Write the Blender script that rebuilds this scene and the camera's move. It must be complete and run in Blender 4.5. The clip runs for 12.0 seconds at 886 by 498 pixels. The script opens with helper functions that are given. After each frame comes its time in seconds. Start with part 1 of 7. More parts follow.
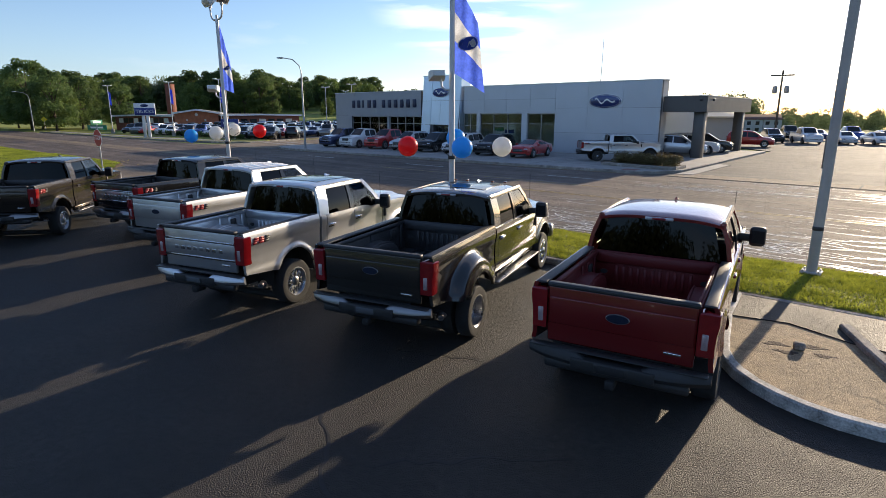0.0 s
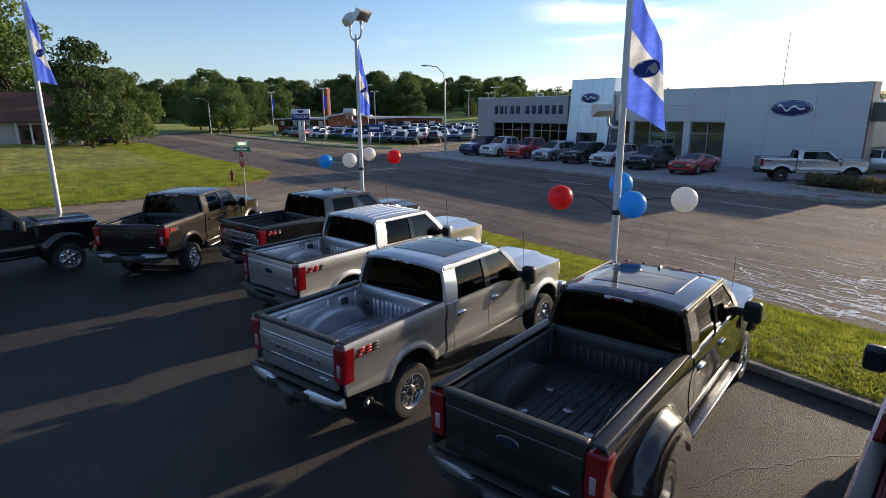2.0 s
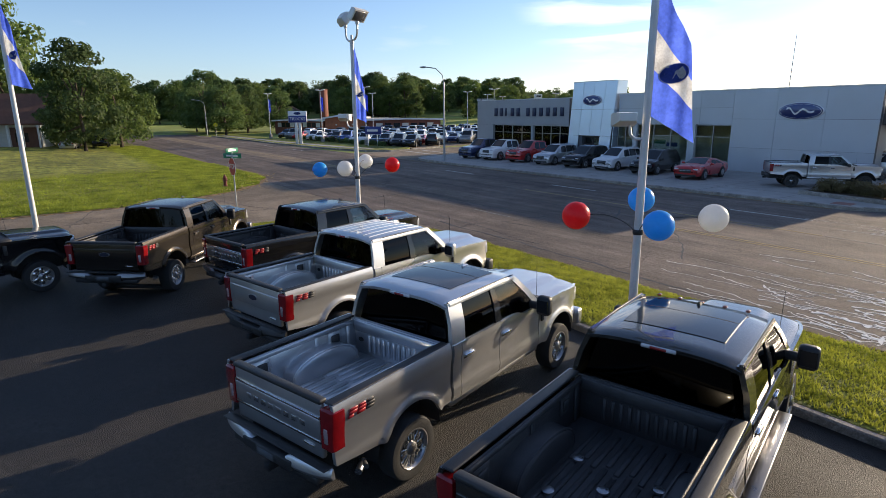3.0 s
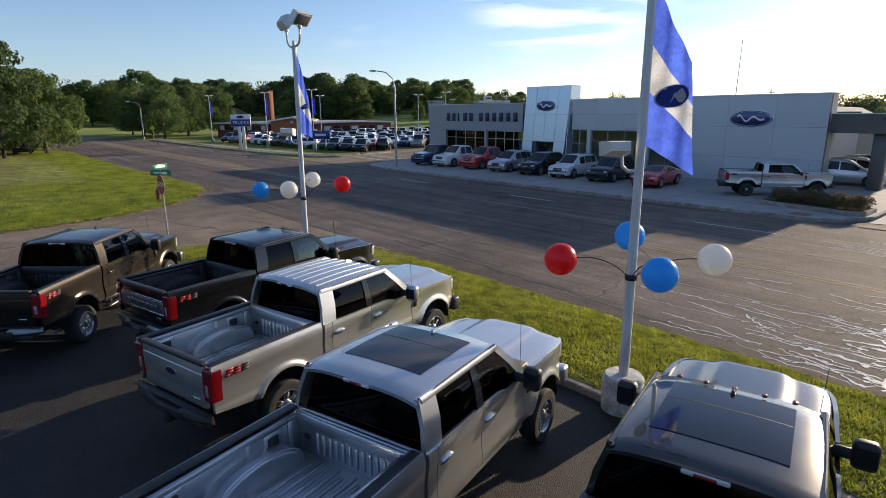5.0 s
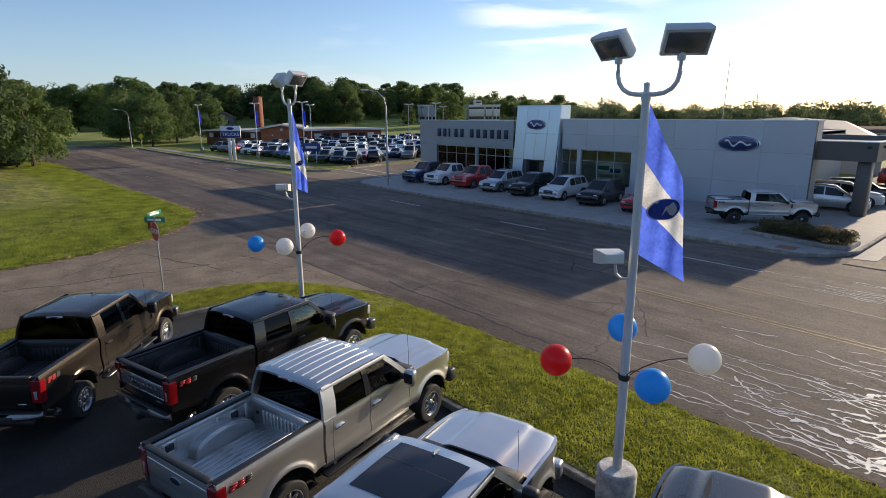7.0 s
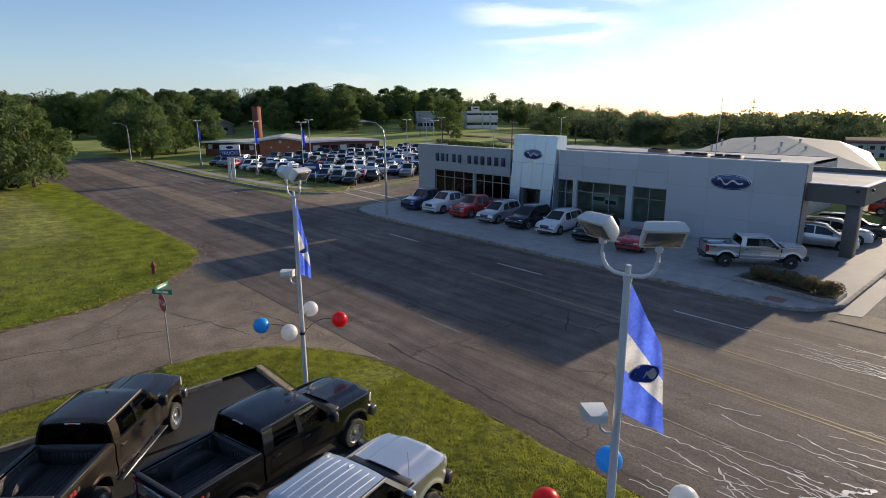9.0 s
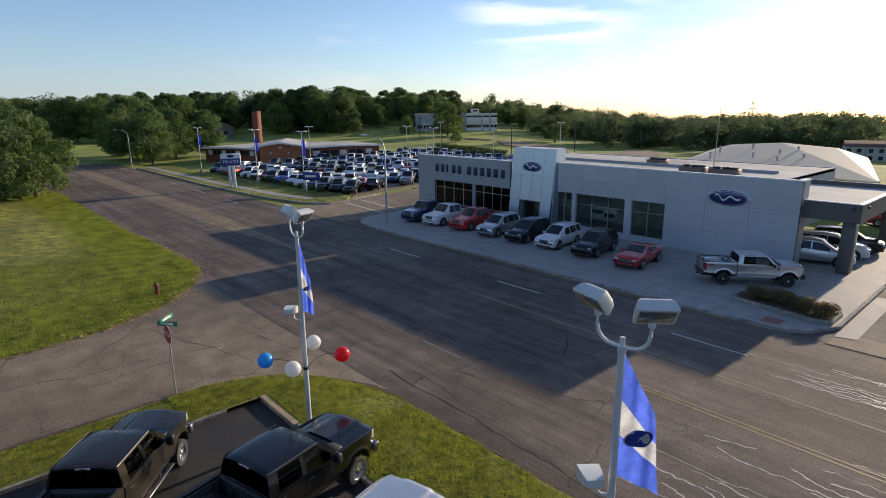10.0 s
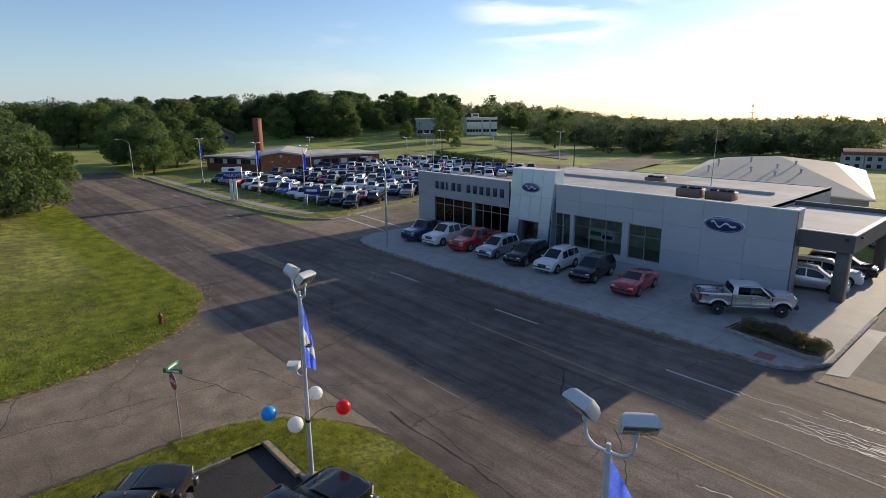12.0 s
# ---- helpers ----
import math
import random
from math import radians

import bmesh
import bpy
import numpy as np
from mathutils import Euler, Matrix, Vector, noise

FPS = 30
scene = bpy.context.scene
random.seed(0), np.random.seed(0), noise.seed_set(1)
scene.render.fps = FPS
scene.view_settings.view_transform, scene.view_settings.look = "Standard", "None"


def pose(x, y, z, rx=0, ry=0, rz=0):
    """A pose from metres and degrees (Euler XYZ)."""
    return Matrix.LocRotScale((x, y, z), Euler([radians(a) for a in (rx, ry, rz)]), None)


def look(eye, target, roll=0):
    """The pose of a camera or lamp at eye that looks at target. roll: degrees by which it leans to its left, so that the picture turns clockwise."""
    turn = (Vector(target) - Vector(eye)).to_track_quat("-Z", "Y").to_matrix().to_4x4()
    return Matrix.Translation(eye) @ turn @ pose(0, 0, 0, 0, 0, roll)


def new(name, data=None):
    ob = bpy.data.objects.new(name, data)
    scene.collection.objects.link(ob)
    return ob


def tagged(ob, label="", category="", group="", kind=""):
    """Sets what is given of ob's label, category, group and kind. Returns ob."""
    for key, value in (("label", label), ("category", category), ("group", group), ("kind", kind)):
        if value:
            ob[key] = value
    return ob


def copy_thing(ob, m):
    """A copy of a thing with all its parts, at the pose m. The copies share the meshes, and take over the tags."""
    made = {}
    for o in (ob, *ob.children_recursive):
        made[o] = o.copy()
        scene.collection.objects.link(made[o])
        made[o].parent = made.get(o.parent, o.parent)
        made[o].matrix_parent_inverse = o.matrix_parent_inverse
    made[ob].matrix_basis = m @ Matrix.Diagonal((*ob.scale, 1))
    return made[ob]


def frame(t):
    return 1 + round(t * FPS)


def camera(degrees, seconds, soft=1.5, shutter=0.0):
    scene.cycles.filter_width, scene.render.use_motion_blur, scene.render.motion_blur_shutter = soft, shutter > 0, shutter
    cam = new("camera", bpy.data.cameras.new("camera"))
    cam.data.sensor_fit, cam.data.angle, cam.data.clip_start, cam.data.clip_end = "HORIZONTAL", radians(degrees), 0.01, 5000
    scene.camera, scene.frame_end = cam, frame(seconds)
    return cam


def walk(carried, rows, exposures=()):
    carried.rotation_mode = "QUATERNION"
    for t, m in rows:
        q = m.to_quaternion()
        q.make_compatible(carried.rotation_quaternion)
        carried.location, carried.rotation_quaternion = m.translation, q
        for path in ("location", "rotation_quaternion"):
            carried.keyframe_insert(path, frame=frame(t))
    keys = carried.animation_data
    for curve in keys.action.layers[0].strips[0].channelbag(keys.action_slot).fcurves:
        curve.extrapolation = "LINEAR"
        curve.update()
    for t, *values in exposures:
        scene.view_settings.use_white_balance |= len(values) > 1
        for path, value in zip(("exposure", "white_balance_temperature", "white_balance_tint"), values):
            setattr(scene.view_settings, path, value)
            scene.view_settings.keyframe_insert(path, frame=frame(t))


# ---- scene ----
cam = camera(76.4, 12.0, 0.8)
PATH = [
    (0, (2.945, 1.595, 3.6), (1.684, 3.075, 3.132), -0.0),
    (0.5, (2.49, 2.1, 4.05), (1.229, 3.579, 3.578), -0.1),
    (1, (1.894, 2.621, 4.225), (0.5, 3.976, 3.754), -0.3),
    (1.5, (1.303, 3.107, 4.375), (-0.236, 4.295, 3.903), -0.3),
    (2, (0.691, 3.532, 4.54), (-0.891, 4.66, 4.066), -0.4),
    (2.5, (0.1, 3.892, 4.653), (-1.5, 4.996, 4.18), -0.3),
    (3, (-0.361, 4.165, 4.69), (-1.94, 5.299, 4.219), -0.4),
    (5, (-1.964, 5.126, 5.099), (-3.438, 6.394, 4.63), -0.3),
    (5.5, (-2.218, 5.284, 5.388), (-3.684, 6.561, 4.919), -0.2),
    (6, (-2.248, 5.271, 5.762), (-3.71, 6.553, 5.292), -0.2),
    (6.5, (-2.239, 5.19, 6.228), (-3.691, 6.481, 5.758), -0.1),
    (7, (-2.194, 5.152, 6.813), (-3.645, 6.447, 6.343), -0.2),
    (9, (-2.135, 5.112, 9.665), (-3.58, 6.411, 9.192), -0.2),
    (9.5, (-2.105, 5.088, 10.434), (-3.551, 6.385, 9.96), -0.3),
    (10, (-2.110, 5.082, 10.963), (-3.555, 6.381, 10.487), -0.4),
    (10.5, (-2.1, 5.101, 11.489), (-3.546, 6.399, 11.013), -0.4),
    (11, (-2.09, 5.111, 12.049), (-3.535, 6.409, 11.572), -0.3),
    (11.5, (-2.057, 5.118, 12.514), (-3.502, 6.415, 12.037), -0.4),
    (12, (-1.998, 5.101, 13.036), (-3.443, 6.398, 12.558), -0.4),
]
walk(cam, [(t, look(eye, target, roll)) for t, eye, target, roll in PATH], [(0, 0.39, 6900, 10), (1.0, 0.25, 6900, 10), (1.6, 0.25, 6900, 10), (2.5, 0.41, 6900, 10), (3.2, 0.40, 6900, 10), (5.0, 0.23, 6900, 10), (12.0, 0.16, 6900, 10)])

# ---- light ----
SUN_AZ, SUN_EL = 0.5, 13.4          # degrees clockwise from +y, degrees up
world = bpy.data.worlds.new("sky_world")
scene.world = world
world.use_nodes = True
wn, wl = world.node_tree.nodes, world.node_tree.links
wn.clear()
w_sky = wn.new("ShaderNodeTexSky")
w_sky.sky_type, w_sky.sun_disc = "NISHITA", False
w_sky.sun_elevation, w_sky.sun_rotation = radians(SUN_EL), radians(SUN_AZ)
w_sky.air_density, w_sky.dust_density, w_sky.ozone_density = 0.9, 0.24, 3.8
w_bg, w_out = wn.new("ShaderNodeBackground"), wn.new("ShaderNodeOutputWorld")
w_bg.inputs["Strength"].default_value = 0.165
w_co, w_map, w_noise, w_ramp = (wn.new("ShaderNode" + k) for k in ("TexCoord", "Mapping", "TexNoise", "ValToRGB"))
w_map.inputs["Scale"].default_value = (1.1, 1.6, 6.0)
w_map.inputs["Location"].default_value = (0.3, 0.0, 0.4)
w_noise.inputs["Scale"].default_value, w_noise.inputs["Detail"].default_value = 1.6, 7.0
w_ramp.color_ramp.elements[0].position, w_ramp.color_ramp.elements[1].position = 0.56, 0.80
w_mix = wn.new("ShaderNodeMix")
w_mix.data_type = "RGBA"
w_mix.inputs[7].default_value = (7.0, 7.0, 7.2, 1)
w_fac = wn.new("ShaderNodeMath")
w_fac.operation = "MULTIPLY"
w_fac.inputs[1].default_value = 0.45
wl.new(w_co.outputs["Generated"], w_map.inputs["Vector"])
wl.new(w_map.outputs["Vector"], w_noise.inputs["Vector"])
wl.new(w_noise.outputs["Fac"], w_ramp.inputs["Fac"])
wl.new(w_ramp.outputs["Color"], w_fac.inputs[0])
wl.new(w_fac.outputs["Value"], w_mix.inputs[0])
wl.new(w_sky.outputs["Color"], w_mix.inputs[6])
w_tint = wn.new("ShaderNodeMix")
w_tint.data_type, w_tint.blend_type = "RGBA", "MULTIPLY"
w_tint.inputs[0].default_value = 1.0
w_tint.inputs[7].default_value = (1.09, 0.97, 0.985, 1)
wl.new(w_mix.outputs[2], w_tint.inputs[6])


def sky_math(kind, a, b=None):
    """One arithmetic node of the sky; a and b are sockets or numbers."""
    node = wn.new("ShaderNodeMath")
    node.operation, node.use_clamp = kind, True
    for slot, value in zip(node.inputs, (a, b)):
        if isinstance(value, (int, float)):
            slot.default_value = value
        elif value is not None:
            wl.new(value, slot)
    return node.outputs[0]


def sky_near(way, start, end):
    """1 in the direction way, falling to 0; start and end are cosines."""
    dot, ramp = wn.new("ShaderNodeVectorMath"), wn.new("ShaderNodeMapRange")
    dot.operation, ramp.interpolation_type = "DOT_PRODUCT", "SMOOTHSTEP"
    dot.inputs[1].default_value = way
    wl.new(w_co.outputs["Generated"], dot.inputs[0])
    wl.new(dot.outputs["Value"], ramp.inputs["Value"])
    ramp.inputs["From Min"].default_value, ramp.inputs["From Max"].default_value = start, end
    return ramp.outputs["Result"]


def sky_blend(below, colour, share):
    node = wn.new("ShaderNodeMix")
    node.data_type = "RGBA"
    node.inputs[7].default_value = (*colour, 1)
    wl.new(below, node.inputs[6])
    wl.new(share, node.inputs[0])
    return node.outputs[2]


# pale summer haze low in the sky, away from the sun, and one bright thin cloud
w_sep = wn.new("ShaderNodeSeparateXYZ")
wl.new(w_co.outputs["Generated"], w_sep.inputs[0])
w_low = sky_math("POWER", sky_math("SUBTRACT", 1.0, sky_math("MULTIPLY", w_sep.outputs["Z"], 4.6)), 2.0)
w_away = sky_math("SUBTRACT", 1.0, sky_near((0.0, 0.97, 0.23), 0.25, 0.92))
w_col = sky_blend(w_tint.outputs[2], (2.0, 3.0, 4.2), sky_math("MULTIPLY", sky_math("MULTIPLY", w_low, w_away), 0.6))
w_map2, w_wisp = wn.new("ShaderNodeMapping"), wn.new("ShaderNodeTexNoise")
w_map2.inputs["Scale"].default_value = (2.2, 2.2, 16.0)
w_wisp.inputs["Scale"].default_value, w_wisp.inputs["Detail"].default_value, w_wisp.inputs["Distortion"].default_value = 2.4, 8.0, 0.6
wl.new(w_co.outputs["Generated"], w_map2.inputs["Vector"])
wl.new(w_map2.outputs["Vector"], w_wisp.inputs["Vector"])
w_thin = sky_math("MULTIPLY", sky_math("SUBTRACT", w_wisp.outputs["Fac"], 0.41), 4.5)
w_cloud = sky_math("MULTIPLY", sky_math("MULTIPLY", w_thin, sky_near((-0.585, 0.77, 0.24), 0.976, 0.997)), 0.9)
w_col = sky_blend(w_col, (7.5, 7.6, 7.8), w_cloud)
wl.new(w_col, w_bg.inputs["Color"])
wl.new(w_bg.outputs["Background"], w_out.inputs["Surface"])

sun_data = bpy.data.lights.new("sun", "SUN")
sun_data.energy, sun_data.angle, sun_data.color = 5.0, radians(0.6), (1.0, 0.84, 0.64)
sun = new("sun", sun_data)
az, el = radians(SUN_AZ), radians(SUN_EL)
to_sun = Vector((math.sin(az) * math.cos(el), math.cos(az) * math.cos(el), math.sin(el)))
sun.matrix_world = Matrix.Translation((0, 60, 40)) @ to_sun.to_track_quat("Z", "Y").to_matrix().to_4x4()
scene.view_settings.exposure = 0.0


# ---- materials ----
def mat(name, base, rough=0.6, metal=0.0, spread=0.12, scale=6.0, fine=60.0, bump=0.1, coat=0.0, second=None, by_object=0.0, spec=0.5, rough_spread=0.08):
    """A surface with colour variation at two scales, uneven gloss and fine relief, in metres."""
    m = bpy.data.materials.new(name)
    m.use_nodes = True
    nt = m.node_tree
    n, l = nt.nodes, nt.links
    b = n["Principled BSDF"]
    co = n.new("ShaderNodeTexCoord")
    big, small = n.new("ShaderNodeTexNoise"), n.new("ShaderNodeTexNoise")
    big.inputs["Scale"].default_value, big.inputs["Detail"].default_value = scale, 4
    small.inputs["Scale"].default_value, small.inputs["Detail"].default_value = fine, 3
    l.new(co.outputs["Object"], big.inputs["Vector"])
    l.new(co.outputs["Object"], small.inputs["Vector"])
    ramp = n.new("ShaderNodeValToRGB")
    low = [max(0.0, c * (1 - spread)) for c in base]
    high = [min(1.0, c * (1 + spread)) for c in (second or base)]
    ramp.color_ramp.elements[0].color, ramp.color_ramp.elements[1].color = (*low, 1), (*high, 1)
    ramp.color_ramp.elements[0].position, ramp.color_ramp.elements[1].position = 0.32, 0.68
    mixv = n.new("ShaderNodeMath")
    mixv.operation = "MULTIPLY_ADD"
    mixv.inputs[1].default_value, mixv.inputs[2].default_value = 0.35, 0.0
    l.new(small.outputs["Fac"], mixv.inputs[0])
    addv = n.new("ShaderNodeMath")
    addv.operation = "MULTIPLY_ADD"
    addv.inputs[1].default_value = 0.65
    l.new(big.outputs["Fac"], addv.inputs[0])
    l.new(mixv.outputs[0], addv.inputs[2])
    l.new(addv.outputs[0], ramp.inputs["Fac"])
    colour = ramp.outputs["Color"]
    if by_object:
        info, hsv, mr = n.new("ShaderNodeObjectInfo"), n.new("ShaderNodeHueSaturation"), n.new("ShaderNodeMapRange")
        mr.inputs["To Min"].default_value, mr.inputs["To Max"].default_value = 1 - by_object, 1 + by_object
        l.new(info.outputs["Random"], mr.inputs["Value"])
        l.new(mr.outputs["Result"], hsv.inputs["Value"])
        l.new(colour, hsv.inputs["Color"])
        colour = hsv.outputs["Color"]
    l.new(colour, b.inputs["Base Color"])
    rr = n.new("ShaderNodeMapRange")
    rr.inputs["To Min"].default_value, rr.inputs["To Max"].default_value = max(0.02, rough - rough_spread), min(1.0, rough + rough_spread)
    l.new(big.outputs["Fac"], rr.inputs["Value"])
    l.new(rr.outputs["Result"], b.inputs["Roughness"])
    b.inputs["Metallic"].default_value = metal
    b.inputs["Specular IOR Level"].default_value = spec
    if coat:
        b.inputs["Coat Weight"].default_value, b.inputs["Coat Roughness"].default_value = coat, 0.04
    if bump:
        bn = n.new("ShaderNodeBump")
        bn.inputs["Strength"].default_value, bn.inputs["Distance"].default_value = bump, 0.01
        l.new(small.outputs["Fac"], bn.inputs["Height"])
        l.new(bn.outputs["Normal"], b.inputs["Normal"])
    return m


def paint(name, base, metal=0.0, rough=0.32, coat=1.0):
    return mat(name, base, rough, metal, 0.05, 2.0, 900.0, 0.012, coat, rough_spread=0.03)


def tinted(name, tint, gloss_ior=1.5):
    """Tinted pane: light passes through darkened, the sky is mirrored by Fresnel."""
    m = bpy.data.materials.new(name)
    m.use_nodes = True
    n, l = m.node_tree.nodes, m.node_tree.links
    n.clear()
    out, mix, tr, gl, fr = (n.new("ShaderNode" + k) for k in ("OutputMaterial", "MixShader", "BsdfTransparent", "BsdfGlossy", "Fresnel"))
    tr.inputs["Color"].default_value = (*tint, 1)
    gl.inputs["Roughness"].default_value = 0.02
    fr.inputs["IOR"].default_value = gloss_ior
    l.new(fr.outputs["Fac"], mix.inputs["Fac"])
    l.new(tr.outputs[0], mix.inputs[1])
    l.new(gl.outputs[0], mix.inputs[2])
    l.new(mix.outputs[0], out.inputs["Surface"])
    return m


def leafy(name, base, second, scale, by_object=0.0, share=0.45):
    """Thin leaves or cloth: lit from in front and, dimmer, through from behind."""
    m = mat(name, base, 0.7 if "vinyl" not in name else 0.3, spread=0.3 if "vinyl" not in name else 0.04, scale=scale, fine=scale * 9, bump=0.0, second=second, by_object=by_object)
    n, l = m.node_tree.nodes, m.node_tree.links
    b, out = n["Principled BSDF"], n["Material Output"]
    tr, mix = n.new("ShaderNodeBsdfTranslucent"), n.new("ShaderNodeMixShader")
    l.new(b.inputs["Base Color"].links[0].from_socket, tr.inputs["Color"])
    mix.inputs["Fac"].default_value = share
    l.new(b.outputs[0], mix.inputs[1])
    l.new(tr.outputs[0], mix.inputs[2])
    l.new(mix.outputs[0], out.inputs["Surface"])
    return m


def ground_mat(name, base, second, scale, fine, rough, bump, crack=0.0, crack_scale=0.25, crack_col=(0.015, 0.015, 0.015), spread=0.15, patch=0.0, bump_dist=0.01, grit=0.0, grit_scale=11.0, streak=0.0, spec=0.5):
    """Ground cover with broad stains, grain and, for asphalt, thin wandering cracks."""
    m = mat(name, base, rough, 0.0, spread, scale, fine, bump, second=second, rough_spread=0.12)
    n, l = m.node_tree.nodes, m.node_tree.links
    b = n["Principled BSDF"]
    for node in n:
        if node.type == "BUMP":
            node.inputs["Distance"].default_value = bump_dist
    src = b.inputs["Base Color"].links[0].from_socket
    co = next(x for x in n if x.type == "TEX_COORD")
    if patch:
        big = n.new("ShaderNodeTexNoise")
        big.inputs["Scale"].default_value, big.inputs["Detail"].default_value = 0.11, 5
        l.new(co.outputs["Object"], big.inputs["Vector"])
        hsv, mr = n.new("ShaderNodeHueSaturation"), n.new("ShaderNodeMapRange")
        mr.inputs["From Min"].default_value, mr.inputs["From Max"].default_value = 0.3, 0.7
        mr.inputs["To Min"].default_value, mr.inputs["To Max"].default_value = 1 - patch, 1 + patch
        l.new(big.outputs["Fac"], mr.inputs["Value"])
        l.new(mr.outputs["Result"], hsv.inputs["Value"])
        l.new(src, hsv.inputs["Color"])
        src = hsv.outputs["Color"]
        l.new(src, b.inputs["Base Color"])
    b.inputs["Specular IOR Level"].default_value = spec
    if streak:
        sm, sn, sr, sh = n.new("ShaderNodeMapping"), n.new("ShaderNodeTexNoise"), n.new("ShaderNodeMapRange"), n.new("ShaderNodeHueSaturation")
        sm.inputs["Scale"].default_value = (0.05, 1.1, 1.0)
        sn.inputs["Scale"].default_value, sn.inputs["Detail"].default_value, sn.inputs["Roughness"].default_value = 1.0, 7, 0.7
        sr.inputs["From Min"].default_value, sr.inputs["From Max"].default_value = 0.33, 0.67
        sr.inputs["To Min"].default_value, sr.inputs["To Max"].default_value = 1 - streak, 1 + streak
        l.new(co.outputs["Object"], sm.inputs["Vector"])
        l.new(sm.outputs["Vector"], sn.inputs["Vector"])
        l.new(sn.outputs["Fac"], sr.inputs["Value"])
        l.new(sr.outputs["Result"], sh.inputs["Value"])
        l.new(src, sh.inputs["Color"])
        src = sh.outputs["Color"]
        l.new(src, b.inputs["Base Color"])
    if grit:
        gn, gm, gh = n.new("ShaderNodeTexNoise"), n.new("ShaderNodeMapRange"), n.new("ShaderNodeHueSaturation")
        gn.inputs["Scale"].default_value, gn.inputs["Detail"].default_value, gn.inputs["Roughness"].default_value = grit_scale, 7, 0.85
        gm.inputs["From Min"].default_value, gm.inputs["From Max"].default_value = 0.35, 0.65
        gm.inputs["To Min"].default_value, gm.inputs["To Max"].default_value = 1 - grit, 1 + grit
        l.new(co.outputs["Object"], gn.inputs["Vector"])
        l.new(gn.outputs["Fac"], gm.inputs["Value"])
        l.new(gm.outputs["Result"], gh.inputs["Value"])
        l.new(src, gh.inputs["Color"])
        src = gh.outputs["Color"]
        l.new(src, b.inputs["Base Color"])
    if crack:
        warp, vor, mr, mix = n.new("ShaderNodeTexNoise"), n.new("ShaderNodeTexVoronoi"), n.new("ShaderNodeMapRange"), n.new("ShaderNodeMix")
        warp.inputs["Scale"].default_value, warp.inputs["Detail"].default_value = 1.3, 5
        add = n.new("ShaderNodeMix")
        add.data_type = "RGBA"
        add.blend_type = "ADD"
        add.inputs[0].default_value = 0.9
        l.new(co.outputs["Object"], warp.inputs["Vector"])
        l.new(co.outputs["Object"], add.inputs[6])
        l.new(warp.outputs["Color"], add.inputs[7])
        vor.feature = "DISTANCE_TO_EDGE"
        vor.inputs["Scale"].default_value = crack_scale
        l.new(add.outputs[2], vor.inputs["Vector"])
        mr.inputs["From Min"].default_value, mr.inputs["From Max"].default_value = 0.0, 0.012 * crack_scale / 0.25
        mr.inputs["To Min"].default_value, mr.inputs["To Max"].default_value = crack, 0.0
        l.new(vor.outputs["Distance"], mr.inputs["Value"])
        brk, brm, mul = n.new("ShaderNodeTexNoise"), n.new("ShaderNodeMapRange"), n.new("ShaderNodeMath")
        brk.inputs["Scale"].default_value = 0.35
        brm.inputs["From Min"].default_value, brm.inputs["From Max"].default_value = 0.42, 0.58
        l.new(co.outputs["Object"], brk.inputs["Vector"])
        l.new(brk.outputs["Fac"], brm.inputs["Value"])
        mul.operation = "MULTIPLY"
        l.new(mr.outputs["Result"], mul.inputs[0])
        l.new(brm.outputs["Result"], mul.inputs[1])
        mix.data_type = "RGBA"
        mix.inputs[7].default_value = (*crack_col, 1)
        l.new(mul.outputs[0], mix.inputs[0])
        l.new(src, mix.inputs[6])
        l.new(mix.outputs[2], b.inputs["Base Color"])
    return m


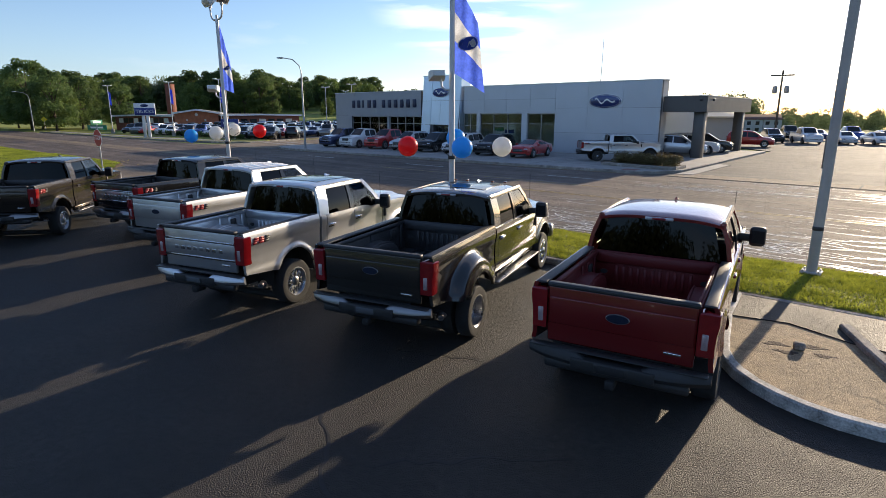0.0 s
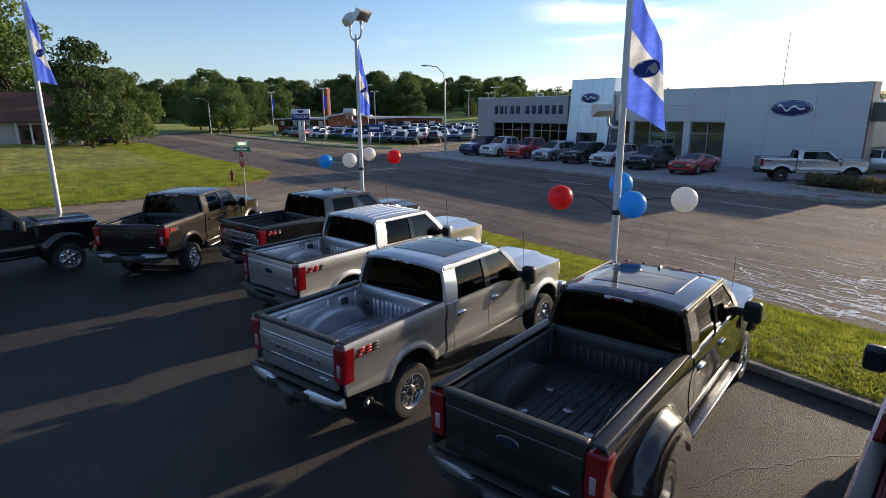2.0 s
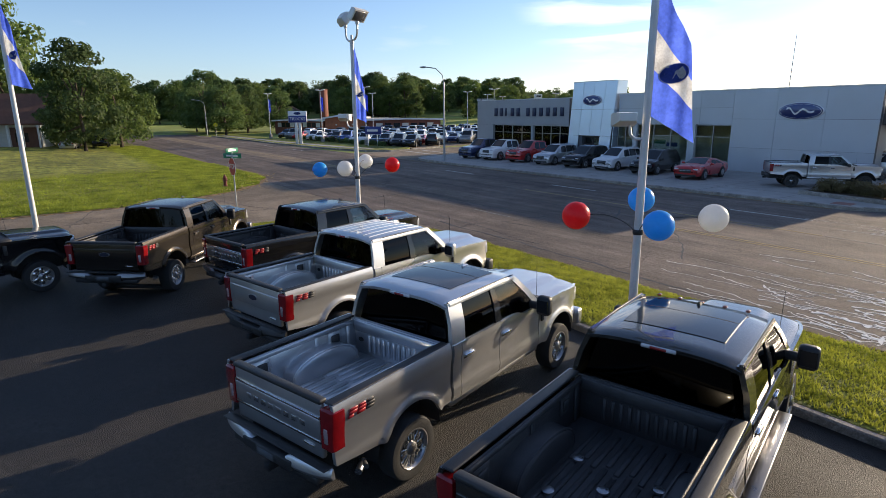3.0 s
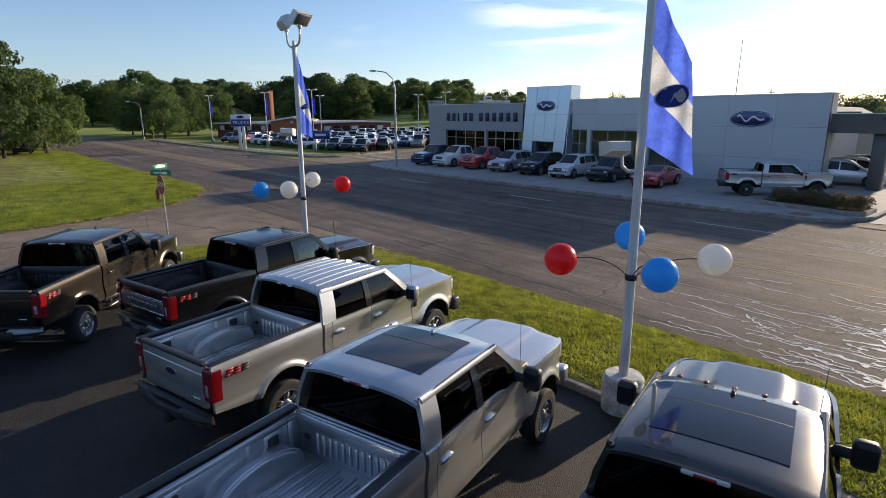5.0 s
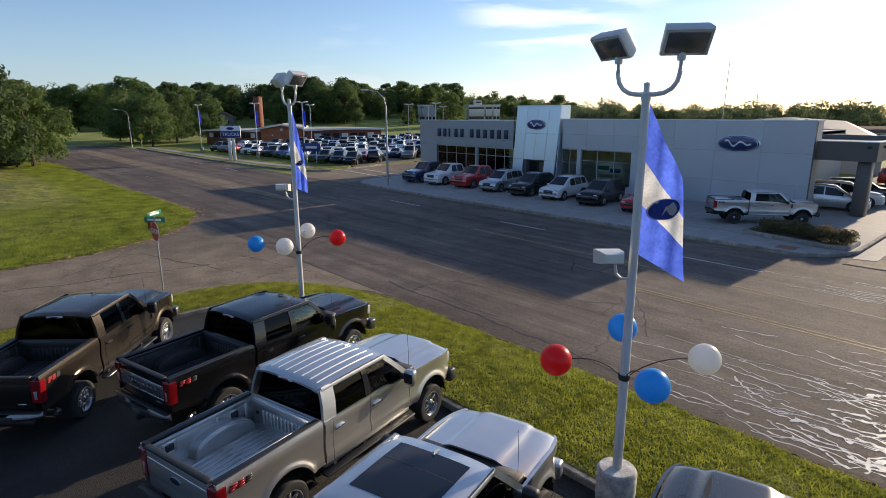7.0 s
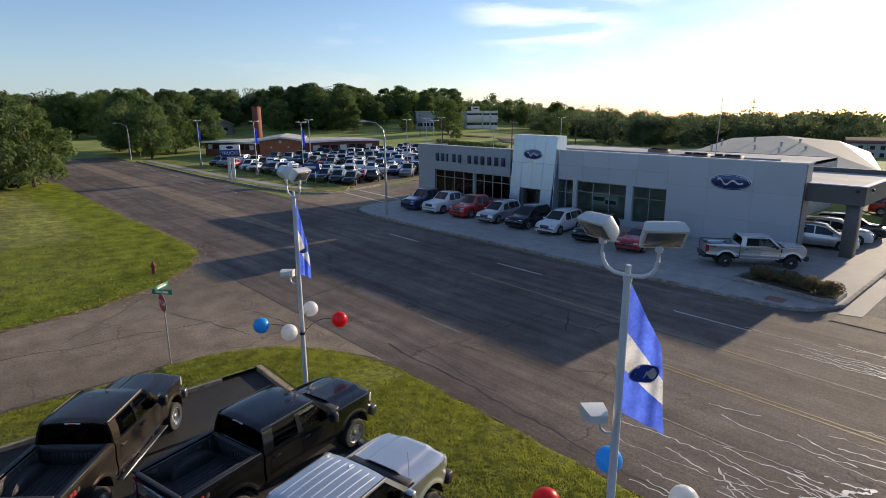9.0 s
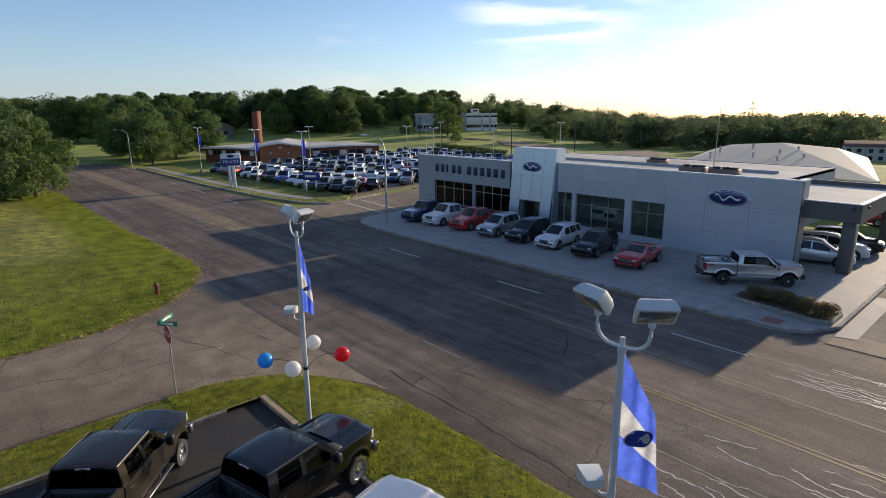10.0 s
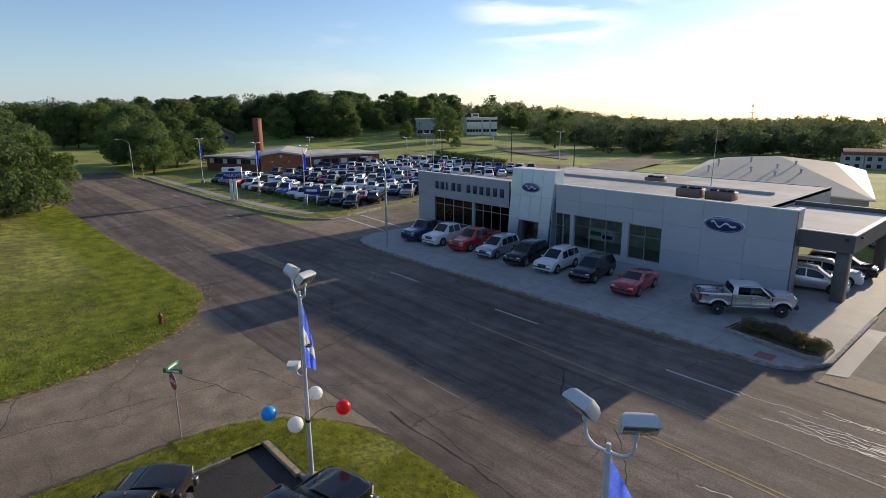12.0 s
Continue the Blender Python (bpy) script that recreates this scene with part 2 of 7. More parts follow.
M = {
    "lot": ground_mat("lot_asphalt", (0.0155, 0.0135, 0.0115), (0.032, 0.028, 0.024), 1.2, 60.0, 0.70, 1.0, 0.8, 0.22, spread=0.25, patch=0.35, bump_dist=0.03, grit=0.55),
    "road": ground_mat("road_asphalt", (0.122, 0.094, 0.077), (0.162, 0.128, 0.106), 0.8, 55.0, 0.82, 0.9, 0.6, 0.16, spread=0.22, patch=0.35, bump_dist=0.02, grit=0.5, streak=0.38, spec=0.26),
    "street": ground_mat("street_asphalt", (0.205, 0.154, 0.104), (0.27, 0.21, 0.148), 0.8, 55.0, 0.82, 0.9, 0.4, 0.3, spread=0.2, patch=0.3, bump_dist=0.02, grit=0.45, spec=0.3),
    "drive": ground_mat("drive_asphalt", (0.10, 0.092, 0.082), (0.13, 0.12, 0.105), 0.8, 55.0, 0.82, 0.8, 0.6, 0.14, spread=0.22, patch=0.3, bump_dist=0.02, grit=0.45, streak=0.2, spec=0.3),
    "pad": ground_mat("pad_concrete", (0.30, 0.285, 0.265), (0.37, 0.35, 0.325), 1.2, 50.0, 0.75, 0.25, spread=0.08, patch=0.15),
    "kerb": ground_mat("kerb_concrete", (0.21, 0.19, 0.165), (0.36, 0.33, 0.29), 2.2, 45.0, 0.88, 0.8, spread=0.35, patch=0.3, bump_dist=0.02, grit=0.4, grit_scale=14.0),
    "whitewash": mat("whitewashed_concrete", (0.36, 0.34, 0.30), 0.85, spread=0.35, scale=5, fine=40, bump=0.4, second=(0.66, 0.64, 0.60)),
    "old_concrete": ground_mat("worn_concrete", (0.29, 0.205, 0.115), (0.42, 0.31, 0.185), 2.0, 60.0, 0.85, 0.8, 0.6, 0.5, spread=0.25, patch=0.3, bump_dist=0.02, grit=0.4),
    "grass": ground_mat("grass_ground", (0.085, 0.105, 0.014), (0.19, 0.20, 0.03), 5.0, 25.0, 0.95, 0.9, spread=0.35, patch=0.35, bump_dist=0.05, grit=0.5, grit_scale=5.0),
    "lawn": ground_mat("lawn_ground", (0.10, 0.145, 0.014), (0.235, 0.225, 0.032), 0.9, 14.0, 0.95, 1.0, spread=0.35, patch=0.35, bump_dist=0.08, grit=0.6, grit_scale=1.7, streak=0.25),
    "far_ground": ground_mat("far_grass", (0.17, 0.23, 0.028), (0.28, 0.30, 0.05), 0.05, 3.0, 0.95, 0.4, spread=0.25, patch=0.3, bump_dist=0.05),
    "white_line": mat("white_line_paint", (0.55, 0.54, 0.5), 0.7, spread=0.25, scale=3, fine=40, bump=0.2),
    "faded_line": mat("faded_line_paint", (0.26, 0.235, 0.20), 0.75, spread=0.45, scale=5, fine=40, bump=0.2),
    "yellow_line": mat("yellow_line_paint", (0.34, 0.245, 0.09), 0.7, spread=0.35, scale=3, fine=40, bump=0.2),
    # sealant whose near-white base colour holds the low sun's glint
    "sealant": mat("glint_pale_sealant", (0.74, 0.70, 0.62), 0.30, spread=0.2, scale=3, bump=0.1, rough_spread=0.1),
    "soil": ground_mat("dry_soil", (0.17, 0.115, 0.06), (0.27, 0.19, 0.105), 3.0, 40.0, 0.95, 0.9, spread=0.3, bump_dist=0.02, grit=0.4, spec=0.2),
    "litter": mat("yellow_leaf_litter", (0.42, 0.30, 0.08), 0.8, spread=0.3, scale=9, by_object=0.2),
    "tar": mat("dark_tar", (0.012, 0.012, 0.012), 0.6, spread=0.2, scale=3),
    "panel": mat("aluminium_panel", (0.50, 0.53, 0.575), 0.40, 0.40, 0.05, 0.5, 200, 0.02, by_object=0.04),
    "panel_grey": mat("grey_cladding", (0.36, 0.37, 0.38), 0.55, 0.1, 0.06, 0.6, 120, 0.05, by_object=0.04),
    "tower_metal": mat("brushed_aluminium", (0.60, 0.71, 0.83), 0.36, 0.85, 0.05, 0.8, 300, 0.03, by_object=0.03),
    "joint": mat("panel_joint", (0.10, 0.11, 0.12), 0.7),
    "portico": mat("dark_grey_cladding", (0.12, 0.113, 0.105), 0.5, 0.2, 0.06, 1.0, 120, 0.05),
    "coping": mat("white_coping", (0.75, 0.75, 0.73), 0.5, spread=0.05),
    "roofing": ground_mat("flat_roofing", (0.42, 0.40, 0.37), (0.52, 0.50, 0.46), 0.5, 20.0, 0.85, 0.3, spread=0.12, patch=0.25),
    "white_roof": mat("cream_metal_roof", (0.80, 0.66, 0.47), 0.7, 0.0, 0.06, 0.3, 40, 0.1),
    "mullion": mat("window_mullion", (0.40, 0.41, 0.42), 0.4, 0.6, 0.05),
    "dark_frame": mat("dark_window_frame", (0.05, 0.05, 0.055), 0.4, 0.4, 0.1),
    "interior": mat("showroom_wall", (0.72, 0.70, 0.64), 0.8, spread=0.3, scale=1.0),
    "interior_floor": mat("showroom_tiles", (0.55, 0.54, 0.51), 0.35, spread=0.1, scale=1.0),
    "shop_glass": tinted("shop_glass", (0.72, 0.78, 0.74)),
    "letter": mat("navy_letter", (0.02, 0.03, 0.07), 0.4, spread=0.1),
    "logo_blue": mat("logo_blue", (0.010, 0.03, 0.14), 0.25, 0.2, 0.05, coat=0.6),
    "logo_white": mat("logo_white", (0.72, 0.74, 0.76), 0.3, 0.2, 0.05),
    "brick": mat("red_brick", (0.40, 0.12, 0.065), 0.85, spread=0.2, scale=1.2, fine=14, bump=0.5, second=(0.46, 0.16, 0.08)),
    "brick_dark": mat("brown_brick", (0.22, 0.075, 0.048), 0.85, spread=0.22, scale=1.2, fine=14, bump=0.5),
    "brown_casing": mat("brown_unit_casing", (0.19, 0.13, 0.10), 0.6, 0.2, 0.15, 2, 40, 0.1),
    "chrome": mat("chrome", (0.78, 0.78, 0.78), 0.10, 1.0, 0.03, 3, 80, 0.0, rough_spread=0.04),
    "dark_chrome": mat("satin_metal", (0.42, 0.42, 0.43), 0.28, 0.9, 0.05, 4, 80, 0.02),
    "black_plastic": mat("black_plastic", (0.032, 0.032, 0.032), 0.5, spread=0.2, scale=8, fine=220, bump=0.15),
    "rubber": mat("tyre_rubber", (0.030, 0.030, 0.030), 0.8, spread=0.25, scale=10, fine=120, bump=0.3),
    "chassis": mat("chassis_black", (0.024, 0.024, 0.024), 0.8, spread=0.3, scale=6),
    "cab_glass": tinted("privacy_glass", (0.02, 0.022, 0.022), 1.30),
    "clear_glass": tinted("clear_car_glass", (0.55, 0.60, 0.57)),
    "seat": mat("dark_leather_seat", (0.03, 0.028, 0.026), 0.5, spread=0.15, scale=8, fine=150, bump=0.2),
    "emblem": mat("dark_blue_enamel", (0.018, 0.03, 0.06), 0.3, 0.3, 0.05, coat=0.5),
    "bumper_metal": mat("satin_bumper_metal", (0.24, 0.24, 0.245), 0.30, 0.9, 0.08, 4, 80, 0.02),
    "bed_red": mat("dull_red_bed", (0.14, 0.012, 0.012), 0.55, 0.0, 0.1, 3, 80, 0.1),
    "red_lens": mat("red_lens", (0.25, 0.007, 0.010), 0.12, spread=0.15, scale=14, fine=90, bump=0.15, coat=1.0),
    "clear_lens": mat("clear_lens", (0.62, 0.62, 0.64), 0.12, 0.2, 0.1, 14, 90, 0.2, coat=1.0),
    "reversing": mat("reversing_lens", (0.42, 0.30, 0.30), 0.15, spread=0.2, scale=14, fine=90, bump=0.2, coat=1.0),
    "amber": mat("amber_lens", (0.25, 0.05, 0.008), 0.2, spread=0.1, coat=1.0),
    "badge_red": mat("badge_red", (0.32, 0.015, 0.02), 0.35, spread=0.05),
    "silver": paint("silver_paint", (0.60, 0.61, 0.625), 0.88, 0.38),
    "white_gold": paint("pale_silver_paint", (0.68, 0.675, 0.66), 0.88, 0.38),
    "magnetic": paint("dark_grey_paint", (0.050, 0.048, 0.042), 0.6, 0.24),
    "ruby": paint("ruby_red_paint", (0.19, 0.012, 0.012), 0.2, 0.24),
    "black_paint": paint("black_paint", (0.007, 0.007, 0.008), 0.0, 0.2, 0.4),
    "bronze": paint("grey_brown_paint", (0.048, 0.038, 0.030), 0.7, 0.26, 0.5),
    "white_paint": paint("white_paint", (0.72, 0.72, 0.72), 0.0, 0.3),
    "bright_red": paint("bright_red_paint", (0.48, 0.018, 0.015), 0.1, 0.28),
    "navy_paint": paint("navy_paint", (0.014, 0.03, 0.10), 0.4, 0.28),
    "blue_paint": paint("blue_paint", (0.02, 0.07, 0.30), 0.4, 0.28),
    "grey_paint": paint("mid_grey_paint", (0.22, 0.225, 0.23), 0.6, 0.32),
    "spray_liner": mat("bed_liner", (0.046, 0.046, 0.048), 0.48, spread=0.25, scale=9, fine=160, bump=0.4, rough_spread=0.15),
    "pole": mat("white_pole_paint", (0.62, 0.62, 0.62), 0.5, 0.2, 0.10, 1.5, 60, 0.1),
    "galv": mat("galvanised_steel", (0.40, 0.41, 0.42), 0.5, 0.6, 0.15, 3, 60, 0.1),
    "utility": mat("weathered_grey_pole", (0.48, 0.455, 0.42), 0.75, 0.1, 0.15, 2, 40, 0.3),
    "wood_pole": mat("weathered_timber_pole", (0.10, 0.075, 0.055), 0.9, spread=0.2, scale=3, fine=30, bump=0.5),
    "lamp_head": mat("lamp_housing", (0.66, 0.66, 0.63), 0.45, 0.3, 0.1, 2, 60, 0.1),
    "lamp_lens": mat("lamp_lens", (0.10, 0.10, 0.10), 0.15, 0.0, 0.2, 6, 60, 0.2, coat=1.0),
    "flag_blue": leafy("flag_blue_cloth", (0.06, 0.12, 0.70), (0.10, 0.18, 0.82), 2.0, share=0.72),
    "flag_mark": leafy("flag_mark_cloth", (0.05, 0.09, 0.42), (0.06, 0.11, 0.48), 3.0, share=0.6),
    "flag_white": leafy("flag_white_cloth", (0.74, 0.73, 0.72), (0.78, 0.77, 0.76), 3.0, share=0.5),
    "balloon_red": leafy("red_vinyl", (0.80, 0.02, 0.03), (0.86, 0.03, 0.03), 2.0, share=0.4),
    "balloon_blue": leafy("blue_vinyl", (0.03, 0.43, 0.90), (0.04, 0.46, 0.92), 2.0, share=0.4),
    "balloon_white": leafy("white_vinyl", (0.88, 0.87, 0.84), (0.90, 0.89, 0.87), 2.0, share=0.4),
    "cable": mat("black_cable", (0.02, 0.02, 0.02), 0.6),
    "stop_red": mat("sign_red", (0.42, 0.015, 0.02), 0.4, spread=0.08),
    "sign_green": mat("sign_green", (0.01, 0.19, 0.10), 0.4, spread=0.08),
    "sign_white": mat("sign_white", (0.76, 0.76, 0.76), 0.4, spread=0.05),
    "sign_blue": mat("sign_blue", (0.015, 0.04, 0.22), 0.35, spread=0.05),
    "sign_yellow": mat("sign_yellow", (0.62, 0.55, 0.02), 0.4, spread=0.05),
    "sign_back": mat("sign_back_brown", (0.12, 0.09, 0.07), 0.6, spread=0.1),
    "hydrant": mat("hydrant_red", (0.17, 0.03, 0.02), 0.5, spread=0.2),
    "mulch": ground_mat("mulch_bed", (0.07, 0.045, 0.03), (0.12, 0.085, 0.06), 4.0, 40.0, 0.95, 0.9, spread=0.3, bump_dist=0.04),
    "bark": mat("bark", (0.09, 0.07, 0.052), 0.95, spread=0.25, scale=3, fine=20, bump=0.7),
    "leaf": leafy("leaf_green", (0.085, 0.142, 0.040), (0.165, 0.225, 0.060), 0.6, 0.25, 0.55),
    "leaf_dark": leafy("leaf_dark_green", (0.068, 0.122, 0.042), (0.130, 0.185, 0.058), 0.6, 0.25, 0.55),
    # distant foliage, with aerial haze mixed into its greyer, bluer green
    "leaf_far": leafy("far_leaf_hazed_green", (0.080, 0.120, 0.058), (0.145, 0.180, 0.086), 0.12, share=0.55),
    "shrub": leafy("shrub_brown_green", (0.17, 0.115, 0.055), (0.19, 0.17, 0.075), 2.0, share=0.4),
    "blade": leafy("grass_blade", (0.14, 0.185, 0.014), (0.38, 0.39, 0.058), 2.6, share=0.5),
    "lawn_blade": leafy("lawn_blade", (0.13, 0.195, 0.016), (0.33, 0.37, 0.05), 0.8, share=0.5),
    "siding": mat("white_siding", (0.62, 0.60, 0.56), 0.7, spread=0.06, scale=1, fine=20),
    "shingle": mat("brown_shingle", (0.16, 0.075, 0.05), 0.9, spread=0.2, scale=2, fine=16, bump=0.5),
    "stucco": mat("pale_concrete", (0.74, 0.69, 0.60), 0.8, spread=0.06, scale=0.4, fine=12),
    "pane_dark": mat("dark_window_pane", (0.02, 0.022, 0.024), 0.08, spread=0.2, scale=1, bump=0.0),
    "roof_glass": mat("roof_glass", (0.012, 0.014, 0.018), 0.06, 0.0, 0.1, 1, 60, 0.0, spec=0.6),
    "red_paving": mat("red_tactile_paving", (0.27, 0.12, 0.09), 0.8, spread=0.1),
}


# ---- mesh helpers ----
def part(name, bm, material, parent, label=""):
    """Links a bmesh as one mesh object under a thing or a part."""
    if isinstance(bm, bmesh.types.BMesh):
        me = bpy.data.meshes.new(name)
        bm.to_mesh(me)
        bm.free()
    else:
        me = bm
    if not me.materials:
        me.materials.append(material)
    ob = new(name, me)
    if parent is not None:
        ob.parent = parent
    return tagged(ob, label)


def thing(name, at, turn, label, category, group=""):
    ob = new(name)
    ob.empty_display_size = 0.2
    ob.matrix_basis = pose(at[0], at[1], at[2], 0, 0, turn)
    return tagged(ob, label, category, group, "")


def solid(name, bm, material, label, category, kind="structure", group=""):
    return tagged(part(name, bm, material, None), label, category, group, kind)


def smooth(bm, angle=40):
    for f in bm.faces:
        f.smooth = True
    for e in bm.edges:
        if len(e.link_faces) == 2 and e.calc_face_angle(0) > radians(angle):
            e.smooth = False
    return bm


def box(x0, x1, y0, y1, z0, z1, bevel=0.0, seg=1):
    bm = bmesh.new()
    bmesh.ops.create_cube(bm, size=1.0)
    for v in bm.verts:
        v.co = Vector(((x0 + x1) / 2 + v.co.x * (x1 - x0), (y0 + y1) / 2 + v.co.y * (y1 - y0), (z0 + z1) / 2 + v.co.z * (z1 - z0)))
    if bevel:
        bmesh.ops.bevel(bm, geom=bm.edges[:], offset=bevel, segments=seg, profile=0.5, affect="EDGES")
        smooth(bm, 50)
    return bm


def join(*bms):
    out = bmesh.new()
    for b in bms:
        me = bpy.data.meshes.new("t")
        b.to_mesh(me)
        b.free()
        out.from_mesh(me)
        bpy.data.meshes.remove(me)
    return out


def moved(bm, m):
    bmesh.ops.transform(bm, matrix=m, verts=bm.verts[:])
    return bm


def from_lists(verts, faces):
    bm = bmesh.new()
    vs = [bm.verts.new(v) for v in verts]
    for f in faces:
        try:
            bm.faces.new([vs[i] for i in f])
        except ValueError:
            pass
    bmesh.ops.recalc_face_normals(bm, faces=bm.faces[:])
    return bm


def grid(rows, wrap=False):
    """Faces over rows of points, all rows equally long."""
    verts = [p for r in rows for p in r]
    w, h = len(rows[0]), len(rows)
    faces = []
    for j in range(h - 1):
        for i in range(w - (0 if wrap else 1)):
            a, b = j * w + i, j * w + (i + 1) % w
            faces.append((a, b, b + w, a + w))
    return verts, faces


def loft(rows, cap=True):
    """Closed rings joined along the list, with the ends capped."""
    verts, faces = grid(rows, True)
    w = len(rows[0])
    if cap:
        faces += [tuple(range(w)), tuple(range(len(verts) - w, len(verts)))]
    return smooth(from_lists(verts, faces))


def sheet(rows, thick, axis):
    """A grid with thickness: the second skin lies thick metres along axis."""
    a = Vector(axis) * thick
    w, h = len(rows[0]), len(rows)
    verts, faces = grid(rows)
    n = len(verts)
    verts = verts + [tuple(Vector(v) + a) for v in verts]
    faces = faces + [tuple(i + n for i in f) for f in faces]
    rim = list(range(w)) + [j * w + w - 1 for j in range(1, h)] + [(h - 1) * w + i for i in range(w - 2, -1, -1)] + [j * w for j in range(h - 2, 0, -1)]
    faces += [(rim[k], rim[(k + 1) % len(rim)], rim[(k + 1) % len(rim)] + n, rim[k] + n) for k in range(len(rim))]
    return smooth(from_lists(verts, faces))


def prism(pts, z0, z1, bevel=0.0):
    """A flat outline raised from z0 to z1."""
    bm = bmesh.new()
    f = bm.faces.new([bm.verts.new((x, y, z1)) for x, y in pts])
    if f.normal.z < 0:
        f.normal_flip()
    low = bmesh.ops.extrude_face_region(bm, geom=[f])
    new_v = [e for e in low["geom"] if isinstance(e, bmesh.types.BMVert)]
    for v in new_v:
        v.co.z = z0
    bmesh.ops.recalc_face_normals(bm, faces=bm.faces[:])
    if bevel:
        top = [e for e in bm.edges if all(abs(v.co.z - z1) < 1e-5 for v in e.verts)]
        bmesh.ops.bevel(bm, geom=top, offset=bevel, segments=2, profile=0.5, affect="EDGES")
    return bm


def lathe(profile, axis="x", seg=28, cap=True):
    """A profile of (radius, along) turned round an axis through the origin."""
    rows = []
    for r, a in profile:
        ring = []
        for k in range(seg):
            t = 2 * math.pi * k / seg
            c, s = r * math.cos(t), r * math.sin(t)
            ring.append({"x": (a, c, s), "y": (c, a, s), "z": (c, s, a)}[axis])
        rows.append(ring)
    return loft(rows, cap)


def tube(points, r, seg=8, r_end=None):
    pts = [Vector(p) for p in points]
    rows = []
    for i, p in enumerate(pts):
        d = (pts[min(i + 1, len(pts) - 1)] - pts[max(i - 1, 0)]).normalized()
        q = d.to_track_quat("Z", "Y")
        rr = r if r_end is None else r + (r_end - r) * i / (len(pts) - 1)
        rows.append([tuple(p + q @ Vector((rr * math.cos(2 * math.pi * k / seg), rr * math.sin(2 * math.pi * k / seg), 0))) for k in range(seg)])
    return loft(rows)


def ball(r, at=(0, 0, 0), squash=(1, 1, 1), seg=20):
    bm = bmesh.new()
    bmesh.ops.create_uvsphere(bm, u_segments=seg, v_segments=seg * 2 // 3, radius=r)
    for v in bm.verts:
        v.co = Vector((at[0] + v.co.x * squash[0], at[1] + v.co.y * squash[1], at[2] + v.co.z * squash[2]))
    return smooth(bm, 80)


def oval(w, h, depth, seg=32):
    """An upright oval plate in the xz plane whose face looks along -y."""
    rows = []
    for k, (s, y) in enumerate(((1.0, depth), (1.0, 0.25 * depth), (0.96, 0.0))):
        rows.append([(w / 2 * s * math.cos(2 * math.pi * i / seg), y, h / 2 * s * math.sin(2 * math.pi * i / seg)) for i in range(seg)])
    return loft(rows)


def interp(x, xs, ys):
    return float(np.interp(x, xs, ys))


# ---- ground ----
def height(x, y):
    """The land: flat round the crossing, rising to a wooded hill in the north-west and falling gently in the north-east."""
    far = max(0.0, math.hypot(x + 40, y - 45) - 95)
    a = math.degrees(math.atan2(-(x + 2), y - 5))          # degrees left of north
    hill = interp(a, (5, 28, 38, 50, 62, 75, 95, 130), (0.0, 0.0, 0.030, 0.055, 0.045, 0.020, 0.012, 0.0))
    fall = 0.020 * max(0.0, math.hypot(x + 2, y - 5) - 110) * min(1.0, max(0.0, (41 - a) / 10)) * min(1.0, max(0.0, (a + 60) / 20))
    return hill * min(far, 230) * (1 - math.exp(-far / 60)) - fall


def terrain():
    steps = [-2600, -1500, -900, -600, -450] + list(range(-360, 121, 12)) + [180, 300, 500, 900, 1600, 2600]
    ys = [-1600, -800, -400, -200, -100] + list(range(-60, 361, 12)) + [420, 520, 700, 1000, 1600, 2600]
    rows = [[(x, y, height(x, y) - 0.06) for x in steps] for y in ys]
    return smooth(from_lists(*grid(rows)), 80)


solid("ground", terrain(), M["far_ground"], "grassy ground reaching to the wooded horizon", "ground")

LOT_Z, KERB_Z = 0.10, 0.24


def arc(cx, cy, r, a0, a1, n=8):
    return [(cx + r * math.cos(radians(a0 + (a1 - a0) * k / n)), cy + r * math.sin(radians(a0 + (a1 - a0) * k / n))) for k in range(n + 1)]


# main road, the street that meets it and its continuation on the far side
solid("road_main", prism([(-420, 17.35), (160, 17.35), (160, 35.5), (-420, 35.5)], -0.3, 0.0), M["road"], "weathered grey-brown asphalt main road with cracks", "road")
solid("road_side_near", prism([(-24.6, -60), (-24.6, 10.4)] + arc(-17.6, 10.4, 7.0, 180, 90) + [(-17.6, 17.36), (-46.5, 18.2)] + arc(-46.5, 5.6, 12.9, 90, 5) + [(-33.4, -60)], -0.3, -0.008), M["street"], "pale worn asphalt side street", "road")
solid("road_side_far", prism([(-51.4, 42), (-51.4, 35.45), (-63.0, 35.45), (-62.4, 42), (-86, 150), (-74, 150)], -0.3, -0.008), M["street"], "worn asphalt side street beside the showroom", "road")
solid("road_drive", prism([(-8.6, 35.45), (9.8, 35.45), (9.8, 58), (60, 62), (60, 122), (-17.5, 122), (-17.5, 76), (-8.6, 64)], -0.3, 0.02), M["drive"], "sunlit asphalt dealership driveway", "road")

# the display lot
lot_outline = [(-21.7, -40), (60, -40), (60, 13.15), (0.2, 13.15), (-21.7, 13.15)]
solid("pavement_lot", prism(lot_outline, -0.3, LOT_Z), M["lot"], "dark sealed asphalt display lot", "pavement")


def kerb(name, pts, width, z0, z1, material="kerb", label="worn concrete kerb"):
    """A kerb of constant width along a line of points."""
    p = [Vector((x, y, 0)) for x, y in pts]
    rows = []
    for i, q in enumerate(p):
        d = (p[min(i + 1, len(p) - 1)] - p[max(i - 1, 0)]).normalized()
        s = Vector((-d.y, d.x, 0))
        h = width / 2
        b = 0.025
        rows.append([tuple(q + s * a + Vector((0, 0, z))) for a, z in ((-h, z0), (-h, z1 - b), (-h + b, z1), (h - b, z1), (h, z1 - b), (h, z0))])
    return solid(name, loft(rows), M[material], label, "kerb")


def lerp_pts(a, b, n):
    return [(a[0] + (b[0] - a[0]) * k / n, a[1] + (b[1] - a[1]) * k / n) for k in range(n + 1)]


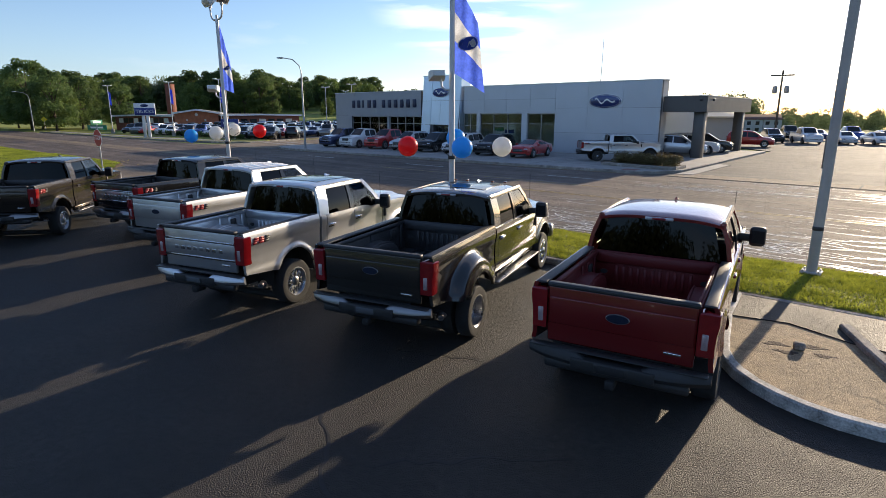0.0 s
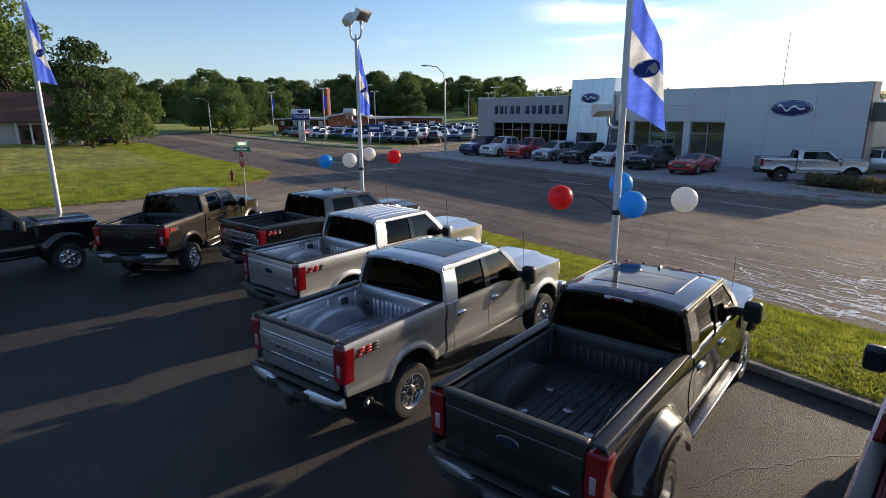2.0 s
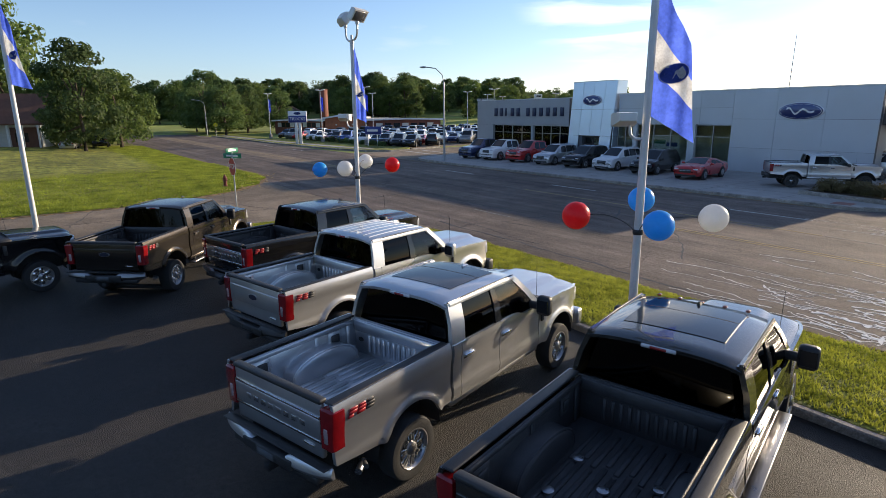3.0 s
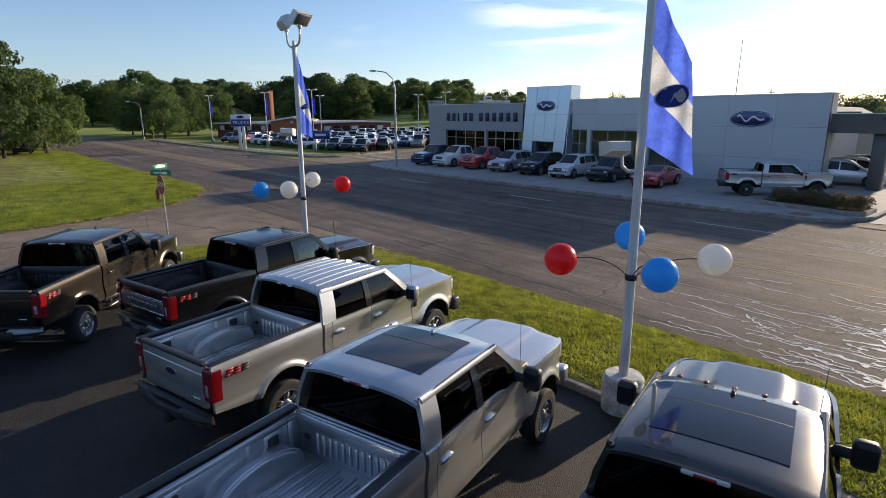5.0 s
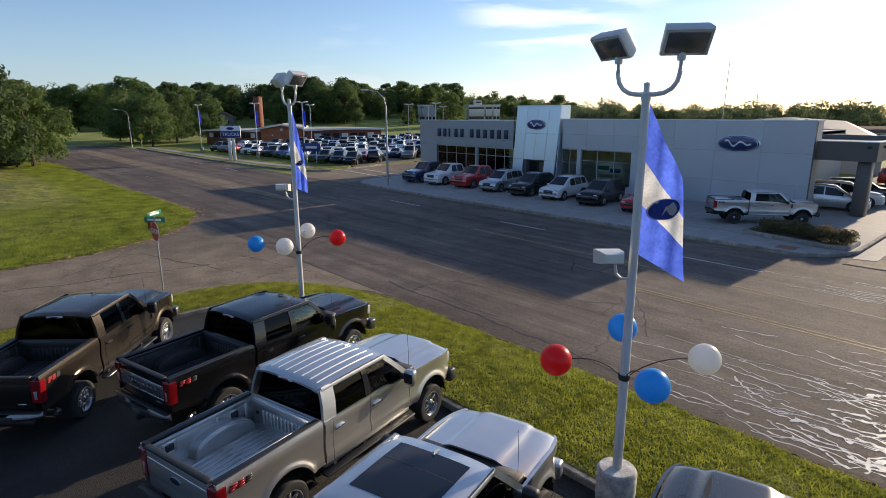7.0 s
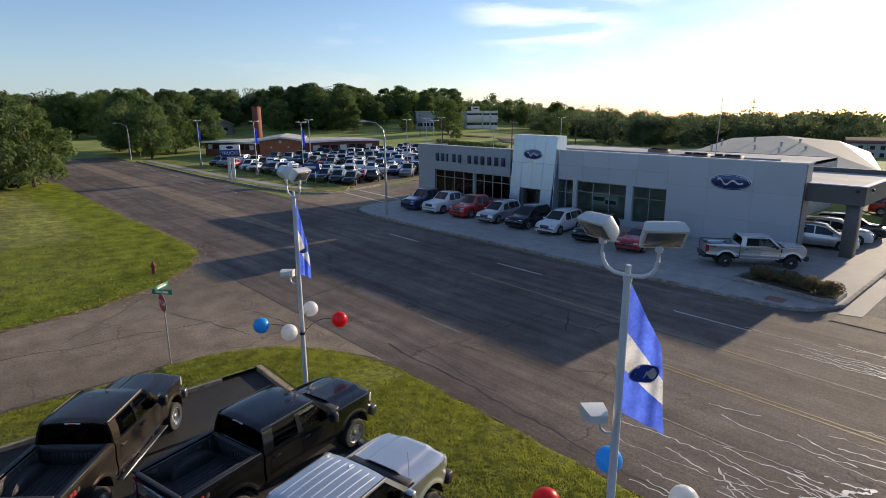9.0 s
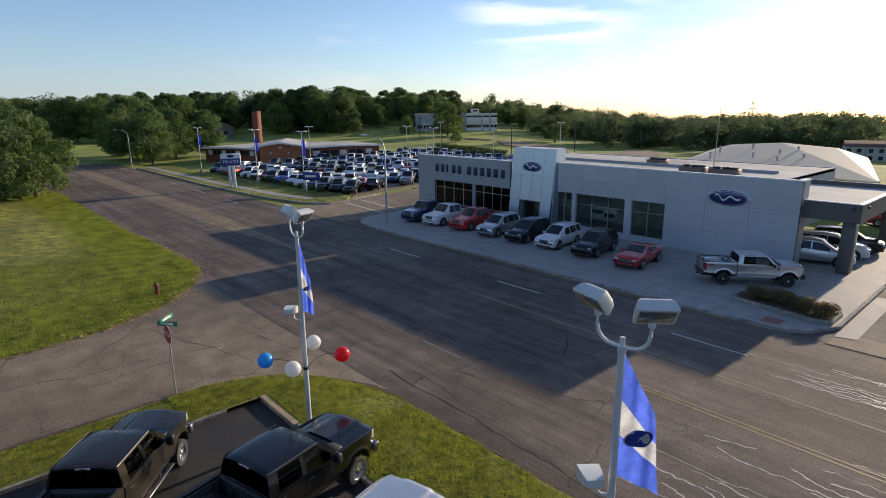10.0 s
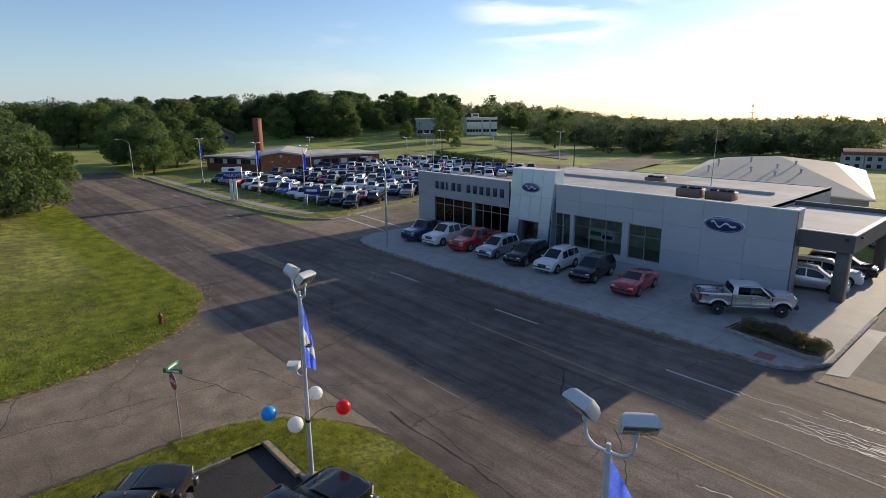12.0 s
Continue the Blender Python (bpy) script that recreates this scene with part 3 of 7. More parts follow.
VERGE_OUT = [(-24.4, -40), (-24.4, 10.4)] + arc(-17.6, 10.4, 6.85, 180, 90, 10)[1:] + [(0, 17.25), (60, 17.25)]


def inner_of(x, y):
    """The nearest spot on the lot's grass edge."""
    return (max(x, -21.6), min(y, 13.3))


def verge():
    rows = []
    out = []
    for a, b in zip(VERGE_OUT, VERGE_OUT[1:]):
        n = max(1, int(math.dist(a, b) / 0.8))
        out += lerp_pts(a, b, n)[:-1]
    out.append(VERGE_OUT[-1])
    rng = random.Random(3)
    for k in range(7):
        s = k / 6
        row = []
        for x, y in out:
            ix, iy = inner_of(x, y)
            wob = rng.uniform(-0.08, 0.08) if k == 0 else 0
            z = 0.015 + (KERB_Z - 0.03 + 0.02) * (1 - (1 - s) ** 2) + (rng.uniform(-0.015, 0.015) if 0 < k < 6 else 0)
            row.append((x + (ix - x) * s + wob * (0.7 if abs(iy - y) < 1 else 0.2), y + (iy - y) * s + wob * 0.7, z))
        rows.append(row)
    return smooth(from_lists(*grid(rows)), 80)


solid("ground_verge", verge(), M["grass"], "mown grass verge between the lot and the road", "grass")
kerb("kerb_lot", lerp_pts((-21.7, 13.23), (60, 13.23), 40), 0.16, 0.0, KERB_Z)
kerb("kerb_lot_side", [(-21.62, -40), (-21.62, 0), (-21.62, 6), (-21.62, 11.7)], 0.18, 0.0, KERB_Z)
kerb("kerb_lot_corner", lerp_pts((-21.7, 13.15), (-18.9, 13.15), 3), 0.24, 0.0, KERB_Z + 0.03, "old_concrete")

# the kerbed island at the end of the row
island_edge = [(0.55, 13.15), (0.72, 11.8), (1.0, 10.5)] + arc(2.75, 10.7, 1.75, 188, 300, 10) + [(5.4, 9.9), (8, 11.4), (10, 13.15)]
solid("pavement_island", prism(island_edge, -0.1, KERB_Z - 0.015), M["old_concrete"], "worn tan concrete island with a capped stub", "pavement")
solid("pavement_island_patch", prism([(0.8, 11.75), (1.6, 11.95), (2.5, 11.6), (3.6, 11.4), (4.4, 13.1), (0.65, 13.1)], 0.0, KERB_Z + 0.004), M["lot"], "cracked asphalt patch on the island", "pavement")
kerb("kerb_island", island_edge, 0.16, 0.0, KERB_Z + 0.02, "whitewash")
kerb("kerb_island_bar", [(2.35, 12.25), (2.75, 11.35), (3.2, 10.4)], 0.17, 0.2, KERB_Z + 0.08)

# left lawn across the side street
lawn_edge = [(-33.6, -60), (-33.6, 5.6)] + arc(-46.5, 5.6, 12.9, 0, 90, 10)[1:] + [(-58, 18.1), (-75, 17.6), (-90, 17.5), (-200, 17.5)]


def lawn():
    rows = []
    for k in range(12):
        s = k / 11
        row = []
        for x, y in lawn_edge:
            tx, ty = (-110, -30)
            px, py = x + (tx - x) * s * 0.9, y + (ty - y) * s * 0.9
            row.append((px, py, 0.03 + 0.9 * (1 - (1 - min(1, s * 2.2)) ** 2) * (0.6 + 0.4 * math.sin(px * 0.06)) * min(1, s * 3)))
        rows.append(row)
    return smooth(from_lists(*grid(rows)), 80)


solid("ground_lawn", lawn(), M["lawn"], "sunlit mown lawn across the side street", "grass")

# showroom pad, its kerb, planter and the corner
pad_edge = [(-8.7, 52), (-8.7, 38.2), (-9.6, 36.4), (-10.6, 35.75), (-42, 35.6), (-47.2, 35.9)] + arc(-47.4, 40.1, 4.1, 270, 180, 6) + [(-51.6, 62), (-8.7, 62)]
solid("pavement_pad", prism(pad_edge, -0.1, 0.15), M["pad"], "pale concrete display pad before the showroom", "pavement")
kerb("kerb_pad", [(-8.65, 48), (-8.65, 38.2), (-9.55, 36.35), (-10.6, 35.68), (-20, 35.55), (-32, 35.53), (-42, 35.53), (-47.2, 35.83)] + arc(-47.4, 40.1, 4.18, 270, 180, 6), 0.22, -0.1, 0.17, "kerb", "pale concrete kerb round the display pad")
for x in [-14 - 4.5 * k for k in range(9)]:
    solid("pavement_joint", box(x - 0.012, x + 0.012, 35.8, 48.0, 0.148, 0.1525), M["joint"], "thin dark control joint in the concrete pad", "pavement")
solid("pavement_joint_long", box(-51, -11.5, 38.49, 38.514, 0.148, 0.1526), M["joint"], "thin dark control joint in the concrete pad", "pavement")
solid("pavement_tactile", prism([(-11.7, 36.1), (-10.8, 36.1), (-10.8, 37.0), (-11.7, 37.0)], 0.14, 0.156), M["red_paving"], "small red tactile paving square at the kerb ramp", "pavement")

solid("pavement_gutter", prism([(-62, 35.4), (-7, 35.4), (-7, 41), (-62, 41)], -0.2, -0.014), M["drive"], "dark asphalt gutter strip along the pad", "pavement")

# the used-vehicle lot across the far street
solid("pavement_far_lot", prism([(-65.5, 46), (-110, 43.5), (-126, 112), (-80, 120)], -0.3, 0.03), M["street"], "asphalt of the crowded vehicle lot", "pavement")
kerb("kerb_far", [(-130, 36.1), (-91, 36.0), (-72, 37.0), (-65, 38.4), (-62.2, 40.6), (-62.4, 43), (-65, 50)], 0.3, -0.1, 0.16)
solid("ground_far_verge", prism([(-130, 36.1), (-91, 36.1), (-72, 37.1), (-65, 38.5), (-62.5, 40.7), (-62.8, 43.2), (-66, 45.9), (-110, 43.4), (-130, 42.5)], -0.1, 0.13), M["lawn"], "grass strip before the crowded vehicle lot", "grass")
solid("pavement_far_walk", prism([(-130, 37.6), (-91, 37.6), (-72.5, 38.6), (-67, 40.0), (-67.6, 41.3), (-73, 40.0), (-91, 38.9), (-130, 38.9)], 0.0, 0.145), M["pad"], "concrete footpath through the grass strip", "pavement")


solid("pavement_drive_edge", prism([(-8.5, 36.7), (-7.6, 37.0), (-7.6, 45.5), (-8.5, 45.5)], 0.0, 0.05), M["pad"], "pale concrete edge strip beside the driveway", "pavement")


# painted lines on the road
def stripe(name, a, b, width, material, label, z=0.006):
    d = (Vector(b) - Vector(a)).normalized()
    s = Vector((-d.y, d.x)) * width / 2
    pts = [Vector(a) - s, Vector(b) - s, Vector(b) + s, Vector(a) + s]
    return solid(name, prism([(p.x, p.y) for p in pts], -0.004, z), M[material], label, "road marking", "structure", "road markings")


for k in range(-14, 4):
    x0 = -14.2 + 12.12 * k
    if not (-66 < x0 < -49):
        stripe("trim_lane_dash", (x0, 31.40 - 0.022 * (x0 + 14)), (x0 + 3.65, 31.36 - 0.022 * (x0 + 14)), 0.11, "white_line", "white lane dash painted on asphalt")
for x0 in [-9.9, -22.0, 2.3, 14.4] + [-60 - 12.19 * k for k in range(8)]:
    stripe("trim_lane_dash", (x0, 21.42 - 0.02 * (x0 + 12)), (x0 + 2.7, 21.37 - 0.02 * (x0 + 12)), 0.08, "faded_line", "worn white lane dash painted on asphalt")
stripe("trim_turn_line", (-25.8, 28.75), (-9.0, 28.28), 0.10, "yellow_line", "worn yellow turn-lane line")
stripe("trim_edge_line", (-9.0, 28.28), (60, 26.6), 0.10, "faded_line", "faded white lane line painted on asphalt")
for off in (0.0, 0.26):
    stripe("trim_centre_line", (-13.4, 25.2 - off), (60, 24.4 - off), 0.08, "yellow_line", "double yellow centre line")
stripe("trim_centre_line", (-47, 26.6), (-160, 27.0), 0.11, "yellow_line", "worn yellow centre line")
for k in range(2):
    stripe("trim_stop_line", (-52.5 - 0.5 * k, 41.5 + 2.6 * k), (-62 - 0.4 * k, 42.5 + 2.6 * k), 0.3, "white_line", "white crossing line at the side street", 0.004)
# concrete apron strips at the drive's mouth
for k in range(4):
    solid("pavement_apron", prism([(-8.5 + 4.6 * k, 35.53), (-4.0 + 4.6 * k, 35.53), (-4.0 + 4.6 * k, 37.3), (-8.5 + 4.6 * k, 37.6)], 0.0, 0.03), M["street"], "concrete apron slab at the driveway mouth", "pavement")


def ribbon(pts, width, z0, z1, rng, jag=0.35):
    """A thin uneven strip along a line of points."""
    rows = []
    for i, p in enumerate(pts):
        a, b = Vector(pts[max(0, i - 1)]), Vector(pts[min(len(pts) - 1, i + 1)])
        d = (b - a).normalized()
        n = Vector((-d.y, d.x)) * width * 0.5 * rng.uniform(1 - jag, 1 + jag)
        q = Vector(p)
        rows.append([(q.x - n.x, q.y - n.y, z0), (q.x - n.x, q.y - n.y, z1), (q.x + n.x, q.y + n.y, z1), (q.x + n.x, q.y + n.y, z0)])
    return loft(rows)


def wander(a, b, step, amp, rng):
    n = max(2, int(math.dist(a, b) / step))
    d = Vector((b[0] - a[0], b[1] - a[1])).normalized()
    off, out = 0.0, []
    for k in range(n + 1):
        off += rng.uniform(-amp, amp)
        off *= 0.93
        out.append((a[0] + (b[0] - a[0]) * k / n - d.y * off, a[1] + (b[1] - a[1]) * k / n + d.x * off))
    return out


solid("road_turn_lane", prism([(-150, 25.3), (-62, 25.0), (-50, 25.6), (-40, 26.2), (-52, 27.0), (-62, 27.7), (-150, 28.2)], -0.05, 0.003), M["street"], "paler worn strip along the middle of the road", "road")
road = bpy.data.objects["road_main"]
rng = random.Random(17)
# shiny sealant in thin wandering lines along the lanes, densest near the lot; its paleness is painted sun glint
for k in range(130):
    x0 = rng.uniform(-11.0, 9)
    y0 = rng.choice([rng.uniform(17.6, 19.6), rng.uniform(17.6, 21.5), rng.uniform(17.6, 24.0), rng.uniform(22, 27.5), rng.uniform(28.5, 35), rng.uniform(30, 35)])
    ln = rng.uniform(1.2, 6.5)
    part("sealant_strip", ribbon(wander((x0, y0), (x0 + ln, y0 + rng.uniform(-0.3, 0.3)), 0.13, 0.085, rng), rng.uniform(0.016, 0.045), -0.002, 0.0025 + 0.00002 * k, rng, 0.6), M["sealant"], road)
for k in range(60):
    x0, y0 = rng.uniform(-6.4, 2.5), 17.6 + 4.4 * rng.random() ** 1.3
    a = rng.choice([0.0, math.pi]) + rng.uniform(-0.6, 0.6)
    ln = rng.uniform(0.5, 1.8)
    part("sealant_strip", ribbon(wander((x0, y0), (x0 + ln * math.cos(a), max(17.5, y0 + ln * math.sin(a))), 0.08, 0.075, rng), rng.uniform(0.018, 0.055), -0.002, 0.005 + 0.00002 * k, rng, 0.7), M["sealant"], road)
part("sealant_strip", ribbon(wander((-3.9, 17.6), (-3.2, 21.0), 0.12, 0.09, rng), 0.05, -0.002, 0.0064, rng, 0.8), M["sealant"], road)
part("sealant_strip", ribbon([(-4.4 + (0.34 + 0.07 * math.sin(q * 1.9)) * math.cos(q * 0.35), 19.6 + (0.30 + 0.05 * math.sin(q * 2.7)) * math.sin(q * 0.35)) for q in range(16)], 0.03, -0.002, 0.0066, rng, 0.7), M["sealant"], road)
# short wide strips added as the bright patch of sun glint
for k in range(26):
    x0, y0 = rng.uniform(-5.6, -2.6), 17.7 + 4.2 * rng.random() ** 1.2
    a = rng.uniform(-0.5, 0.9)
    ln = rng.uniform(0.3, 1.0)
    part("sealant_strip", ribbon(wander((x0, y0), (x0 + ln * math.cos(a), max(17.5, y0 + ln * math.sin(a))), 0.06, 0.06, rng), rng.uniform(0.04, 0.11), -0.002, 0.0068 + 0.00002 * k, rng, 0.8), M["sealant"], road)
# dry soil and grit along the grass edges; the verge strip also paints the gutter shadow


def resample(pts, step, jit, rng):
    out = []
    for a, b in zip(pts, pts[1:]):
        n = max(1, int(math.dist(a, b) / step))
        out += [(x + rng.uniform(-jit, jit), y + rng.uniform(-jit, jit)) for x, y in lerp_pts(a, b, n)[:-1]]
    return out


# narrow dark strip by the verge: grit plus gutter shadow put into colour
part("soil_edge", ribbon(resample([(-24.5, -8), (-24.5, 10.4)] + arc(-17.6, 10.4, 6.95, 180, 90, 14) + [(8, 17.36)], 0.22, 0.05, rng), 0.17, -0.02, 0.014, rng, 0.8), M["mulch"], bpy.data.objects["ground_verge"])
part("soil_edge", ribbon(resample([(-33.5, -8), (-33.5, 5.6)] + arc(-46.5, 5.6, 13.0, 0, 90, 16) + [(-58, 18.2), (-75, 17.7), (-95, 17.6)], 0.25, 0.08, rng), 0.34, -0.02, 0.016, rng, 0.8), M["soil"], bpy.data.objects["ground_lawn"])
part("gutter_dirt", ribbon(resample([(-62, 35.3), (-42, 35.3), (-11, 35.36)], 0.3, 0.06, rng), 0.24, -0.02, 0.005, rng, 0.8), M["soil"], road)
# dark open cracks
for a, b, w_ in (((-34, 26.9), (-15, 26.0), 0.07), ((-48, 29.8), (-26, 28.6), 0.06), ((-26.5, 29.0), (-24.5, 26.0), 0.06), ((-17.6, 27.4), (-16.4, 25.2), 0.09), ((-44, 23.4), (-20, 22.6), 0.06), ((-30, 24.2), (-28, 17.6), 0.07), ((-22, 19.2), (-14.5, 18.6), 0.05),
                 ((-13, 24.6), (-10, 21.0), 0.06), ((-60, 27), (-34, 26.9), 0.06), ((-80, 22.5), (-44, 23.4), 0.06), ((-52, 17.8), (-50, 34), 0.06), ((-66, 18.5), (-64, 35), 0.06), ((-78, 18.5), (-77, 35), 0.06), ((-20.5, 18.4), (-6, 17.9), 0.10), ((-41, 20.0), (-39, 30.5), 0.06), ((-90, 26), (-60, 27), 0.06)):
    part("open_crack", ribbon(wander(a, b, 0.35, 0.10, rng), w_ * 0.8, -0.002, 0.003, rng, 0.7), M["tar"], road)
street = bpy.data.objects["road_side_near"]
for a, b, w_ in (((-33, 12), (-25.5, 14.5), 0.05), ((-30, 3), (-28, 14), 0.05), ((-36, 14.5), (-30, 8), 0.05), ((-33.5, 6.2), (-29, 5.0), 0.06), ((-29, 15.5), (-24, 17.0), 0.06)):
    part("open_crack", ribbon(wander(a, b, 0.3, 0.12, rng), w_ * 0.5, -0.01, -0.004, rng, 0.7), M["tar"], street)
lot = bpy.data.objects["pavement_lot"]
for a, b, w_ in (((-2.2, 5.4), (-0.6, 4.2), 0.04), ((-3.6, 6.6), (-1.2, 7.8), 0.03), ((-1.0, 4.9), (0.6, 6.4), 0.04), ((-2.4, 9.2), (-1.2, 12.4), 0.03)):
    part("open_crack", ribbon(wander(a, b, 0.15, 0.08, rng), w_, LOT_Z - 0.01, LOT_Z + 0.003, rng, 0.7), M["tar"], lot)


# ---- pick-up trucks ----
def side_skin(ys, zbot, ztop, xfun, rows=9, thick=0.05, s=1):
    out = []
    for k in range(rows + 1):
        row = []
        for y in ys:
            z0, z1 = zbot(y), ztop(y)
            z = z0 + (z1 - z0) * k / rows
            row.append((s * xfun(y, z), y, z))
        out.append(row)
    return sheet(out, -thick * s, (1, 0, 0))


def span(a, b, n):
    return [a + (b - a) * k / n for k in range(n + 1)]


def wheel(parent, x, y, s, style, r=0.42, w=0.29, dish=0.0):
    """A wheel as a part: tyre, rim with spokes, hub."""
    h = w / 2
    bm = lathe([(r * 0.62, -h * 0.9), (r * 0.80, -h), (r * 0.95, -h * 0.93), (r, -h * 0.7), (r, h * 0.7), (r * 0.95, h * 0.93), (r * 0.80, h), (r * 0.62, h * 0.9), (r * 0.60, 0.0), (r * 0.62, -h * 0.9)], "x", 32, False)
    tyre = part("wheel", bm, M["rubber"], parent, "black tyre on a bright alloy rim")
    tyre.location = (x, y, r - 0.085)
    face = (h * 0.72 - dish) * s
    back = face - 0.10 * s
    rim = lathe([(r * 0.60, -h * 0.85 * s), (r * 0.66, h * 0.92 * s), (r * 0.62, h * 0.95 * s), (r * 0.57, h * 0.8 * s), (r * 0.54, back), (r * 0.1, back)], "x", 32, False)
    part("rim_barrel", rim, M["dark_chrome"] if style != "dark" else M["black_plastic"], tyre)
    n = {"spoke8": 8, "spoke6": 6, "dually": 8, "dark": 6}[style]
    for k in range(n):
        a = 2 * math.pi * k / n
        for da in ((-0.13, 0.13) if style in ("spoke8", "dark") else (0.0,)):
            sp = box(min(back, face), max(back, face), -0.028 if da else -0.05, 0.028 if da else 0.05, 0.06, r * 0.58, 0.008)
            part("spoke", moved(sp, Matrix.Rotation(a + da, 4, "X")), M["chrome"] if style != "dark" else M["black_plastic"], tyre)
    part("hub", lathe([(0.085, back), (0.085, face + 0.01 * s), (0.05, face + 0.035 * s), (0.0001, face + 0.035 * s)], "x", 16), M["dark_chrome"], tyre)
    return tyre


def truck(at, turn, colour, label, long_bed=False, dually=False, sunroof=False, ribs=False, bumper="chrome", style="spoke8", badge=True, liner=None, gate="plain",
          mirrors="black", boards="none", rail_black=True, scale=1.0, emblem=True, big_mirrors=True, group="row of new pick-ups"):
    body = M[colour]
    LIFT = 0.085
    t = thing("pickup_truck", (at[0], at[1], at[2] + LIFT * scale), turn, label, "pickup truck", group)
    t.scale = (scale,) * 3
    e = 0.41 if long_bed else 0.0
    wb = 4.06 + e
    yT, yB, yC, yK, yN = -1.27, 0.80 + e, 0.85 + e, 3.30 + e, wb + 0.93
    ROOF = 1.86                                            # roof length behind the windscreen's top edge
    R = 0.57

    def arch(y, yc, sill):
        d = R * R - (y - yc) ** 2
        return max(sill, 0.42 + math.sqrt(d)) if d > 0 else sill

    def xside(y, z):
        x = interp(z, (0.5, 0.62, 0.74, 0.80, 0.86, 1.04, 1.20, 1.27, 1.33, 1.42, 1.50), (0.945, 0.985, 1.008, 1.006, 0.992, 0.988, 0.996, 1.010, 1.016, 1.010, 0.985))
        for yc in (0.0, wb):
            r = math.hypot(y - yc, z - 0.42)
            x += 0.036 * math.exp(-(max(0.0, r - R - 0.035) / 0.045) ** 2) * (1.0 if z < 1.2 else 0.6)
            if dually and yc == 0.0:
                q = min(1.0, max(0.0, (0.90 - r) / 0.17))
                x += 0.215 * q * q * (3 - 2 * q) * (1 if z < 1.34 else max(0, (1.44 - z) / 0.1))
        return x - 0.035 * max(0.0, (abs(y - (wb - 1.4) / 2) - 2.6)) ** 2 * 0.6

    ys_bed = span(yT, -0.65, 12) + span(-0.60, 0.60, 24) + span(0.64, yB, 14)
    for s in (-1, 1):
        side = part("bed_side", side_skin(ys_bed, lambda y: arch(y, 0.0, interp(y, (yT, -0.55, 0.55, yB), (0.78, 0.70, 0.64, 0.64))), lambda y: 1.485 + 0.012 * (y - yT) / 2, xside, 18, 0.05, s), body, t)
        # inner wall, rail and wheelhouse
        part("bed_inner_wall", box(min(s * 0.80, s * 0.835), max(s * 0.80, s * 0.835), yT + 0.06, yB, 0.92, 1.46, 0.01), M[liner] if liner else body, t)
        part("bed_rail", box(min(s * 0.845, s * 0.975), max(s * 0.845, s * 0.975), yT + 0.01, yB - 0.01, 1.47, 1.502, 0.015, 2), M["black_plastic"] if rail_black else body, t, "black plastic rail cap" if rail_black else "")
        wallm = M[liner] if liner else body
        arch_in = []
        for k in range(13):
            a = math.pi * k / 12
            arch_in.append([(s * (0.82 - w_), -0.60 * math.cos(a) * q, 0.94 + 0.33 * math.sin(a) ** 0.75 * q) for w_, q in ((0.0, 1.04), (0.20, 1.0), (0.235, 0.965), (0.25, 0.90), (0.25, 0.5), (0.25, 0.0))])
        house = part("wheelhouse", smooth(from_lists(*grid(arch_in)), 50), wallm, t)
        part("wheelhouse_rim", tube([(s * 0.60, -0.60 * math.cos(math.pi * k / 12), 0.945 + 0.33 * math.sin(math.pi * k / 12) ** 0.75) for k in range(13)], 0.016, 6), wallm, house)
        part("wall_pressing", box(min(s * 0.77, s * 0.802), max(s * 0.77, s * 0.802), yT + 0.10, yB - 0.1, 1.40, 1.465, 0.012), wallm, t)
        for y in (yT + 0.12, 0.0, yB - 0.20):
            part("wall_post", box(min(s * 0.775, s * 0.802), max(s * 0.775, s * 0.802), y - 0.035, y + 0.035, 0.95, 1.41, 0.008), wallm, t)
        for y in (yT + 0.36, yB - 0.46):
            plate = part("tie_down", box(min(s * 0.782, s * 0.802), max(s * 0.782, s * 0.802), y - 0.13, y + 0.13, 1.17, 1.385, 0.012), wallm, t)
            part("cleat", box(min(s * 0.755, s * 0.79), max(s * 0.755, s * 0.79), y - 0.085, y + 0.065, 1.22, 1.345, 0.012), M["black_plastic"], plate, "black plastic tie-down cleat")
        # tail light
        lamp_rows = []
        for zz, tuck in ((0.93, 0.02), (0.95, 0.0), (1.05, 0.0), (1.18, 0.0), (1.30, 0.0), (1.41, 0.0), (1.43, 0.02)):
            xo = xside(yT + 0.05, zz) + 0.010 - tuck
            lamp_rows.append([(s * xx, yy, zz) for xx, yy in ((0.818 + tuck, yT - 0.034 + tuck), (xo - 0.035, yT - 0.034 + tuck), (xo - 0.008, yT - 0.020 + tuck), (xo, yT + 0.02), (xo, yT + 0.14 - tuck), (0.818 + tuck, yT + 0.14 - tuck))])
        lamp = part("tail_light", loft(lamp_rows), M["red_lens"], t, "red tail light with a clear reversing lens")
        part("reversing_lens", box(min(s * 0.86, s * 0.925), max(s * 0.86, s * 0.925), yT - 0.042, yT - 0.02, 1.02, 1.20, 0.008), M["reversing"], lamp)
        # doors
        def belt(y):
            return interp(y, (yC, yC + 1.70, yC + 1.86, yK), (1.44, 1.43, 1.37, 1.365))
        for name, a, b in (("rear_door", yC + 0.20, yC + 1.185), ("front_door", yC + 1.198, yK - 0.03)):
            door = part(name, side_skin(span(a, b, 9), lambda y: 0.62, belt, xside, 16, 0.06, s), body, t)
            hy = a + 0.16
            part("door_handle", box(min(s * 0.99, s * 1.04), max(s * 0.99, s * 1.04), hy - 0.11, hy + 0.11, 1.20, 1.245, 0.015, 2), M["chrome"] if colour in ("silver", "white_gold", "magnetic") else body, door)
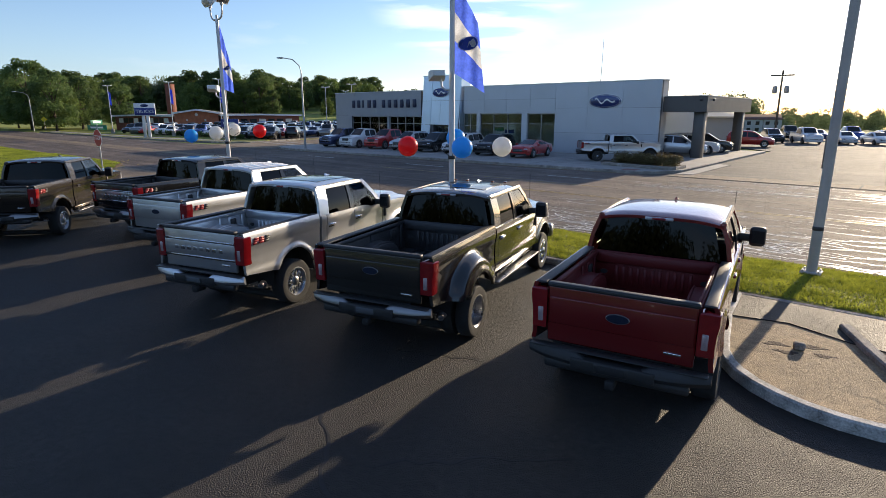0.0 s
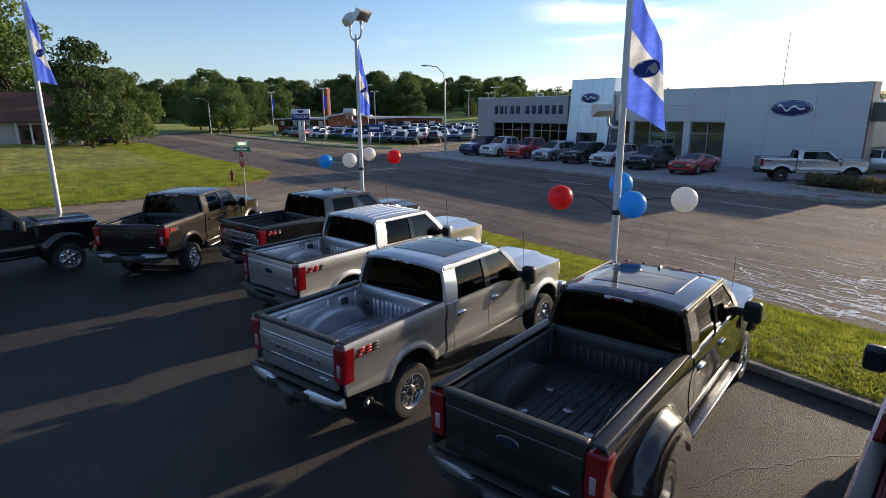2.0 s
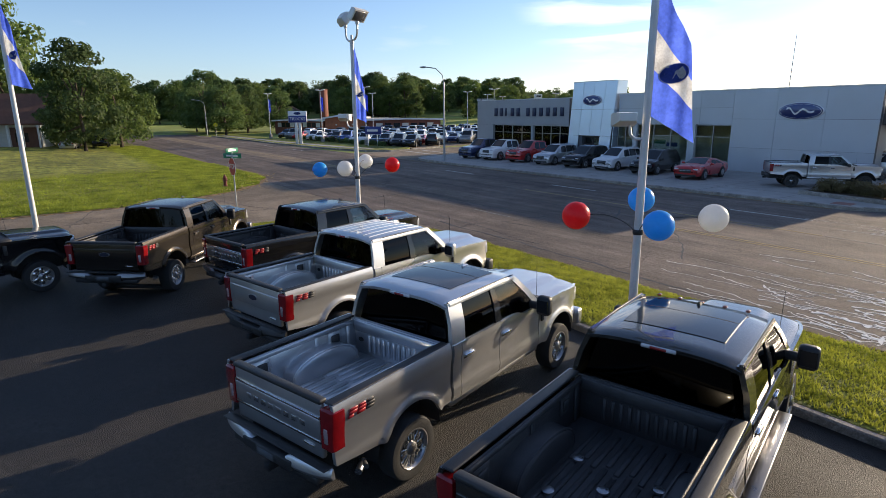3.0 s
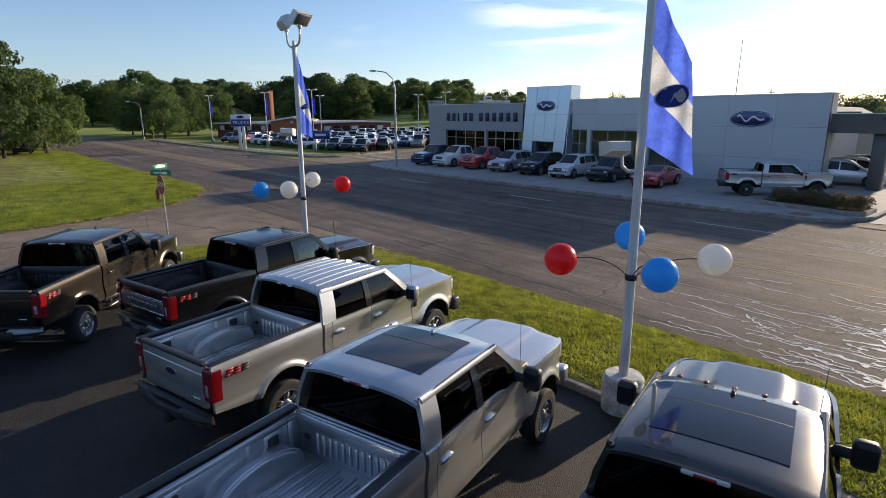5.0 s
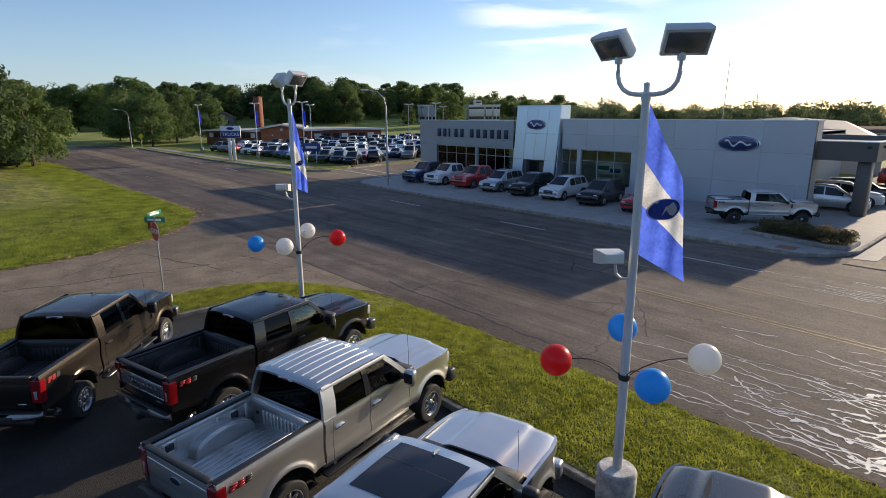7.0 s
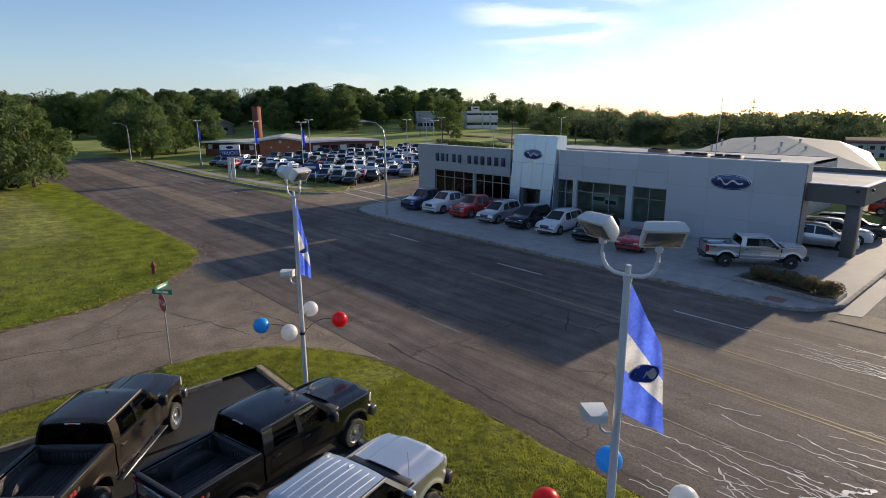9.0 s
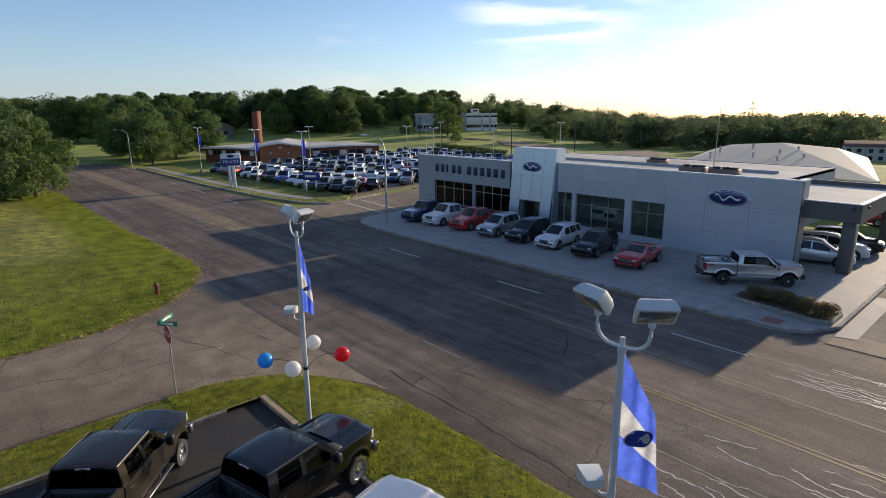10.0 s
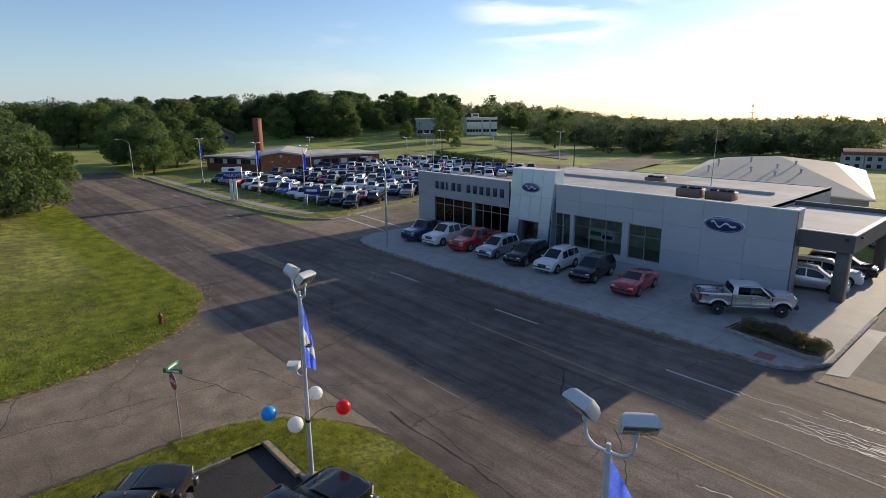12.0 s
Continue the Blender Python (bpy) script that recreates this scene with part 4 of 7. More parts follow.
            part("handle_cup", box(min(s * 0.975, s * 1.003), max(s * 0.975, s * 1.003), hy - 0.10, hy + 0.10, 1.165, 1.20, 0.01), M["chassis"], door)
        part("cab_corner", side_skin(span(yC + 0.012, yC + 0.188, 3), lambda y: 0.62, belt, xside, 16, 0.06, s), body, t)
        part("rocker", box(min(s * 0.88, s * 0.965), max(s * 0.88, s * 0.965), yC, yK, 0.52, 0.625, 0.02), body, t)
        # front fender with its wheel opening
        ys_f = span(yK - 0.015, wb - 0.65, 3) + span(wb - 0.60, wb + 0.60, 20) + span(wb + 0.64, yN - 0.08, 4)
        part("front_fender", side_skin(ys_f, lambda y: arch(y, wb, 0.63), lambda y: interp(y, (yK, wb, yN), (1.385, 1.375, 1.30)), lambda y, z: xside(y, z) - 0.10 * max(0, (y - wb - 0.35) / 0.5) ** 2 - 0.05 * max(0.0, z - 1.2) ** 1 * 2 * max(0, (y - wb) / 0.8), 10, 0.05, s), body, t)
        part("fender_vent", box(min(s * 0.995, s * 1.022), max(s * 0.995, s * 1.022), yK + 0.03, yK + 0.12, 1.04, 1.30, 0.012), M["black_plastic"], t)
        part("headlight", box(min(s * 0.70, s * 0.90), max(s * 0.70, s * 0.90), yN - 0.24, yN - 0.035, 0.96, 1.25, 0.04, 2), M["clear_lens"], t)
        # pillars
        rail, foot = 0.835, 0.978

        def pillar(name, y0a, y1a, y0b, y1b, z0=1.42, z1=1.98):
            ring = lambda zz, xx, a, b: [(s * xx, a, zz), (s * xx, b, zz), (s * (xx - 0.06), b, zz), (s * (xx - 0.06), a, zz)]
            mid = (z0 + z1) / 2
            part(name, loft([ring(z0, foot + 0.006, y0a, y1a), ring(mid, (rail + foot) / 2 + 0.028, (y0a + y0b) / 2, (y1a + y1b) / 2), ring(z1, rail, y0b, y1b)]), body if name != "door_pillar" else M["pane_dark"], t)
        pillar("rear_pillar", yC + 0.0, yC + 0.31, yC + 0.09, yC + 0.39)
        pillar("door_pillar", yC + 1.10, yC + 1.26, yC + 1.11, yC + 1.23)
        pillar("windscreen_pillar", yK - 0.12, yK + 0.04, yC + ROOF - 0.16, yC + ROOF - 0.02, 1.36)
        rail_rows = [[(s * x_, yy, zz) for x_, zz in ((0.828, 1.915), (0.853, 1.925), (0.853, 1.97), (0.830, 2.0), (0.79, 1.99))] for yy in span(yC + 0.12, yC + ROOF - 0.05, 6)]
        part("door_frame_rail", loft(rail_rows), body, t)

        def pane(name, ya, yb, yc_, yd, z0, z1, mat_="cab_glass"):
            q = lambda zz: foot - 0.012 - (foot - rail) * (zz - 1.42) / 0.54 + 0.05 * math.sin(math.pi * min(1, max(0, (zz - 1.42) / 0.54)))* 0.45
            rows = []
            for k in range(4):
                zz = z0 + (z1 - z0) * k / 3
                a, b = ya + (yc_ - ya) * k / 3, yb + (yd - yb) * k / 3
                rows.append([(s * q(zz), a + (b - a) * i / 3, zz) for i in range(4)])
            part(name, sheet(rows, -0.006 * s, (1, 0, 0)), M[mat_], t)
        pane("side_window", yC + 0.29, yC + 1.11, yC + 0.37, yC + 1.12, 1.42, 1.95)
        pane("side_window", yC + 1.24, yK - 0.09, yC + 1.22, yC + ROOF - 0.10, 1.36, 1.95, "clear_glass")
        # mirrors
        my = yK - 0.30
        mk = {"black": M["black_plastic"], "chrome": M["chrome"], "body": body}[mirrors]
        mirror = part("side_mirror", box(min(s * 1.10, s * 1.34), max(s * 1.10, s * 1.34), my - 0.07, my + 0.10, 1.30, 1.62 if big_mirrors else 1.52, 0.06, 3), mk, t, "large black towing mirror" if big_mirrors else "")
        part("mirror_arm", box(min(s * 0.94, s * 1.18), max(s * 0.94, s * 1.18), my - 0.02, my + 0.07, 1.37, 1.49, 0.025), M["black_plastic"], mirror)
        part("mirror_glass", box(min(s * 1.13, s * 1.32), max(s * 1.13, s * 1.32), my - 0.076, my - 0.058, 1.36, 1.56 if big_mirrors else 1.47), M["pane_dark"], mirror)
        if boards != "none":
            part("running_board", box(min(s * 0.95, s * 1.12), max(s * 0.95, s * 1.12), yC - 0.1, yK + 0.0, 0.46, 0.50, 0.015, 2), M["bumper_metal" if boards == "chrome" else "black_plastic"], t, "bright metal running board" if boards == "chrome" else "black running board")
            for k in range(3):
                part("board_bracket", box(min(s * 0.80, s * 0.97), max(s * 0.80, s * 0.97), yC + 0.2 + 0.8 * k, yC + 0.27 + 0.8 * k, 0.46, 0.56), M["chassis"], t)
        # wheels
        wheel(t, s * 0.875, wb, s, style, dish=-0.03 if style == "dually" else 0.0)
        if dually:
            wheel(t, s * 0.78, 0.0, s, "dark", w=0.22)
            wheel(t, s * 1.06, 0.0, s, "dually", w=0.24, dish=0.10)
        else:
            wheel(t, s * 0.875, 0.0, s, style)
        if badge:
            bx = s * (xside(yT + 0.45, 1.30) + 0.004)
            lean = Matrix(((1, 0, 0, 0), (0, 1, 0.30 * s, -0.30 * s * 1.31), (0, 0, 1, 0), (0, 0, 0, 1)))
            for k, mm in enumerate(("badge_red", "badge_red", "black_plastic")):
                y0 = yT + 0.20 + 0.135 * (k if s > 0 else 2 - k)
                for z0, z1, y1 in ((1.265, 1.30, 0.075 if k == 0 else 0.118), (1.305, 1.34, 0.118), (1.345, 1.375, 0.10 if k else 0.118)):
                    part("badge", moved(box(min(bx - 0.004 * s, bx + 0.012 * s), max(bx - 0.004 * s, bx + 0.012 * s), y0, y0 + y1, z0, z1, 0.004), lean), M[mm], t)
    # bed floor with ridges, front bulkhead, tailgate
    bedm = M[liner] if liner else body
    floor = part("bed_floor", box(-0.80, 0.80, yT + 0.05, yB - 0.02, 0.90, 0.935), bedm, t)
    for k in range(11):
        x = -0.62 + 0.124 * k
        cut = yB - 0.10 - (0.10 if k % 2 else 0.0)
        if abs(x) > 0.56:
            continue
        for y0, y1 in ((yT + 0.10, cut - 0.75), (cut - 0.70, cut)):
            part("floor_rib", box(x - 0.030, x + 0.030, y0, y1, 0.93, 0.956, 0.010), bedm, floor)
    if dually:
        for x, y in ((0.0, 0.0), (-0.42, -0.32), (0.42, -0.32), (-0.42, 0.34), (0.42, 0.34)):
            part("floor_puck", moved(lathe([(0.062, 0.0), (0.062, 0.022), (0.045, 0.028), (0.0001, 0.028)], "z", 14), Matrix.Translation((x, y, 0.945))), M["dark_chrome"], floor, "bright hitch socket cover")
    bulk_ = part("bed_bulkhead", box(-0.81, 0.81, yB - 0.045, yB - 0.005, 0.92, 1.47, 0.008), bedm, t)
    part("bulkhead_ledge", box(-0.80, 0.80, yB - 0.085, yB - 0.04, 1.30, 1.462, 0.012), bedm, bulk_)
    for k in range(11):
        x = -0.50 + 0.10 * k
        part("bulkhead_rib", box(x - 0.025, x + 0.025, yB - 0.072, yB - 0.04, 1.0, 1.27, 0.010), bedm, bulk_)
    for x in (-0.68, 0.68):
        part("bulkhead_grommet", moved(oval(0.11, 0.07, 0.02), Matrix.Translation((x, yB - 0.05, 1.16))), M["black_plastic"], bulk_)
    g = part("tailgate", box(-0.81, 0.81, yT - 0.02, yT + 0.055, 0.79, 1.475, 0.025, 2), body if gate != "band" else body, t)
    part("tailgate_lip", box(-0.82, 0.82, yT - 0.035, yT + 0.075, 1.455, 1.512, 0.02, 2), M["black_plastic"] if rail_black else body, g)
    if gate == "band":
        part("tailgate_band", box(-0.80, 0.80, yT - 0.034, yT - 0.012, 1.02, 1.28, 0.012, 2), body if colour == "silver" else M["dark_chrome"], g, "broad raised band across the tailgate")
        for k in range(8):
            part("raised_letter", box(-0.56 + 0.145 * k, -0.47 + 0.145 * k, yT - 0.040, yT - 0.03, 1.115, 1.185, 0.003), M["dark_chrome"], g)
        for zz in (1.00, 1.29):
            part("trim_strip", box(-0.80, 0.80, yT - 0.038, yT - 0.012, zz, zz + 0.022, 0.004), M["chrome"], g)
            # black strip standing in for the shadow below each chrome strip
            part("trim_groove", box(-0.80, 0.80, yT - 0.030, yT - 0.012, zz - 0.016, zz - 0.001), M["black_plastic"], g)
    else:
        part("tailgate_crease", box(-0.79, 0.79, yT - 0.030, yT - 0.012, 1.02, 1.34, 0.012, 2), body, g)
    if emblem:
        part("emblem", moved(oval(0.25, 0.100, 0.02), Matrix.Translation((0, yT - 0.05, 1.20))), M["emblem"], g, "plain dark blue oval emblem")
        part("emblem_rim", moved(oval(0.264, 0.113, 0.02), Matrix.Translation((0, yT - 0.044, 1.20))), M["dark_chrome"], g)
    part("tailgate_badge", box(0.50, 0.68, yT - 0.036, yT - 0.02, 0.90, 0.925, 0.003), M["chrome"], g)
    # rear bumper
    bmat = {"chrome": M["bumper_metal"], "body": body, "black": M["black_plastic"]}[bumper]
    wid = 1.0
    rows = []
    for x in span(-wid, wid, 20):
        bend = 0.12 * (abs(x) / wid) ** 4
        drop = 0.06 if abs(x) < 0.36 else 0.0
        low = 0.60 + 0.03 * (abs(x) / wid) ** 2
        rows.append([(x, yT - 0.17 + bend, low), (x, yT - 0.20 + bend, low + 0.05), (x, yT - 0.185 + bend, 0.745 - drop), (x, yT - 0.165 + bend, 0.765 - drop), (x, yT - 0.04, 0.768 - drop), (x, yT - 0.02, low)])
    bump = part("rear_bumper", loft(rows), bmat, t, bumper + " rear bumper")
    part("bumper_centre", box(-0.46, 0.46, yT - 0.208, yT - 0.05, 0.585, 0.712, 0.012, 2), M["black_plastic"], bump)
    part("bumper_valance", box(-0.80, 0.80, yT - 0.12, yT + 0.02, 0.50, 0.61, 0.02), M["black_plastic"], bump)
    part("step_pad", box(-0.97, 0.97, yT - 0.15, yT - 0.02, 0.758, 0.775, 0.006), M["black_plastic"], bump)
    part("plate_recess", box(-0.19, 0.19, yT - 0.214, yT - 0.19, 0.59, 0.705, 0.008), M["black_plastic"], bump)
    part("plate_bar", box(-0.15, 0.15, yT - 0.221, yT - 0.213, 0.60, 0.69, 0.004), M["joint"] if bumper != "black" else M["chassis"], bump)
    part("tow_hitch", box(-0.05, 0.05, yT - 0.22, yT, 0.42, 0.52, 0.01), M["chassis"], t)
    # chassis and cab floor
    part("chassis", join(box(-0.62, 0.62, yT + 0.05, yN - 0.2, 0.46, 0.88), box(-0.92, 0.92, yC + 0.02, yK - 0.05, 0.56, 0.72), box(-0.70, 0.70, wb - 0.9, yN - 0.1, 0.6, 1.15), lathe([(0.07, -0.85), (0.07, 0.85)], "x", 10)), M["chassis"], t)
    for s in (-1, 1):
        for yc in (0.0, wb):
            liner_rows = [[(s * xx, yc - 0.60 * math.cos(math.pi * k / 10), 0.42 + 0.585 * math.sin(math.pi * k / 10)) for xx in (0.60, 0.80, 0.96)] for k in range(11)]
            part("wheel_liner", smooth(from_lists(*grid(liner_rows)), 60), M["chassis"], t)
    if bumper == "chrome" or bumper == "body":
        for k in (0, 1):
            part("exhaust_tip", tube([(0.86 + 0.0 * k, -0.75 - 0.0, 0.50 - 0.0 + 0.0), (0.95, -0.80 - 0.11 * k, 0.49)], 0.045, 10), M["dark_chrome"], t)
    # roof
    rows = []
    for k, y in enumerate(span(yC + 0.06, yC + ROOF, 16)):
        u = (y - yC - 0.06) / (ROOF - 0.06)
        zc = 2.015 + 0.045 * math.sin(math.pi * (0.15 + 0.75 * u)) - 0.03 * max(0, u - 0.85) / 0.15
        row = []
        for i in range(25):
            x = -0.83 + 1.66 * i / 24
            zz = zc - 0.058 * (abs(x) / 0.83) ** 4 - 0.012 * (x / 0.83) ** 2
            if k == 0:
                zz -= 0.03
            row.append((x, y, zz))
        rows.append(row)
    roof = part("roof", sheet(rows, -0.04, (0, 0, 1)), body, t)
    for s in (-1, 1):
        part("drip_rail", tube([(s * 0.825, yC + 0.10, 1.982), (s * 0.83, yC + 0.95, 2.0), (s * 0.825, yC + ROOF - 0.06, 1.99)], 0.013, 6), M["black_plastic"], roof)
    part("high_brake_light", box(-0.19, 0.19, yC + 0.035, yC + 0.075, 1.955, 1.998, 0.008), M["clear_lens"], roof)
    part("red_lens", box(-0.09, 0.09, yC + 0.028, yC + 0.06, 1.96, 1.993, 0.006), M["red_lens"], roof)
    part("antenna_fin", loft([[(-0.025, 1.58 + yC, 2.05), (0.025, 1.58 + yC, 2.05), (0.02, 1.75 + yC, 2.05), (-0.02, 1.75 + yC, 2.05)], [(-0.008, 1.59 + yC, 2.095), (0.008, 1.59 + yC, 2.095), (0.006, 1.69 + yC, 2.07), (-0.006, 1.69 + yC, 2.07)]]), body, roof)
    if ribs:
        for x in (-0.58, -0.37, -0.16, 0.05, 0.26, 0.47, 0.64):
            rr = []
            for y in span(yC + 0.20, yC + ROOF - 0.16, 10):
                u = (y - yC - 0.06) / (ROOF - 0.06)
                zt = 2.015 + 0.045 * math.sin(math.pi * (0.15 + 0.75 * u)) - 0.058 * (abs(x) / 0.83) ** 4 - 0.012 * (x / 0.83) ** 2
                rr.append([(x - 0.024, y, zt - 0.01), (x - 0.010, y, zt + 0.010), (x + 0.010, y, zt + 0.010), (x + 0.024, y, zt - 0.01)])
            part("roof_rib", loft(rr), body, roof)
    if sunroof:
        srows = [[(x, y, 2.0165 + 0.045 * math.sin(math.pi * (0.15 + 0.75 * (y - yC - 0.06) / (ROOF - 0.06))) - 0.058 * (abs(x) / 0.83) ** 4 - 0.012 * (x / 0.83) ** 2) for x in span(-0.57, 0.57, 8)] for y in span(yC + 0.50, yC + 1.62, 8)]
        part("sunroof_glass", sheet(srows, 0.006, (0, 0, 1)), M["roof_glass"], roof, "large dark glass sunroof")
        zs = 2.0165 + 0.045 * math.sin(math.pi * (0.15 + 0.75 * (1.2 - 0.06) / (ROOF - 0.06))) + 0.0062
        seam = [[(x, yC + yy, zs + dz - 0.058 * (abs(x) / 0.83) ** 4 - 0.012 * (x / 0.83) ** 2) for yy, dz in ((1.193, 0.0), (1.193, 0.0015), (1.207, 0.0015), (1.207, 0.0))] for x in span(-0.56, 0.56, 10)]
        part("sunroof_seam", loft(seam), M["black_plastic"], roof)
    if dually:
        for x in (-0.55, -0.28, 0.0, 0.28, 0.55):
            part("clearance_light", box(x - 0.026, x + 0.026, yC + 1.70, yC + 1.78, 2.035, 2.062, 0.010), M["amber"], roof)
    # rear window and windscreen
    rw = [[(x * (0.84 - 0.14 * k / 3), yC + 0.03 + 0.09 * k / 3 + 0.03 * abs(x) ** 2, 1.43 + 0.53 * k / 3) for x in span(-1, 1, 8)] for k in range(4)]
    part("rear_window", sheet(rw, 0.006, (0, 1, 0)), M["cab_glass"], t)
    part("cab_back", box(-0.95, 0.95, yC + 0.0, yC + 0.05, 0.62, 1.44, 0.02), body, t)
    ws = [[(x * (0.87 - 0.13 * k / 4), yK + 0.12 - 0.10 * x * x - (yK + 0.14 - yC - ROOF) * k / 4, 1.34 + 0.62 * k / 4) for x in span(-1, 1, 10)] for k in range(5)]
    part("windscreen", sheet(ws, 0.006, (0, 1, 0)), M["clear_glass"], t)
    # hood, cowl, nose
    rows = []
    for y in span(yK + 0.25, yN - 0.02, 18):
        u = (y - yK) / (yN - yK)
        zc = 1.420 - 0.045 * u - 0.11 * max(0, (u - 0.88) / 0.12) ** 2
        hw = 0.95 - 0.10 * max(0, (u - 0.6) / 0.4) ** 2
        rows.append([(hw * q, y, zc - 0.050 * abs(q) ** 6 + 0.055 * (1 / (1 + math.exp((abs(q) - 0.50) * 34))) - 0.018 * q * q) for q in span(-1, 1, 28)])
    part("hood", sheet(rows, -0.03, (0, 0, 1)), body, t)
    part("cowl", box(-0.90, 0.90, yK - 0.06, yK + 0.27, 1.30, 1.412, 0.015), M["black_plastic"], t)
    for x in (-0.35, 0.25):
        part("wiper", tube([(x, yK + 0.10, 1.40), (x + 0.55, yK - 0.02, 1.47)], 0.012, 5), M["black_plastic"], t)
    part("grille", box(-0.72, 0.72, yN - 0.06, yN + 0.015, 0.82, 1.27, 0.03, 2), M["chrome"] if mirrors == "chrome" or bumper == "chrome" else M["black_plastic"], t)
    for k in range(3):
        part("grille_bar", box(-0.66, 0.66, yN + 0.01, yN + 0.03, 0.88 + 0.11 * k, 0.93 + 0.11 * k, 0.01), M["dark_chrome"], t)
    part("front_bumper", box(-0.99, 0.99, yN - 0.14, yN + 0.10, 0.50, 0.80, 0.05, 2), bmat, t)
    part("antenna", tube([(0.80, yK + 0.22, 1.34), (0.81, yK + 0.20, 1.75), (0.82, yK + 0.16, 2.15)], 0.004, 5), M["black_plastic"], t)
    # inside the cab
    for y0 in (yC + 0.38, yC + 1.38):
        for x in (-0.42, 0.42):
            seat = part("seat", join(box(x - 0.27, x + 0.27, y0, y0 + 0.5, 0.92, 1.10, 0.05, 2), box(x - 0.26, x + 0.26, y0 - 0.12, y0 + 0.04, 1.05, 1.62, 0.05, 2)), M["seat"], t)
            part("headrest", box(x - 0.13, x + 0.13, y0 - 0.12, y0 - 0.02, 1.64, 1.80, 0.03, 2), M["seat"], seat)
    part("dashboard", box(-0.86, 0.86, yK - 0.42, yK + 0.05, 1.0, 1.36, 0.06, 2), M["seat"], t)
    return t


trucks = [
    truck((0.37, 8.60, LOT_Z), 10.4, "ruby", "ruby red crew-cab pickup truck with black rear bumper", bumper="black", badge=False, style="dark", liner="bed_red", mirrors="black"),
    truck((-3.30, 8.15, LOT_Z), 15.3, "magnetic", "dark grey dual-rear-wheel pickup with sunroof and roof lamps", long_bed=True, dually=True, sunroof=True, bumper="chrome", style="dually", liner="spray_liner", boards="chrome", badge=False),
    truck((-6.74, 7.29, LOT_Z), 16.4, "silver", "silver crew-cab pickup truck with panoramic glass roof", sunroof=True, bumper="body", gate="band", emblem=False),
    truck((-10.83, 8.36, LOT_Z), 14.5, "white_gold", "pale silver crew-cab pickup truck with ribbed roof", ribs=True, bumper="black", boards="black", gate="plain", style="spoke6", mirrors="body"),
    truck((-14.75, 8.87, LOT_Z), 15, "black_paint", "glossy black crew-cab pickup truck with chrome tailgate trim", bumper="chrome", gate="band", emblem=False, liner="spray_liner"),
    truck((-16.96, 6.07, LOT_Z), 49.5, "bronze", "grey-brown crew-cab pickup truck parked at the lot corner", bumper="chrome", style="spoke8", liner="spray_liner", boards="chrome"),
    truck((-18.42, -0.27, LOT_Z), 12, "black_paint", "black crew-cab pickup truck with bright wheels", bumper="chrome", style="spoke6"),
]


# ---- light poles with banners and balloons ----
R_DIR, F_DIR = Vector((0.656, 0.755, 0)), Vector((-0.755, 0.656, 0))


def lamp_box(parent, at, face, tilt, size=(0.64, 0.28, 0.40), name="lamp_head"):
    """A flood-lamp housing that faces along face and is tipped down."""
    w, d, h = size
    ring = lambda y, a, b: [(-w / 2 * a, y, -h / 2 * b), (w / 2 * a, y, -h / 2 * b), (w / 2 * a, y, h / 2 * b), (-w / 2 * a, y, h / 2 * b)]
    bm = loft([ring(-d / 2, 1.0, 1.0), ring(-d / 2 + 0.05, 1.03, 1.05), ring(d / 4, 0.92, 0.88), ring(d / 2, 0.72, 0.6)])
    q = Matrix.Translation(at) @ Vector(face).to_track_quat("-Y", "Z").to_matrix().to_4x4() @ Matrix.Rotation(radians(tilt), 4, "X")
    head = part(name, moved(bm, q), M["lamp_head"], parent, "off-white flood-lamp housing")
    part("lens", moved(box(-w * 0.44, w * 0.44, -d / 2 - 0.012, -d / 2 + 0.01, -h * 0.40, h * 0.40, 0.01), q), M["lamp_lens"], head)
    return head


